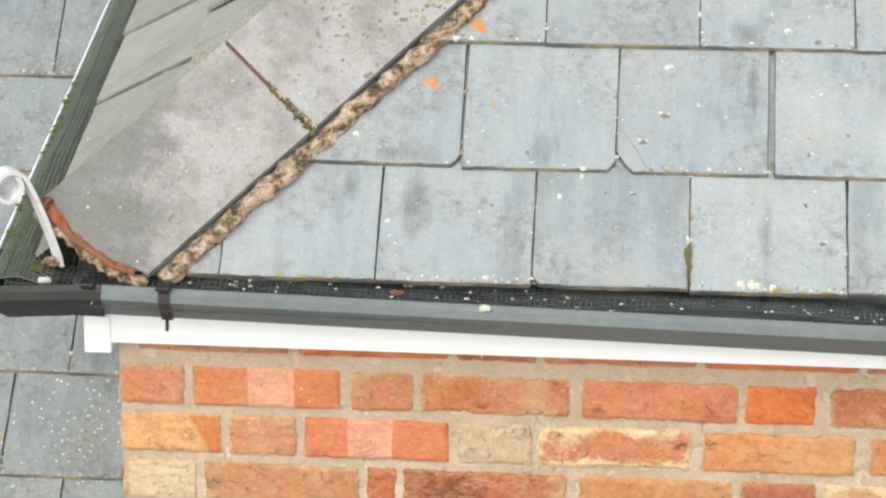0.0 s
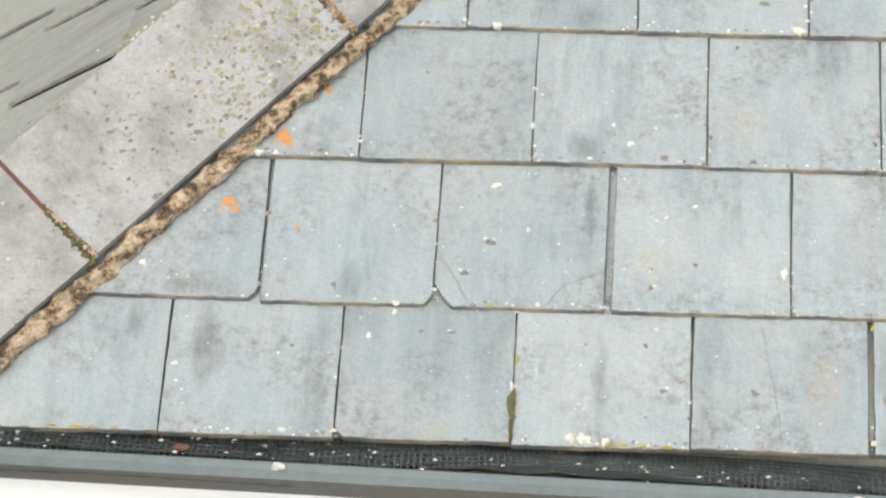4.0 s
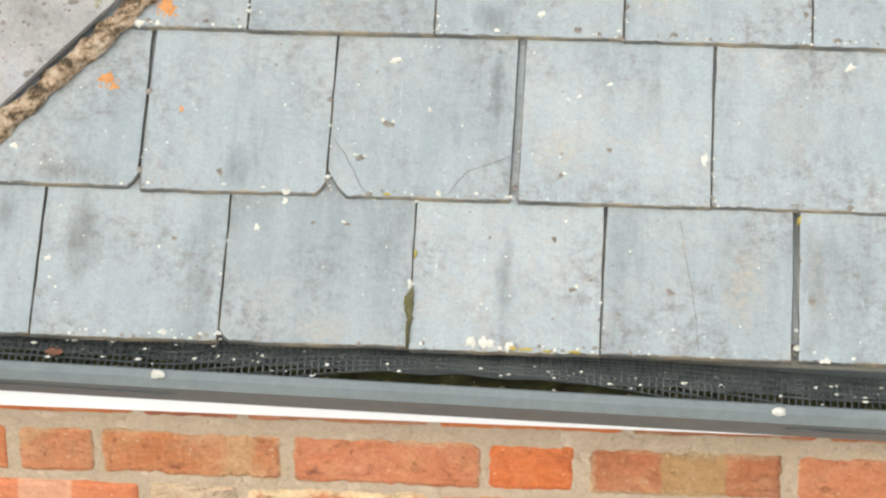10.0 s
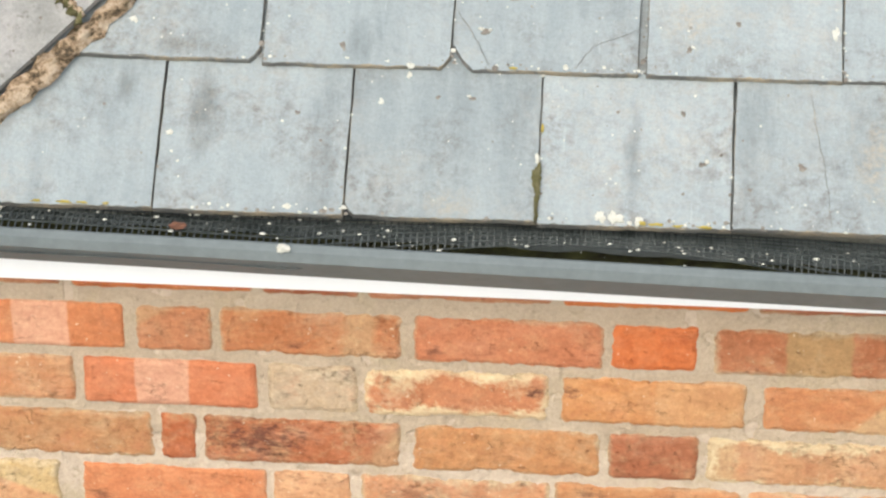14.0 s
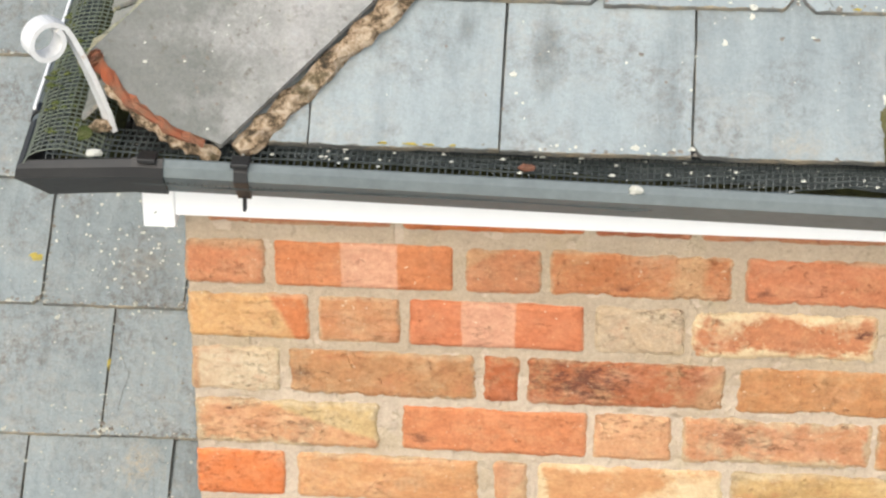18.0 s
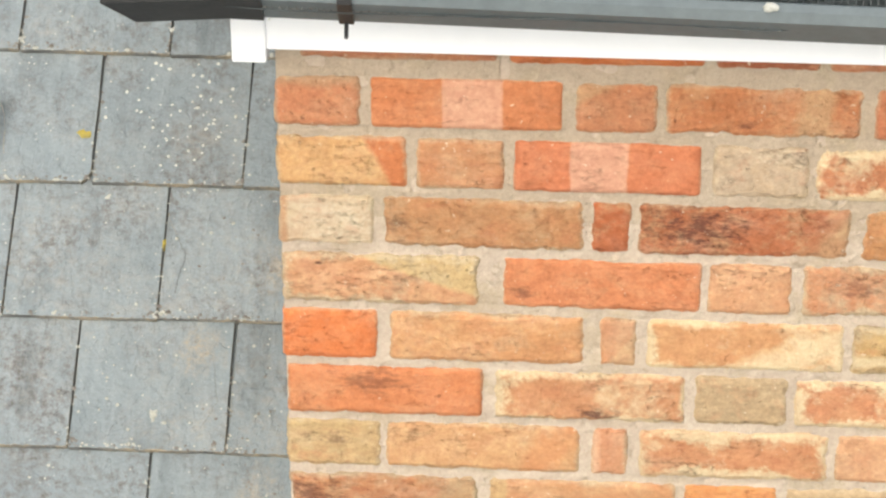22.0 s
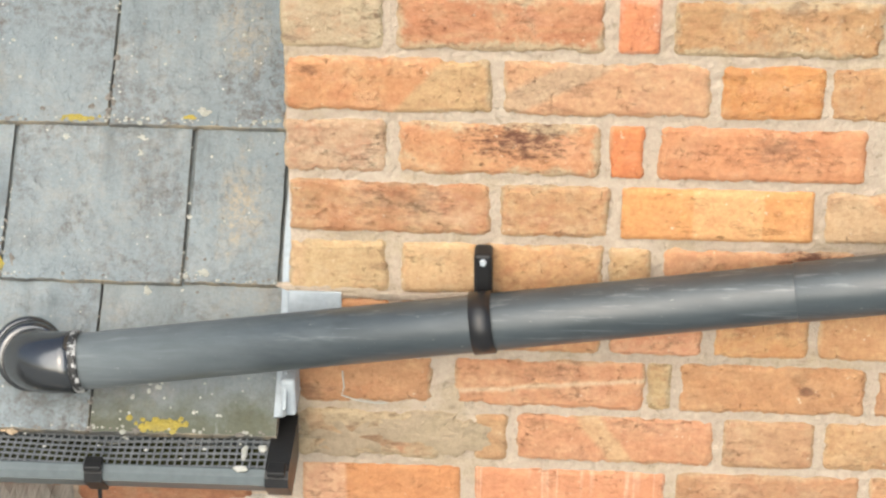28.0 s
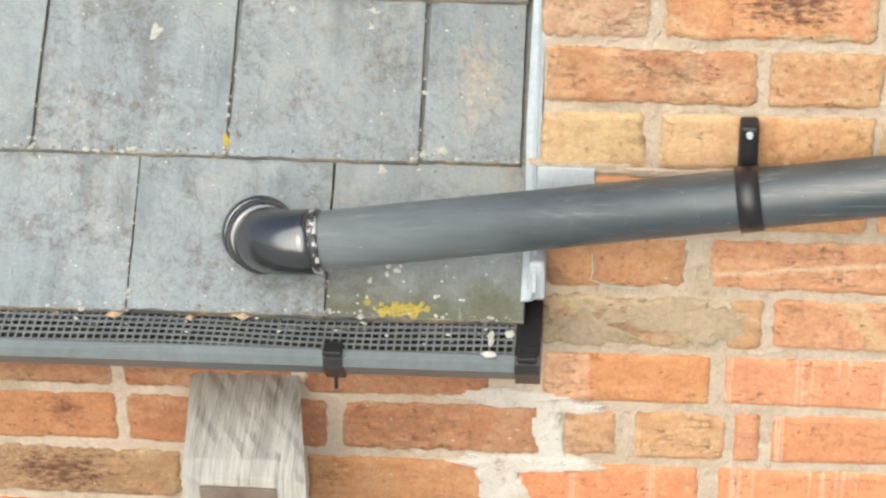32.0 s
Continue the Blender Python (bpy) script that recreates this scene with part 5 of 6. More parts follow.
# ---- eaves boards ----
eaves = tagged(new("fascia", None), "white plastic eaves board over the brick wall", "fascia", kind="structure")
bm = bmesh.new()
box(bm, CORNER - 0.005, 3.05, -0.02, -0.001, 5.034, 5.13, 0.002)
part("board", bm, WHITE_PVC, eaves)
bm = bmesh.new()
box(bm, CORNER - 0.02, CORNER - 0.0015, -0.02, 4.42, 5.034, 5.13, 0.002)
part("board", bm, WHITE_PVC, eaves)
bm = bmesh.new()
box(bm, CORNER - 0.041, CORNER - 0.004, -0.024, 0.02, 5.02, 5.075, 0.002)
part("end_box", bm, WHITE_PVC, eaves, "white plastic end piece at the corner")

# ---- gutters ----


def gutter_outline(grow=0.0, deep=1.0):
    """Closed outline, y to the back, z up, from the front lip."""
    t = 0.0025
    outer = [(0.009 - grow, grow), (0.002 - grow, -0.006), (-grow, -0.019), (0.03 - grow * 0.8, -0.058 - grow), (0.1 + grow * 0.6, -0.058 - grow), (0.112 + grow, 0.0)]
    inner = [(0.112 - t, 0.0), (0.1 - t, -0.058 + t), (0.03 + t * 0.8, -0.058 + t), (t, -0.019 - t * 0.2), (0.004, -0.007), (0.01, -0.003), (0.012, 0.0)]
    return [(y, z * deep) for y, z in outer + inner]


def gutter_frame(p0, p1, flip=False):
    """Frames along a gutter whose front lip runs from p0 to p1."""
    p0, p1 = Vector(p0), Vector(p1)
    d = (p1 - p0).normalized()
    back = Vector((0, 0, 1)).cross(d).normalized()
    up = d.cross(back)
    rot = Matrix((d, back, up)).transposed().to_4x4()
    return lambda f: Matrix.Translation(p0.lerp(p1, f)) @ rot


def mesh_guard(parent, fr, f0, f1, length, prof, pitch, w, material, label, pull=None, along=None):
    """A plastic net laid in a gutter: strands along and across; prof gives its line across."""
    bm = bmesh.new()
    pts = [Vector((0, a, b2)) for a, b2 in prof]
    # even steps along the outline
    dist = [0.0]
    for a, b2 in zip(pts, pts[1:]):
        dist.append(dist[-1] + (b2 - a).length)

    def at(s):
        for k in range(len(pts) - 1):
            if s <= dist[k + 1] + 1e-9:
                return pts[k].lerp(pts[k + 1], (s - dist[k]) / (dist[k + 1] - dist[k]))
        return pts[-1]

    n_long = int(dist[-1] / pitch)
    rng = random.Random(int(length * 1000))
    ph = rng.uniform(0, 6)

    def wob(f, k):
        return Vector((0, 0.0012 * math.sin(f * length * 21 + ph), 0.002 * math.sin(f * length * 13 + k * 0.3 + ph)))

    def pulled(p, f):
        """Draws the net's front edge back and up, where it has slipped."""
        c = pull(f) if pull else 0.0
        return Vector((p.x, p.y + (0.085 - p.y) * c, p.z + (0.004 - p.z) * c))

    n_seg = max(4, int(length / 0.02))
    m0 = fr(0)
    d = (fr(1).translation - fr(0).translation).normalized()
    rot = m0.to_3x3()
    for k in range(n_long + 1):
        p = at(dist[-1] * k / n_long)
        strand(bm, [fr(f0 + (f1 - f0) * i / n_seg) @ pulled(p + wob(i / n_seg, k), i / n_seg) for i in range(n_seg + 1)], w, rot @ Vector((0, 1, 0)))
    n_cross = int(length / (along or pitch))
    steps = max(3, n_long // 2 + 1)
    for i in range(n_cross + 1):
        f = i / n_cross
        m = fr(f0 + (f1 - f0) * f)
        strand(bm, [m @ pulled(at(dist[-1] * j / steps) + wob(f, n_long * j / steps), f) for j in range(steps + 1)], w, d)
    return tagged(part("mesh_guard", bm, material, parent, label), kind="stuff")


def gutter_piece(name, fr, f0, f1, grow, material, parent, label="", steps=1, deep=1.0):
    bm = bmesh.new()
    extrude_profile(bm, gutter_outline(grow, deep), f0, f1, fr, True, steps)
    return part(name, bm, material, parent, label)


def silt(parent, fr, f0, f1, length, depth, seed):
    rng = random.Random(seed)
    bm = bmesh.new()
    n = int(length / 0.03)
    rows = []
    for i in range(n + 1):
        m = fr(f0 + (f1 - f0) * i / n)
        rows.append([bm.verts.new(m @ Vector((0, a, depth + rng.uniform(-0.004, 0.004)))) for a in (0.028, 0.045, 0.062, 0.08, 0.098)])
        rows[-1] += [bm.verts.new(m @ Vector((0, a, -0.041))) for a in (0.096, 0.036)]
    for a, b2 in zip(rows, rows[1:]):
        for k in range(7):
            bm.faces.new((a[k], a[(k + 1) % 7], b2[(k + 1) % 7], b2[k]))
    part("silt", bm, DEBRIS, parent, "dark wet silt in the gutter")


# front gutter of the main roof
gutter_front = tagged(new("gutter", None), "faded grey plastic gutter with black joints and a net guard", "gutter")
frA = gutter_frame((-0.245, -0.132, 5.168), (3.05, -0.132, 5.097))
LA = 3.295
gutter_piece("channel", frA, 0.148 / LA, 1.0, 0.0, GREY_PVC, gutter_front, "", 8, 0.88)
gutter_piece("union", frA, 0.128 / LA, 0.162 / LA, 0.003, BLACK_PVC, gutter_front, "black plastic gutter union", 1, 0.88)
gutter_piece("bracket", frA, 0.239 / LA, 0.254 / LA, 0.003, BLACK_PVC, gutter_front, "black plastic gutter clip", 1, 0.88)
silt(gutter_front, frA, 0.05 / LA, 0.9, LA * 0.88, -0.042, 2)
# side gutter
gutter_side = tagged(new("gutter", None), "black corner gutter with a bowed green net guard", "gutter")
frS = gutter_frame((-0.494, 4.4, 5.1), (-0.245, -0.132, 5.158))
LS = 4.53
gutter_piece("channel", frS, 0.0, 1 - 0.103 / LS, 0.0, GREY_PVC, gutter_side, "", 6, 0.88)
bm = bmesh.new()
rings = [[], [], []]
for y, z in gutter_outline(0.0015, 0.88):
    rings[0].append(bm.verts.new((-0.1, -0.132 + y, 5.165 + z)))
    rings[1].append(bm.verts.new((-0.245 + y, -0.132 + y, 5.157 + z)))
    rings[2].append(bm.verts.new((-0.2506 + y, -0.03, 5.157 + z)))
n = len(rings[0])
for p, q in zip(rings, rings[1:]):
    for k in range(n):
        bm.faces.new((p[k], p[(k + 1) % n], q[(k + 1) % n], q[k]))
bm.faces.new(rings[0])
bm.faces.new(rings[2][::-1])
part("corner", bm, BLACK_PVC, gutter_side, "black plastic gutter angle")
bm = bmesh.new()
extrude_profile(bm, [(0.0, -0.002), (0.003, -0.002), (0.003, 0.0015), (0.0, 0.0015)], 0.0, 1 - 0.13 / LS, frS)
part("lip", bm, WHITE_PVC, gutter_side, "pale worn lip of the gutter")
gutter_piece("bracket", frS, 1 - 0.14 / LS, 1 - 0.12 / LS, 0.003, BLACK_PVC, gutter_side, "black plastic gutter clip", 1, 0.88)
silt(gutter_side, frS, 0.3, 1 - 0.06 / LS, LS * 0.68, -0.042, 3)
# wing gutter
gutter_wing = tagged(new("gutter", None), "faded grey plastic gutter of the lower roof with a net guard", "gutter")
frW = gutter_frame((-3.2, -0.128, 3.876), (-0.085, -0.128, 3.873))
LW = 3.115
gutter_piece("channel", frW, 0.0, 1 - 0.006 / LW, 0.0, GREY_PVC, gutter_wing, "", 6, 0.76)
bm = bmesh.new()
g_out = gutter_outline(0.003, 0.78)[:6]
extrude_profile(bm, g_out, 1 - 0.026 / LW, 1.0, frW)
part("end_cap", bm, BLACK_PVC, gutter_wing, "black plastic gutter stop end")
gutter_piece("bracket", frW, 1 - 0.225 / LW, 1 - 0.205 / LW, 0.003, BLACK_PVC, gutter_wing, "black plastic gutter clip", 1, 0.78)
silt(gutter_wing, frW, 0.3, 1 - 0.03 / LW, LW * 0.69, -0.034, 4)

# clip tabs and spikes
for owner, fr, f in ((gutter_front, frA, 0.145 / LA), (gutter_front, frA, 0.246 / LA), (gutter_wing, frW, 1 - 0.215 / LW), (gutter_wing, frW, 1 - 0.013 / LW)):
    c = fr(f)
    bm = bmesh.new()
    box(bm, -0.01, 0.01, -0.005, 0.016, 0.001, 0.007, 0.0015)
    part("tab", bm, BLACK_PVC, owner, "clip tab", at=c)
    if (fr is frA and f < 0.06) or f > 0.99:
        continue
    bm = bmesh.new()
    low = 0.016 if fr is frW else 0.008
    box(bm, -0.002, 0.002, 0.026, 0.034, -0.078 + low, -0.056 + low, 0.001)
    part("spike", bm, BLACK_PVC, owner, "clip spike", at=c)

# nets
NET_A = [(0.01, -0.03), (0.016, -0.014), (0.03, -0.006), (0.06, -0.006), (0.085, -0.006)]
NET_S = [(0.006, -0.004), (0.013, 0.006), (0.028, 0.013), (0.05, 0.015), (0.075, 0.009), (0.095, 0.0)]
NET_W = [(0.007, -0.004), (0.03, -0.003), (0.06, -0.004), (0.085, -0.006)]
mesh_guard(gutter_front, frA, 0.03 / LA, 1.75 / LA, 1.72, NET_A, 0.0115, 0.0016, MESH_PVC, "black plastic net in the gutter", lambda f: 0.62 * max(0.0, math.sin(math.pi * min(1.0, max(0.0, (f - 0.38) / 0.39)))) ** 0.8, 0.0075)
mesh_guard(gutter_side, frS, 1 - 2.6 / LS, 1 - 0.005 / LS, 2.595, NET_S, 0.0066, 0.0014, MESH_GREEN, "bowed net guard with green algae", None, 0.0105)
mesh_guard(gutter_wing, frW, 1 - 1.1 / LW, 1 - 0.02 / LW, 1.08, NET_W, 0.0105, 0.0019, MESH_FADED, "black plastic net in the gutter", None, 0.0083)

# ---- pipe across the wall and the lower roof ----
pipe = tagged(new("downpipe", None), "scuffed black plastic rainwater pipe running slantwise over wall and slates", "pipe")
PA, PB = Vector((-0.325, -0.058, 3.967)), Vector((1.9, -0.058, 4.3))
PIPE_R = 0.0312
bm = bmesh.new()
tube(bm, [PA, PA.lerp(PB, 0.3), PB], [PIPE_R] * 3, 40)
part("pipe_length", bm, PIPE_PVC, pipe, "", True)
D = (PB - PA).normalized()
OUT = Vector((-0.3, 0.85, -0.32)).normalized()
bend = []
for k in range(9):
    q = k / 8
    bend.append(PA + D * 0.003 - D * 0.046 * math.sin(q * math.pi / 2) + OUT * 0.04 * (1 - math.cos(q * math.pi / 2)))
bm = bmesh.new()
tube(bm, bend, [0.0345] * 9, 40)
elbow = part("elbow", bm, ELBOW_PVC, pipe, "glossy black plastic elbow", True)
bm = bmesh.new()
c = bend[-1]
tube(bm, [c - OUT * 0.004, c - OUT * 0.002, c + OUT * 0.018, c + OUT * 0.02], [0.035, 0.0388, 0.0388, 0.0365], 40)
part("collar", bm, ELBOW_PVC, elbow, "black plastic socket rim", True)
bm = bmesh.new()
tube(bm, [c + OUT * 0.022, c + OUT * 0.024, c + OUT * 0.032, c + OUT * 0.034], [0.0368, 0.0402, 0.0402, 0.038], 40)
part("collar", bm, ELBOW_PVC, elbow, "black plastic socket rim", True)
bm = bmesh.new()
tube(bm, [PA + D * 0.0, PA + D * 0.002, PA + D * 0.008, PA + D * 0.01], [0.0335, 0.035, 0.035, 0.0335], 40)
part("socket_rim", bm, SCUFFED, elbow, "scratched rim of the elbow's socket", True)
bm = bmesh.new()
j = PA + D * 0.79
tube(bm, [j, j + D * 0.001, j + D * 0.5], [0.0316, 0.0324, 0.0324], 40)
part("pipe_sleeve", bm, PIPE_PVC, pipe, "black plastic pipe sleeve", True)
clip_x = 0.124
cc = PA + D * ((clip_x - PA.x) / D.x)
bracket = tagged(new("pipe_clip", None), "black plastic pipe clip screwed to the bricks", "pipe clip")
bm = bmesh.new()
tube(bm, [cc - D * 0.012, cc - D * 0.0115, cc + D * 0.0115, cc + D * 0.012], [0.0316, 0.0342, 0.0342, 0.0316], 40)
part("band", bm, BAND_PVC, bracket, "", True)
bm = bmesh.new()
box(bm, clip_x - 0.0115, clip_x + 0.0085, -0.026, -0.001, 4.02, 4.1, 0.004)
strap = part("strap", bm, BLACK_PVC, bracket)
bm = bmesh.new()
tube(bm, [Vector((clip_x - 0.0015, -0.03, 4.091)), Vector((clip_x - 0.0015, -0.026, 4.091))], [0.003, 0.004], 12)
part("screw", bm, LEAD, strap, "steel screw head")

# ---- timber end under the wing's gutter ----
beam = tagged(new("beam_end", None), "weathered grey timber beam end sticking out of brickwork", "beam")
bm = bmesh.new()
rng = random.Random(12)
vs = []
for i in range(9):
    f = i / 8
    xl, xr, y, z = -0.474 + 0.018 * f, -0.355 + 0.029 * f, 0.02 - 0.203 * f, 3.757
    ring = [(xl + (xr - xl) * k / 12, z + rng.uniform(-0.0018, 0.0012) - (0.004 if k in (0, 12) else 0) - (0.006 if i == 8 else 0)) for k in range(13)]
    vs.append([bm.verts.new((x, y + (rng.uniform(-0.003, 0.003) if i == 8 else 0), q)) for x, q in ring + [(xr, 3.6), (xl, 3.6)]])
for a, b2 in zip(vs, vs[1:]):
    for k in range(15):
        bm.faces.new((a[k], a[(k + 1) % 15], b2[(k + 1) % 15], b2[k]))
bm.faces.new(vs[0])
bm.faces.new(vs[-1][::-1])
timber = part("timber", bm, TIMBER, beam)
bm = bmesh.new()
box(bm, -0.437, -0.356, -0.1885, -0.184, 3.62, 3.741, 0.001)
part("end_grain", bm, TIMBER_END, timber, "dark rotten end grain")

# ---- hip iron ----
iron = tagged(new("hip_iron", None), "white painted scrolled hip iron at the foot of the hip", "hip iron")
base, out = Vector((-0.156, -0.06, 5.185)), Vector((-0.8, -0.6, 0.0)).normalized()
line = [(-0.004, -0.02), (0.0, 0.0), (0.008, 0.027), (0.017, 0.055), (0.028, 0.085), (0.037, 0.106), (0.044, 0.119)]
for k in range(26):
    q = math.radians(140 - 370 * k / 25)
    r = 0.0225 - 0.006 * k / 25
    line.append((0.065 + r * math.cos(q), 0.107 + r * math.sin(q)))
bm = bmesh.new()
across = out.cross(Vector((0, 0, 1))).normalized()
rings = []
for i, (a, z) in enumerate(line):
    p0, p1 = line[max(i - 1, 0)], line[min(i + 1, len(line) - 1)]
    dx, dz = p1[0] - p0[0], p1[1] - p0[1]
    ln = math.hypot(dx, dz) or 1
    n = out * (-dz / ln) + Vector((0, 0, dx / ln))
    p = base + out * a + Vector((0, 0, z))
    rings.append([bm.verts.new(p + across * sx * 0.0115 + n * sn * 0.0028) for sx, sn in ((-1, -1), (1, -1), (1, 1), (-1, 1))])
for a, b2 in zip(rings, rings[1:]):
    for k in range(4):
        bm.faces.new((a[k], a[(k + 1) % 4], b2[(k + 1) % 4], b2[k]))
bm.faces.new(rings[0])
bm.faces.new(rings[-1][::-1])
part("scroll", bm, WHITE_IRON, iron)

# ---- lichen, moss and litter ----
blob_rng = random.Random(33)


def blob(name, parent, m, u, s, ru, rs, material, thick=0.0012, label=""):
    """A flat crust with an uneven outline on a roof slope."""
    bm = bmesh.new()
    n = 26
    rim, top = [], []
    ph = [blob_rng.uniform(0, 6.28) for _ in range(3)]
    for k in range(n):
        q = 2 * math.pi * k / n
        r = 1 + 0.22 * math.sin(2 * q + ph[0]) + 0.16 * math.sin(3 * q + ph[1]) + 0.12 * math.sin(5 * q + ph[2])
        r *= blob_rng.uniform(0.78, 1.18)
        rim.append(bm.verts.new((ru * r * math.cos(q), rs * r * math.sin(q), -0.003)))
        top.append(bm.verts.new((ru * r * 0.86 * math.cos(q), rs * r * 0.86 * math.sin(q), thick * blob_rng.uniform(0.6, 1.2))))
    mid = bm.verts.new((0, 0, thick * 1.3))
    for k in range(n):
        bm.faces.new((rim[k], rim[(k + 1) % n], top[(k + 1) % n], top[k]))
        bm.faces.new((top[k], top[(k + 1) % n], mid))
    return part(name, bm, material, parent, label, at=m @ Matrix.Translation((u, s, 0.0)))


def slope_drop(s, tails):
    """How far the slate's face lies below the slope's plane at s."""
    below = [t for t in tails if t <= s + 1e-6]
    return -0.05 * (s - below[-1]) if below else 0.0


TAILS_A, TAILS_W = (0.182, 0.358, 0.556, 0.746, 0.938, 1.13), (0.453, 0.632, 0.825, 1.018, 1.203, 1.4, 1.598, 1.798, 2.002)


def crusts(name, parent, m, tails, spots, material, label, thick=0.0012):
    k = 0.72 if material is LICHEN_DARK else 0.86 if material is LICHEN_WHITE else 1.0
    for u, s, ru, rs in spots:
        ru, rs = ru * k, rs * k
        blob(name, parent, m @ Matrix.Translation((0, 0, slope_drop(s, tails))), u, s, ru, rs, material, thick, label)


crusts("lichen", roof_main, FRONT, TAILS_A, [(0.394, 0.58, 0.0104, 0.0111), (0.332, 0.492, 0.0077, 0.0083), (0.443, 0.652, 0.0052, 0.0056), (0.421, 0.456, 0.0032, 0.0034), (0.342, 0.482, 0.0045, 0.0048), (0.578, 0.791, 0.0058, 0.0062)], LICHEN_ORANGE, "bright orange lichen")
crusts("lichen", roof_main, FRONT, TAILS_A, [(0.364, 0.559, 0.0078, 0.0042), (0.385, 0.559, 0.0052, 0.0035), (0.236, 0.404, 0.0051, 0.0055), (0.659, 0.526, 0.0076, 0.0048), (0.701, 0.465, 0.0032, 0.0034), (0.517, 0.318, 0.0044, 0.0047), (0.288, 0.272, 0.0044, 0.0047), (0.546, 0.351, 0.0044, 0.0047), (0.691, 0.257, 0.0037, 0.0066), (0.778, 0.191, 0.0098, 0.0092), (0.762, 0.192, 0.0073, 0.0079), (0.803, 0.188, 0.0061, 0.0065)], LICHEN_WHITE, "white lichen")
crusts("lichen", roof_main, FRONT, TAILS_A, [(0.821, 0.586, 0.0051, 0.0055), (0.8, 0.612, 0.0032, 0.0034), (0.902, 0.504, 0.0044, 0.0027), (0.868, 0.488, 0.0032, 0.0034), (1.17, 0.535, 0.0057, 0.0062), (1.009, 0.412, 0.0044, 0.0161), (0.649, 0.75, 0.0086, 0.0054), (1.026, 0.753, 0.0114, 0.0069), (0.819, 0.914, 0.0044, 0.011), (0.701, 0.662, 0.0035, 0.0038), (0.7, 0.608, 0.0028, 0.0075)], LICHEN_WHITE, "white lichen")
# dark crusts; some stand for the shadow at a raised slate flake
crusts("lichen", roof_main, FRONT, TAILS_A, [(0.655, 0.446, 0.0095, 0.0061), (0.627, 0.403, 0.0075, 0.0047), (0.471, 0.38, 0.005, 0.0074), (0.851, 0.389, 0.005, 0.0054), (0.976, 0.257, 0.0068, 0.0073), (0.904, 0.422, 0.005, 0.0054), (0.863, 0.567, 0.0057, 0.0062), (0.971, 0.565, 0.0051, 0.0034), (0.565, 0.681, 0.0039, 0.0042), (0.579, 0.325, 0.0037, 0.004), (0.617, 0.325, 0.0056, 0.004), (0.426, 0.301, 0.0038, 0.004)], LICHEN_DARK, "dark brown lichen and shadowed slate flakes")
crusts("lichen", roof_main, FRONT, TAILS_A, [(0.869, 0.257, 0.0055, 0.004), (1.13, 0.252, 0.0049, 0.0092), (0.921, 0.229, 0.0031, 0.0033), (0.847, 0.316, 0.0037, 0.004), (1.119, 0.595, 0.0039, 0.0062), (0.918, 0.598, 0.0038, 0.0062), (0.893, 0.866, 0.0109, 0.007), (0.999, 0.859, 0.008, 0.0062), (0.983, 0.792, 0.0086, 0.0054), (0.972, 0.856, 0.0058, 0.0031), (0.95, 0.731, 0.0036, 0.0038)], LICHEN_DARK, "dark brown lichen and shadowed slate flakes")
crusts("moss", roof_main, FRONT, TAILS_A, [(0.6915, 0.232, 0.0068, 0.015), (0.6925, 0.207, 0.003, 0.014), (0.693, 0.19, 0.0022, 0.008)], MOSS, "green moss in a slate joint", 0.004)
crusts("lichen", roof_main, FRONT, TAILS_A, [(0.806, 0.186, 0.006, 0.0024), (0.822, 0.185, 0.008, 0.0018), (1.115, 0.349, 0.0022, 0.006), (0.695, 0.293, 0.0013, 0.007), (0.845, 0.184, 0.007, 0.0012), (0.874, 0.184, 0.0095, 0.0013), (0.66, 0.36, 0.006, 0.0013), (0.18, 0.185, 0.009, 0.0014), (0.2, 0.185, 0.006, 0.0012), (0.15, 0.185, 0.006, 0.0012), (0.226, 0.185, 0.004, 0.0012)], LICHEN_YELLOW, "yellow lichen along a slate edge")
# small white crusts paint the highlight on flakes beside their dark marks
crusts("lichen", roof_main, FRONT, TAILS_A, [(0.65, 0.4505, 0.004, 0.0028), (0.661, 0.4495, 0.003, 0.0022), (0.6225, 0.4065, 0.004, 0.0026), (0.632, 0.4055, 0.0026, 0.002), (0.874, 0.2605, 0.004, 0.0028), (0.613, 0.328, 0.003, 0.002), (0.855, 0.3925, 0.0028, 0.0022)], LICHEN_WHITE, "white highlight painted beside a flake in the slate")
crusts("lichen", roof_wing, WING, TAILS_W, [(-0.521, 0.779, 0.0084, 0.009), (-0.373, 0.809, 0.0058, 0.0062), (-0.282, 0.809, 0.0077, 0.0055), (-0.263, 0.624, 0.0057, 0.0061), (-0.199, 0.645, 0.0069, 0.0047), (-0.535, 0.637, 0.0058, 0.0034), (-0.213, 0.842, 0.0084, 0.0055), (-0.585, 1.809, 0.0127, 0.0082), (-0.415, 1.382, 0.0047, 0.005), (-0.284, 0.79, 0.0062, 0.0067), (-0.325, 1.068, 0.0071, 0.0076)], LICHEN_CREAM, "pale round lichen")
crusts("lichen", roof_wing, WING, TAILS_W, [(-0.358, 0.831, 0.0162, 0.0042), (-0.433, 0.65, 0.0057, 0.0082), (-0.229, 0.835, 0.0097, 0.0028), (-0.232, 0.466, 0.009, 0.0035), (-0.456, 1.474, 0.0103, 0.0076), (-0.331, 1.314, 0.0031, 0.0075)], LICHEN_YELLOW, "yellow lichen")
crusts("lichen", roof_wing, WING, TAILS_W, [(-0.544, 0.872, 0.0046, 0.0141), (-0.345, 0.846, 0.0052, 0.0056), (-0.402, 0.842, 0.0042, 0.0045)], LICHEN_DARK, "dark lichen")


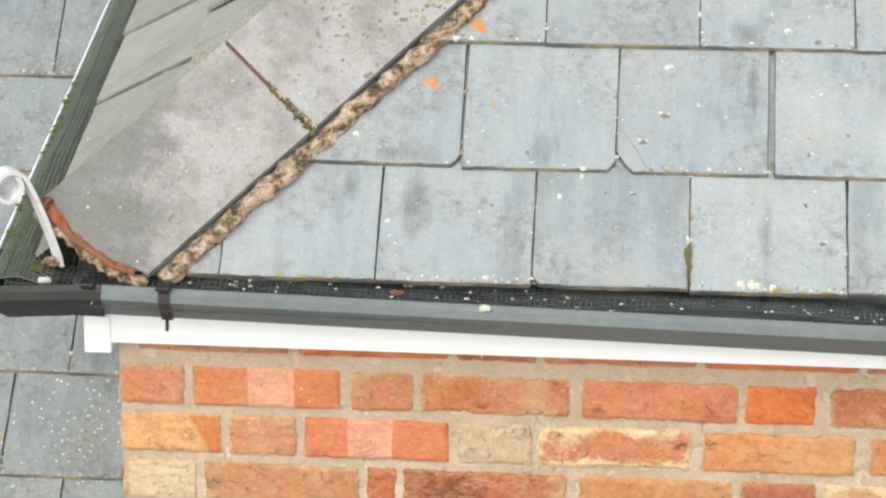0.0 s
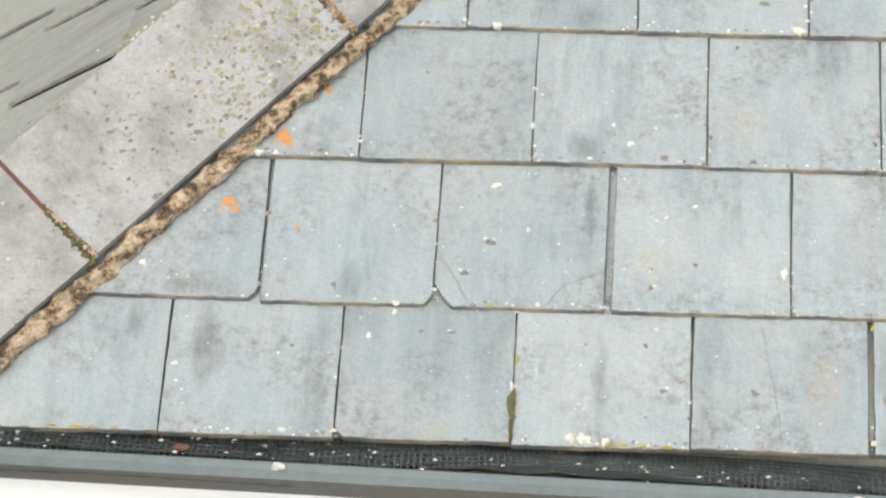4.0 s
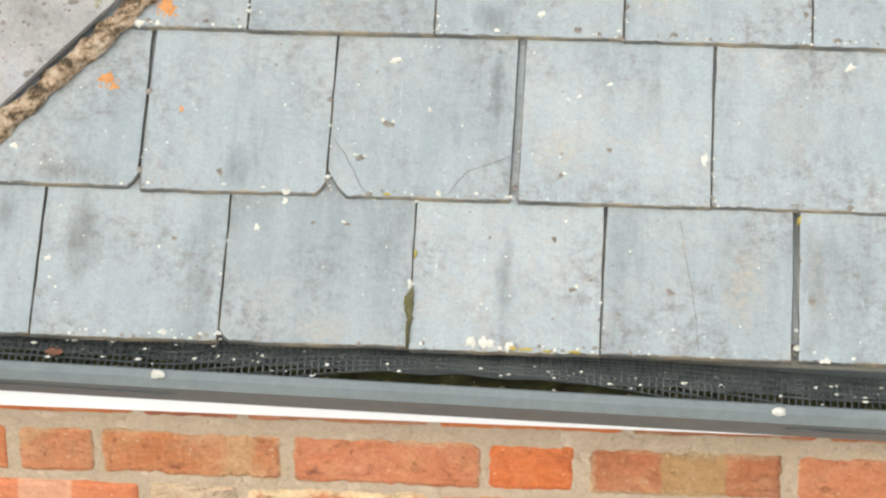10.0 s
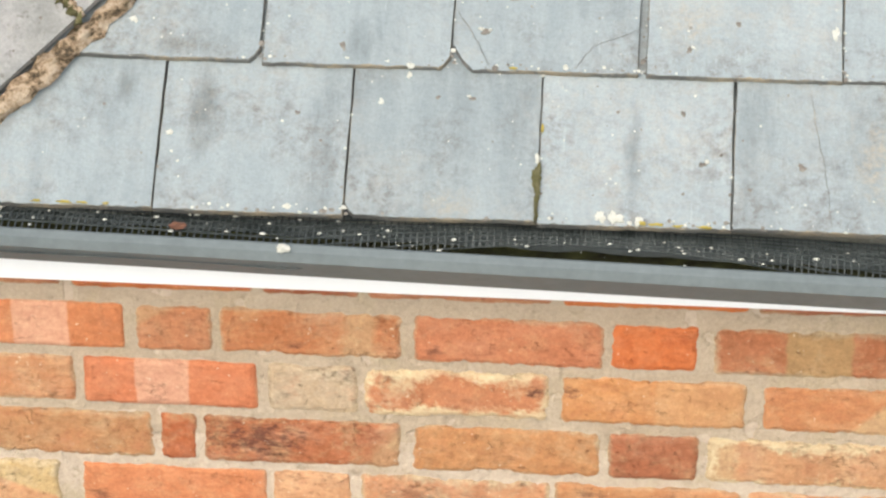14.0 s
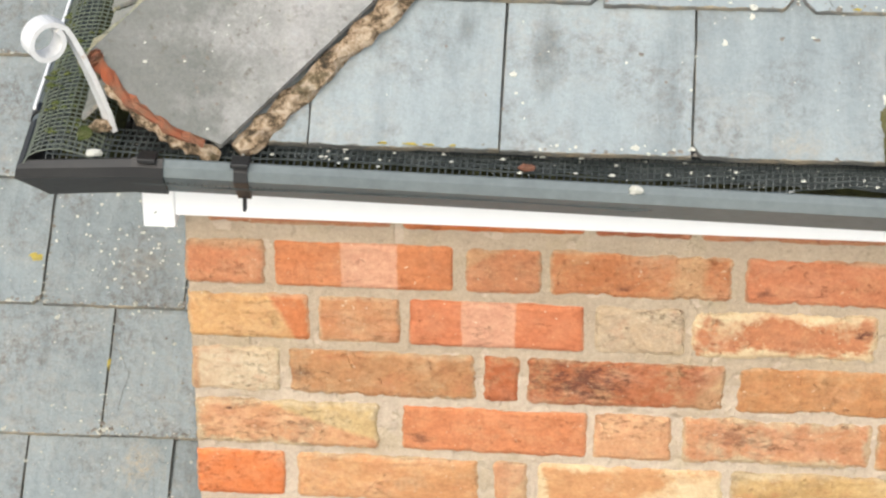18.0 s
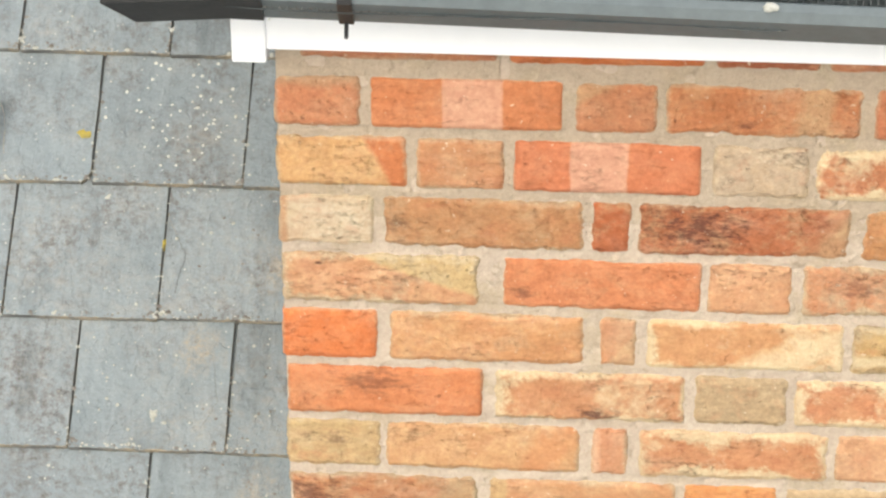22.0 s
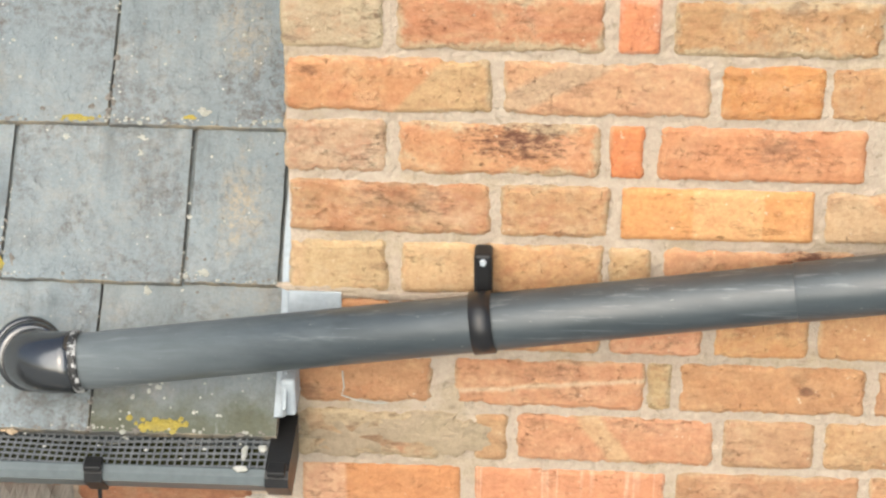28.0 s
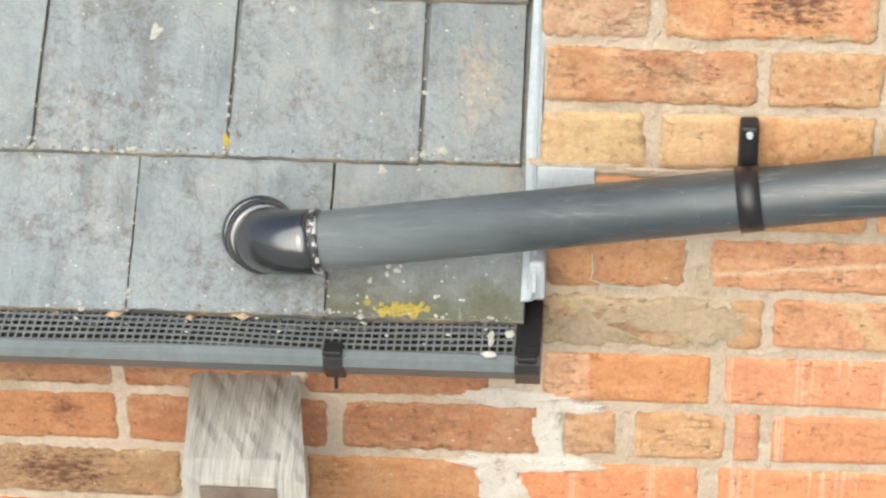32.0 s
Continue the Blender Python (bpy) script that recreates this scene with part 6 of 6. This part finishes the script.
def specks(parent, m, tails, u, s, ru, rs, count, size, material, label):
    """A scatter of small crusts in one mesh."""
    bm = bmesh.new()
    for _ in range(count):
        a, b2 = blob_rng.gauss(u, ru), blob_rng.gauss(s, rs)
        if b2 < tails[0] + 0.004:
            continue
        z = slope_drop(b2, tails) + 0.0006
        r = size * blob_rng.uniform(0.4, 1.5)
        vs = [bm.verts.new(m @ Vector((a + r * blob_rng.uniform(0.7, 1.2) * math.cos(q), b2 + r * blob_rng.uniform(0.7, 1.2) * math.sin(q), z))) for q in (0.3, 1.4, 2.4, 3.5, 4.5, 5.5)]
        c = bm.verts.new(m @ Vector((a, b2, z + r * 0.35)))
        for k in range(6):
            bm.faces.new((vs[k], vs[(k + 1) % 6], c))
    tagged(part("lichen_specks", bm, material, parent, label), kind="stuff")


specks(roof_wing, WING, TAILS_W, -0.32, 1.5, 0.05, 0.045, 75, 0.0021, LICHEN_WHITE, "white lichen specks")
specks(roof_wing, WING, TAILS_W, -0.4, 1.1, 0.18, 0.35, 90, 0.0015, LICHEN_CREAM, "white lichen specks")
specks(roof_wing, WING, TAILS_W, -0.24, 0.5, 0.05, 0.016, 24, 0.0022, LICHEN_WHITE, "white lichen specks")
specks(roof_wing, WING, TAILS_W, -0.234, 0.463, 0.014, 0.004, 110, 0.003, LICHEN_YELLOW, "yellow lichen crust at the eaves")
specks(roof_wing, WING, TAILS_W, -0.36, 0.83, 0.011, 0.002, 20, 0.0024, LICHEN_YELLOW, "yellow lichen on a slate edge")
specks(roof_main, FRONT, TAILS_A, 0.394, 0.579, 0.006, 0.006, 40, 0.0017, LICHEN_ORANGE, "orange lichen crust")
specks(roof_main, FRONT, TAILS_A, 0.333, 0.49, 0.005, 0.006, 30, 0.0016, LICHEN_ORANGE, "orange lichen crust")
specks(roof_wing, WING, TAILS_W, -0.33, 1.2, 0.18, 0.22, 130, 0.0019, LICHEN_CREAM, "white lichen specks")
specks(roof_wing, WING, TAILS_W, -0.3, 0.7, 0.2, 0.15, 60, 0.0017, LICHEN_CREAM, "white lichen specks")
specks(roof_wing, WING, TAILS_W, -0.2, 1.0, 0.05, 0.25, 120, 0.0017, LICHEN_DARK, "brown lichen specks")
specks(roof_main, FRONT, TAILS_A, 0.65, 0.5, 0.3, 0.25, 130, 0.0013, LICHEN_WHITE, "white lichen specks")
specks(roof_main, FRONT, TAILS_A, 0.65, 0.5, 0.3, 0.25, 90, 0.0015, LICHEN_DARK, "brown lichen specks")


def edge_specks(parent, m, rows, lo, hi, chance, material, label, seed):
    """Small crusts gathered along the tails and side joints of the slates."""
    rng = random.Random(seed)
    bm = bmesh.new()
    for joints, s0 in rows:
        spots = [(rng.uniform(lo, hi), s0 + rng.uniform(0.001, 0.008)) for _ in range(int(chance * (hi - lo) * 60))]
        for u in joints:
            if lo < u < hi:
                spots += [(u + rng.uniform(-0.004, 0.004), s0 + abs(rng.gauss(0, 0.07))) for _ in range(int(chance * 7))]
                spots += [(u + rng.gauss(0, 0.012), s0 + rng.uniform(0.001, 0.012)) for _ in range(int(chance * 4))]
        for u, q in spots:
            z = -0.05 * (q - s0) + 0.0004
            r = rng.uniform(0.0008, 0.0026) * (1.8 if rng.random() < 0.12 else 1)
            ring = [bm.verts.new(m @ Vector((u + r * rng.uniform(0.6, 1.5) * math.cos(a), q + r * rng.uniform(0.5, 1.2) * math.sin(a), z))) for a in (0.3, 1.4, 2.4, 3.5, 4.5, 5.5)]
            c = bm.verts.new(m @ Vector((u, q, z + r * 0.4)))
            for n in range(6):
                bm.faces.new((ring[n], ring[(n + 1) % 6], c))
    tagged(part("lichen_specks", bm, material, parent, label), kind="stuff")


FRONT_ROWS = [([0.068, 0.277, 0.485, 0.693, 0.902, 1.115], 0.182), ([0.172, 0.382, 0.591, 0.804, 1.018], 0.358), ([0.276, 0.488, 0.701, 0.915, 1.127], 0.556), ([0.4, 0.611, 0.825, 1.038], 0.746)]
WING_ROWS = [(joints, s0) for joints, s0 in ROWS_W.values()]
edge_specks(roof_main, FRONT, FRONT_ROWS, 0.3, 1.3, 0.55, LICHEN_WHITE, "white lichen along slate edges", 41)
edge_specks(roof_main, FRONT, FRONT_ROWS, 0.3, 1.3, 0.7, LICHEN_DARK, "dark lichen along slate edges", 42)
edge_specks(roof_wing, WING, WING_ROWS, -0.85, -0.115, 1.3, LICHEN_CREAM, "white lichen along slate edges", 43)
edge_specks(roof_wing, WING, WING_ROWS, -0.85, -0.115, 1.6, LICHEN_DARK, "dark lichen along slate edges", 44)


def tile_specks(t0, t1, f0, f1, count, size, material, label, seed):
    """Lichen dots on the front face of the hip tiles."""
    rng = random.Random(seed)
    bm = bmesh.new()
    for _ in range(count):
        sec = hip_section(hip_point(rng.uniform(t0, t1)), WING_W, 0.016)
        p = sec[3].lerp(sec[6], rng.uniform(f0, f1)) + N_FRONT * 0.0012
        r = size * rng.uniform(0.4, 1.5)
        ring = [bm.verts.new(p + HIP_DIR * (r * rng.uniform(0.6, 1.3) * math.cos(a)) + W_FRONT * (r * rng.uniform(0.6, 1.3) * math.sin(a))) for a in (0.3, 1.4, 2.4, 3.5, 4.5, 5.5)]
        c = bm.verts.new(p + N_FRONT * r * 0.3)
        for n in range(6):
            bm.faces.new((ring[n], ring[(n + 1) % 6], c))
    tagged(part("lichen_specks", bm, material, roof_main, label), kind="stuff")


tile_specks(0.14, 0.62, 0.2, 0.98, 190, 0.0034, LICHEN_DARK, "dark lichen spots on a hip tile", 51)
tile_specks(0.22, 0.36, 0.3, 0.9, 16, 0.003, LICHEN_CREAM, "white lichen on a hip tile", 52)
tile_specks(0.27, 0.355, 0.3, 0.9, 70, 0.0016, LICHEN_CREAM, "pale lichen on a hip tile", 53)
tile_specks(-0.13, 0.07, 0.1, 0.95, 10, 0.0017, LICHEN_WHITE, "white lichen on a hip tile", 54)
tile_specks(-0.13, 0.07, 0.1, 0.95, 40, 0.0019, LICHEN_DARK, "dark lichen spots on a hip tile", 55)
tile_specks(0.22, 0.36, 0.25, 0.95, 190, 0.0032, OLIVE_CRUST, "olive lichen crust on a hip tile", 57)
tile_specks(0.2, 0.36, 0.3, 0.97, 120, 0.0017, LICHEN_DARK, "dark lichen spots on a hip tile", 58)
tile_specks(0.37, 0.62, 0.2, 0.95, 60, 0.0022, LICHEN_CREAM, "pale lichen on a hip tile", 59)
tile_specks(0.37, 0.62, 0.2, 0.95, 90, 0.0026, OLIVE_CRUST, "olive lichen crust on a hip tile", 60)
tile_specks(0.37, 0.65, 0.1, 0.95, 170, 0.0022, LICHEN_DARK, "dark lichen spots on a hip tile", 56)


def crack(parent, m, tails, pts):
    bm = bmesh.new()
    vs = [m @ Vector((u, s, slope_drop(s, tails) + 0.0009)) for u, s in pts]
    fine = []
    for a, b2 in zip(vs, vs[1:]):
        for k in range(5):
            fine.append(a.lerp(b2, k / 5) + m.to_3x3() @ Vector((blob_rng.uniform(-0.0012, 0.0012), blob_rng.uniform(-0.0012, 0.0012), 0)))
    fine.append(vs[-1])
    strand(bm, fine, 0.0006, (m.to_3x3() @ Vector((1, 0, 0))))
    part("crack", bm, SLATE_EDGE, parent, "fine dark crack in a slate")


crack(roof_main, FRONT, TAILS_A, [(0.985, 0.344), (0.993, 0.292), (1.003, 0.24), (1.008, 0.189)])
crack(roof_main, FRONT, TAILS_A, [(0.586, 0.633), (0.63, 0.653), (0.663, 0.656), (0.695, 0.662)])
crack(roof_main, FRONT, TAILS_A, [(0.727, 0.363), (0.747, 0.39), (0.793, 0.411)])
crack(roof_main, FRONT, TAILS_A, [(0.596, 0.427), (0.615, 0.397), (0.633, 0.363)])


for pts in (((-0.6, 1.56), (-0.57, 1.5), (-0.565, 1.44)), ((-0.33, 1.36), (-0.3, 1.3), (-0.31, 1.24)), ((-0.52, 1.16), (-0.5, 1.12), (-0.46, 1.09)), ((-0.25, 1.15), (-0.24, 1.09), (-0.26, 1.05))):
    crack(roof_wing, WING, TAILS_W, list(pts))
crusts("lichen", roof_wing, WING, TAILS_W, [(-0.42, 0.655, 0.004, 0.012), (-0.535, 0.69, 0.006, 0.006), (-0.325, 0.84, 0.005, 0.008), (-0.24, 1.03, 0.005, 0.007), (-0.43, 1.03, 0.006, 0.005), (-0.12, 0.84, 0.004, 0.009), (-0.65, 1.02, 0.004, 0.011), (-0.21, 1.21, 0.007, 0.004)], LICHEN_DARK, "dark lichen in a slate joint")


def litter(parent, fr, length, f0, f1, z, count, seed, name="droppings", material=LICHEN_WHITE, size=0.002, label="white specks of droppings on the net", over=(0.02, 0.07)):
    rng = random.Random(seed)
    bm = bmesh.new()
    for _ in range(count):
        m = fr(rng.uniform(f0, f1))
        p = m @ Vector((0, rng.uniform(*over), z + rng.uniform(-0.001, 0.002)))
        r = size * rng.uniform(0.35, 1.4)
        ring = [bm.verts.new(p + Vector((r * rng.uniform(0.5, 1.6) * math.cos(q), r * rng.uniform(0.5, 1.2) * math.sin(q), 0))) for q in (0.2, 1.3, 2.5, 3.7, 4.9)]
        c = bm.verts.new(p + Vector((0, 0, r * 0.7)))
        for k in range(5):
            bm.faces.new((ring[k], ring[(k + 1) % 5], c))
    tagged(part(name, bm, material, parent, label), kind="stuff")


litter(gutter_front, frA, LA, 0.2 / LA, 1.5 / LA, -0.003, 110, 1, size=0.0023)
litter(gutter_wing, frW, LW, 1 - 0.7 / LW, 1 - 0.03 / LW, 0.0, 30, 2)
litter(gutter_wing, frW, LW, 1 - 0.7 / LW, 1 - 0.1 / LW, 0.0, 9, 3, "leaf_litter", TAN_LEAF, 0.006, "brown leaf bits on the net", (0.06, 0.085))
litter(gutter_side, frS, LS, 1 - 0.3 / LS, 1 - 0.02 / LS, 0.013, 70, 4, "moss_litter", MOSS_GREEN, 0.0042, "green moss on the net")
litter(gutter_side, frS, LS, 1 - 0.9 / LS, 1 - 0.16 / LS, 0.004, 110, 5, "moss_litter", MOSS_GREEN, 0.0052, "green moss along the gutter's lip", (0.006, 0.022))
litter(gutter_front, frA, LA, 0.5 / LA, 1.4 / LA, -0.036, 160, 6, "moss_litter", MOSS, 0.005, "olive moss in the gutter", (0.03, 0.07))


def lump(name, parent, x, y, z, rx, ry, rz, material, label, seed):
    rng = random.Random(seed)
    bm = bmesh.new()
    r = bmesh.ops.create_icosphere(bm, subdivisions=2, radius=1)
    for v in r["verts"]:
        k = rng.uniform(0.75, 1.2)
        v.co = (x + v.co.x * rx * k, y + v.co.y * ry * k, z + v.co.z * rz * k)
    return part(name, bm, material, parent, label)


lump("dropping", gutter_front, 0.426, -0.131, 5.153, 0.008, 0.004, 0.005, LICHEN_WHITE, "white bird dropping on the gutter's lip", 1)
lump("dropping", gutter_front, 1.095, -0.131, 5.136, 0.008, 0.004, 0.005, LICHEN_WHITE, "white bird dropping on the gutter's lip", 2)
lump("dropping", gutter_wing, -0.137, -0.09, 3.8745, 0.004, 0.014, 0.0025, LICHEN_WHITE, "white bird dropping on the net", 11)
lump("dropping", gutter_wing, -0.138, -0.122, 3.876, 0.008, 0.004, 0.004, LICHEN_WHITE, "white bird dropping on the net", 12)
lump("dropping", gutter_wing, -0.118, -0.08, 3.874, 0.005, 0.006, 0.003, LICHEN_WHITE, "white bird dropping on the net", 13)
lump("leaf", gutter_front, 0.308, -0.1, 5.158, 0.009, 0.005, 0.004, LEAF, "dead brown leaf in the gutter", 3)
lump("net_end", gutter_side, -0.16, -0.12, 5.168, 0.009, 0.005, 0.005, LICHEN_WHITE, "white stub on the net's corner", 4)
lump("moss_clump", gutter_side, -0.178, -0.08, 5.17, 0.009, 0.016, 0.004, MOSS_GREEN, "green moss clump on the net", 5)

lump("mortar_crumb", gutter_side, -0.162, -0.066, 5.172, 0.013, 0.009, 0.007, HIP_MORTAR, "fallen crumb of tan mortar on the net", 6)
straw = tagged(new("straw", None), "pale dry straw stalk caught on the bricks", "straw")
bm = bmesh.new()
tube(bm, [Vector(p) for p in ((-0.035, -0.006, 3.93), (-0.033, -0.012, 3.912), (-0.036, -0.01, 3.9), (-0.02, -0.009, 3.893), (0.0, -0.006, 3.888), (0.014, -0.004, 3.887))], [0.0009] * 6, 6)
part("stalk", bm, LICHEN_WHITE, straw)

SIDE_TAILS = (0.015, 0.217, 0.43, 0.62, 0.81, 1.0)
specks(roof_main, SIDE, SIDE_TAILS, -0.25, 0.18, 0.16, 0.1, 160, 0.0022, LICHEN_WHITE, "white lichen specks")
specks(roof_main, SIDE, SIDE_TAILS, -0.7, 0.4, 0.25, 0.25, 200, 0.0022, LICHEN_WHITE, "white lichen specks")


def crest_specks(count, size, material, label, seed, spread):
    """Flecks gathered on the side slope just under the hip."""
    rng = random.Random(seed)
    bm = bmesh.new()
    for _ in range(count):
        q = rng.uniform(0.017, 0.62)
        u = -0.27 - 0.66 * q - abs(rng.gauss(0, spread))
        z = slope_drop(q, SIDE_TAILS) + 0.003
        r = size * rng.uniform(0.4, 1.5)
        ring = [bm.verts.new(SIDE @ Vector((u + 2.2 * r * rng.uniform(0.6, 1.4) * math.cos(a), q + r * rng.uniform(0.6, 1.4) * math.sin(a), z - 0.003))) for a in (0.3, 1.4, 2.4, 3.5, 4.5, 5.5)]
        c = bm.verts.new(SIDE @ Vector((u, q, z)))
        for n in range(6):
            bm.faces.new((ring[n], ring[(n + 1) % 6], c))
    tagged(part("lichen_specks", bm, material, roof_main, label), kind="stuff")


def ridge_specks(count, size, material, label, seed):
    """Flecks on the mortar and the tile's wing beyond the ridge."""
    rng = random.Random(seed)
    bm = bmesh.new()
    for _ in range(count):
        sec = hip_section(hip_point(rng.uniform(-0.12, 0.5)), WING_W, 0.0095)
        out = (N_SIDE + W_SIDE * 0.6).normalized()
        p = sec[1].lerp(sec[0], rng.uniform(0.1, 1.1)) + out * 0.002
        r = size * rng.uniform(0.4, 1.5)
        ring = [bm.verts.new(p + HIP_DIR * (r * rng.uniform(0.6, 1.3) * math.cos(a)) + W_SIDE * (r * rng.uniform(0.6, 1.3) * math.sin(a)) - out * 0.001) for a in (0.3, 1.4, 2.4, 3.5, 4.5, 5.5)]
        c = bm.verts.new(p + out * r * 0.8)
        for n in range(6):
            bm.faces.new((ring[n], ring[(n + 1) % 6], c))
    tagged(part("lichen_specks", bm, material, roof_main, label), kind="stuff")


ridge_specks(160, 0.0028, LICHEN_WHITE, "white lichen beyond the ridge", 71)
ridge_specks(420, 0.0042, OLIVE_CRUST, "olive lichen beyond the ridge", 72)
crest_specks(420, 0.0028, LICHEN_WHITE, "white lichen below the hip", 61, 0.05)
crest_specks(480, 0.0042, OLIVE_CRUST, "olive lichen below the hip", 62, 0.04)
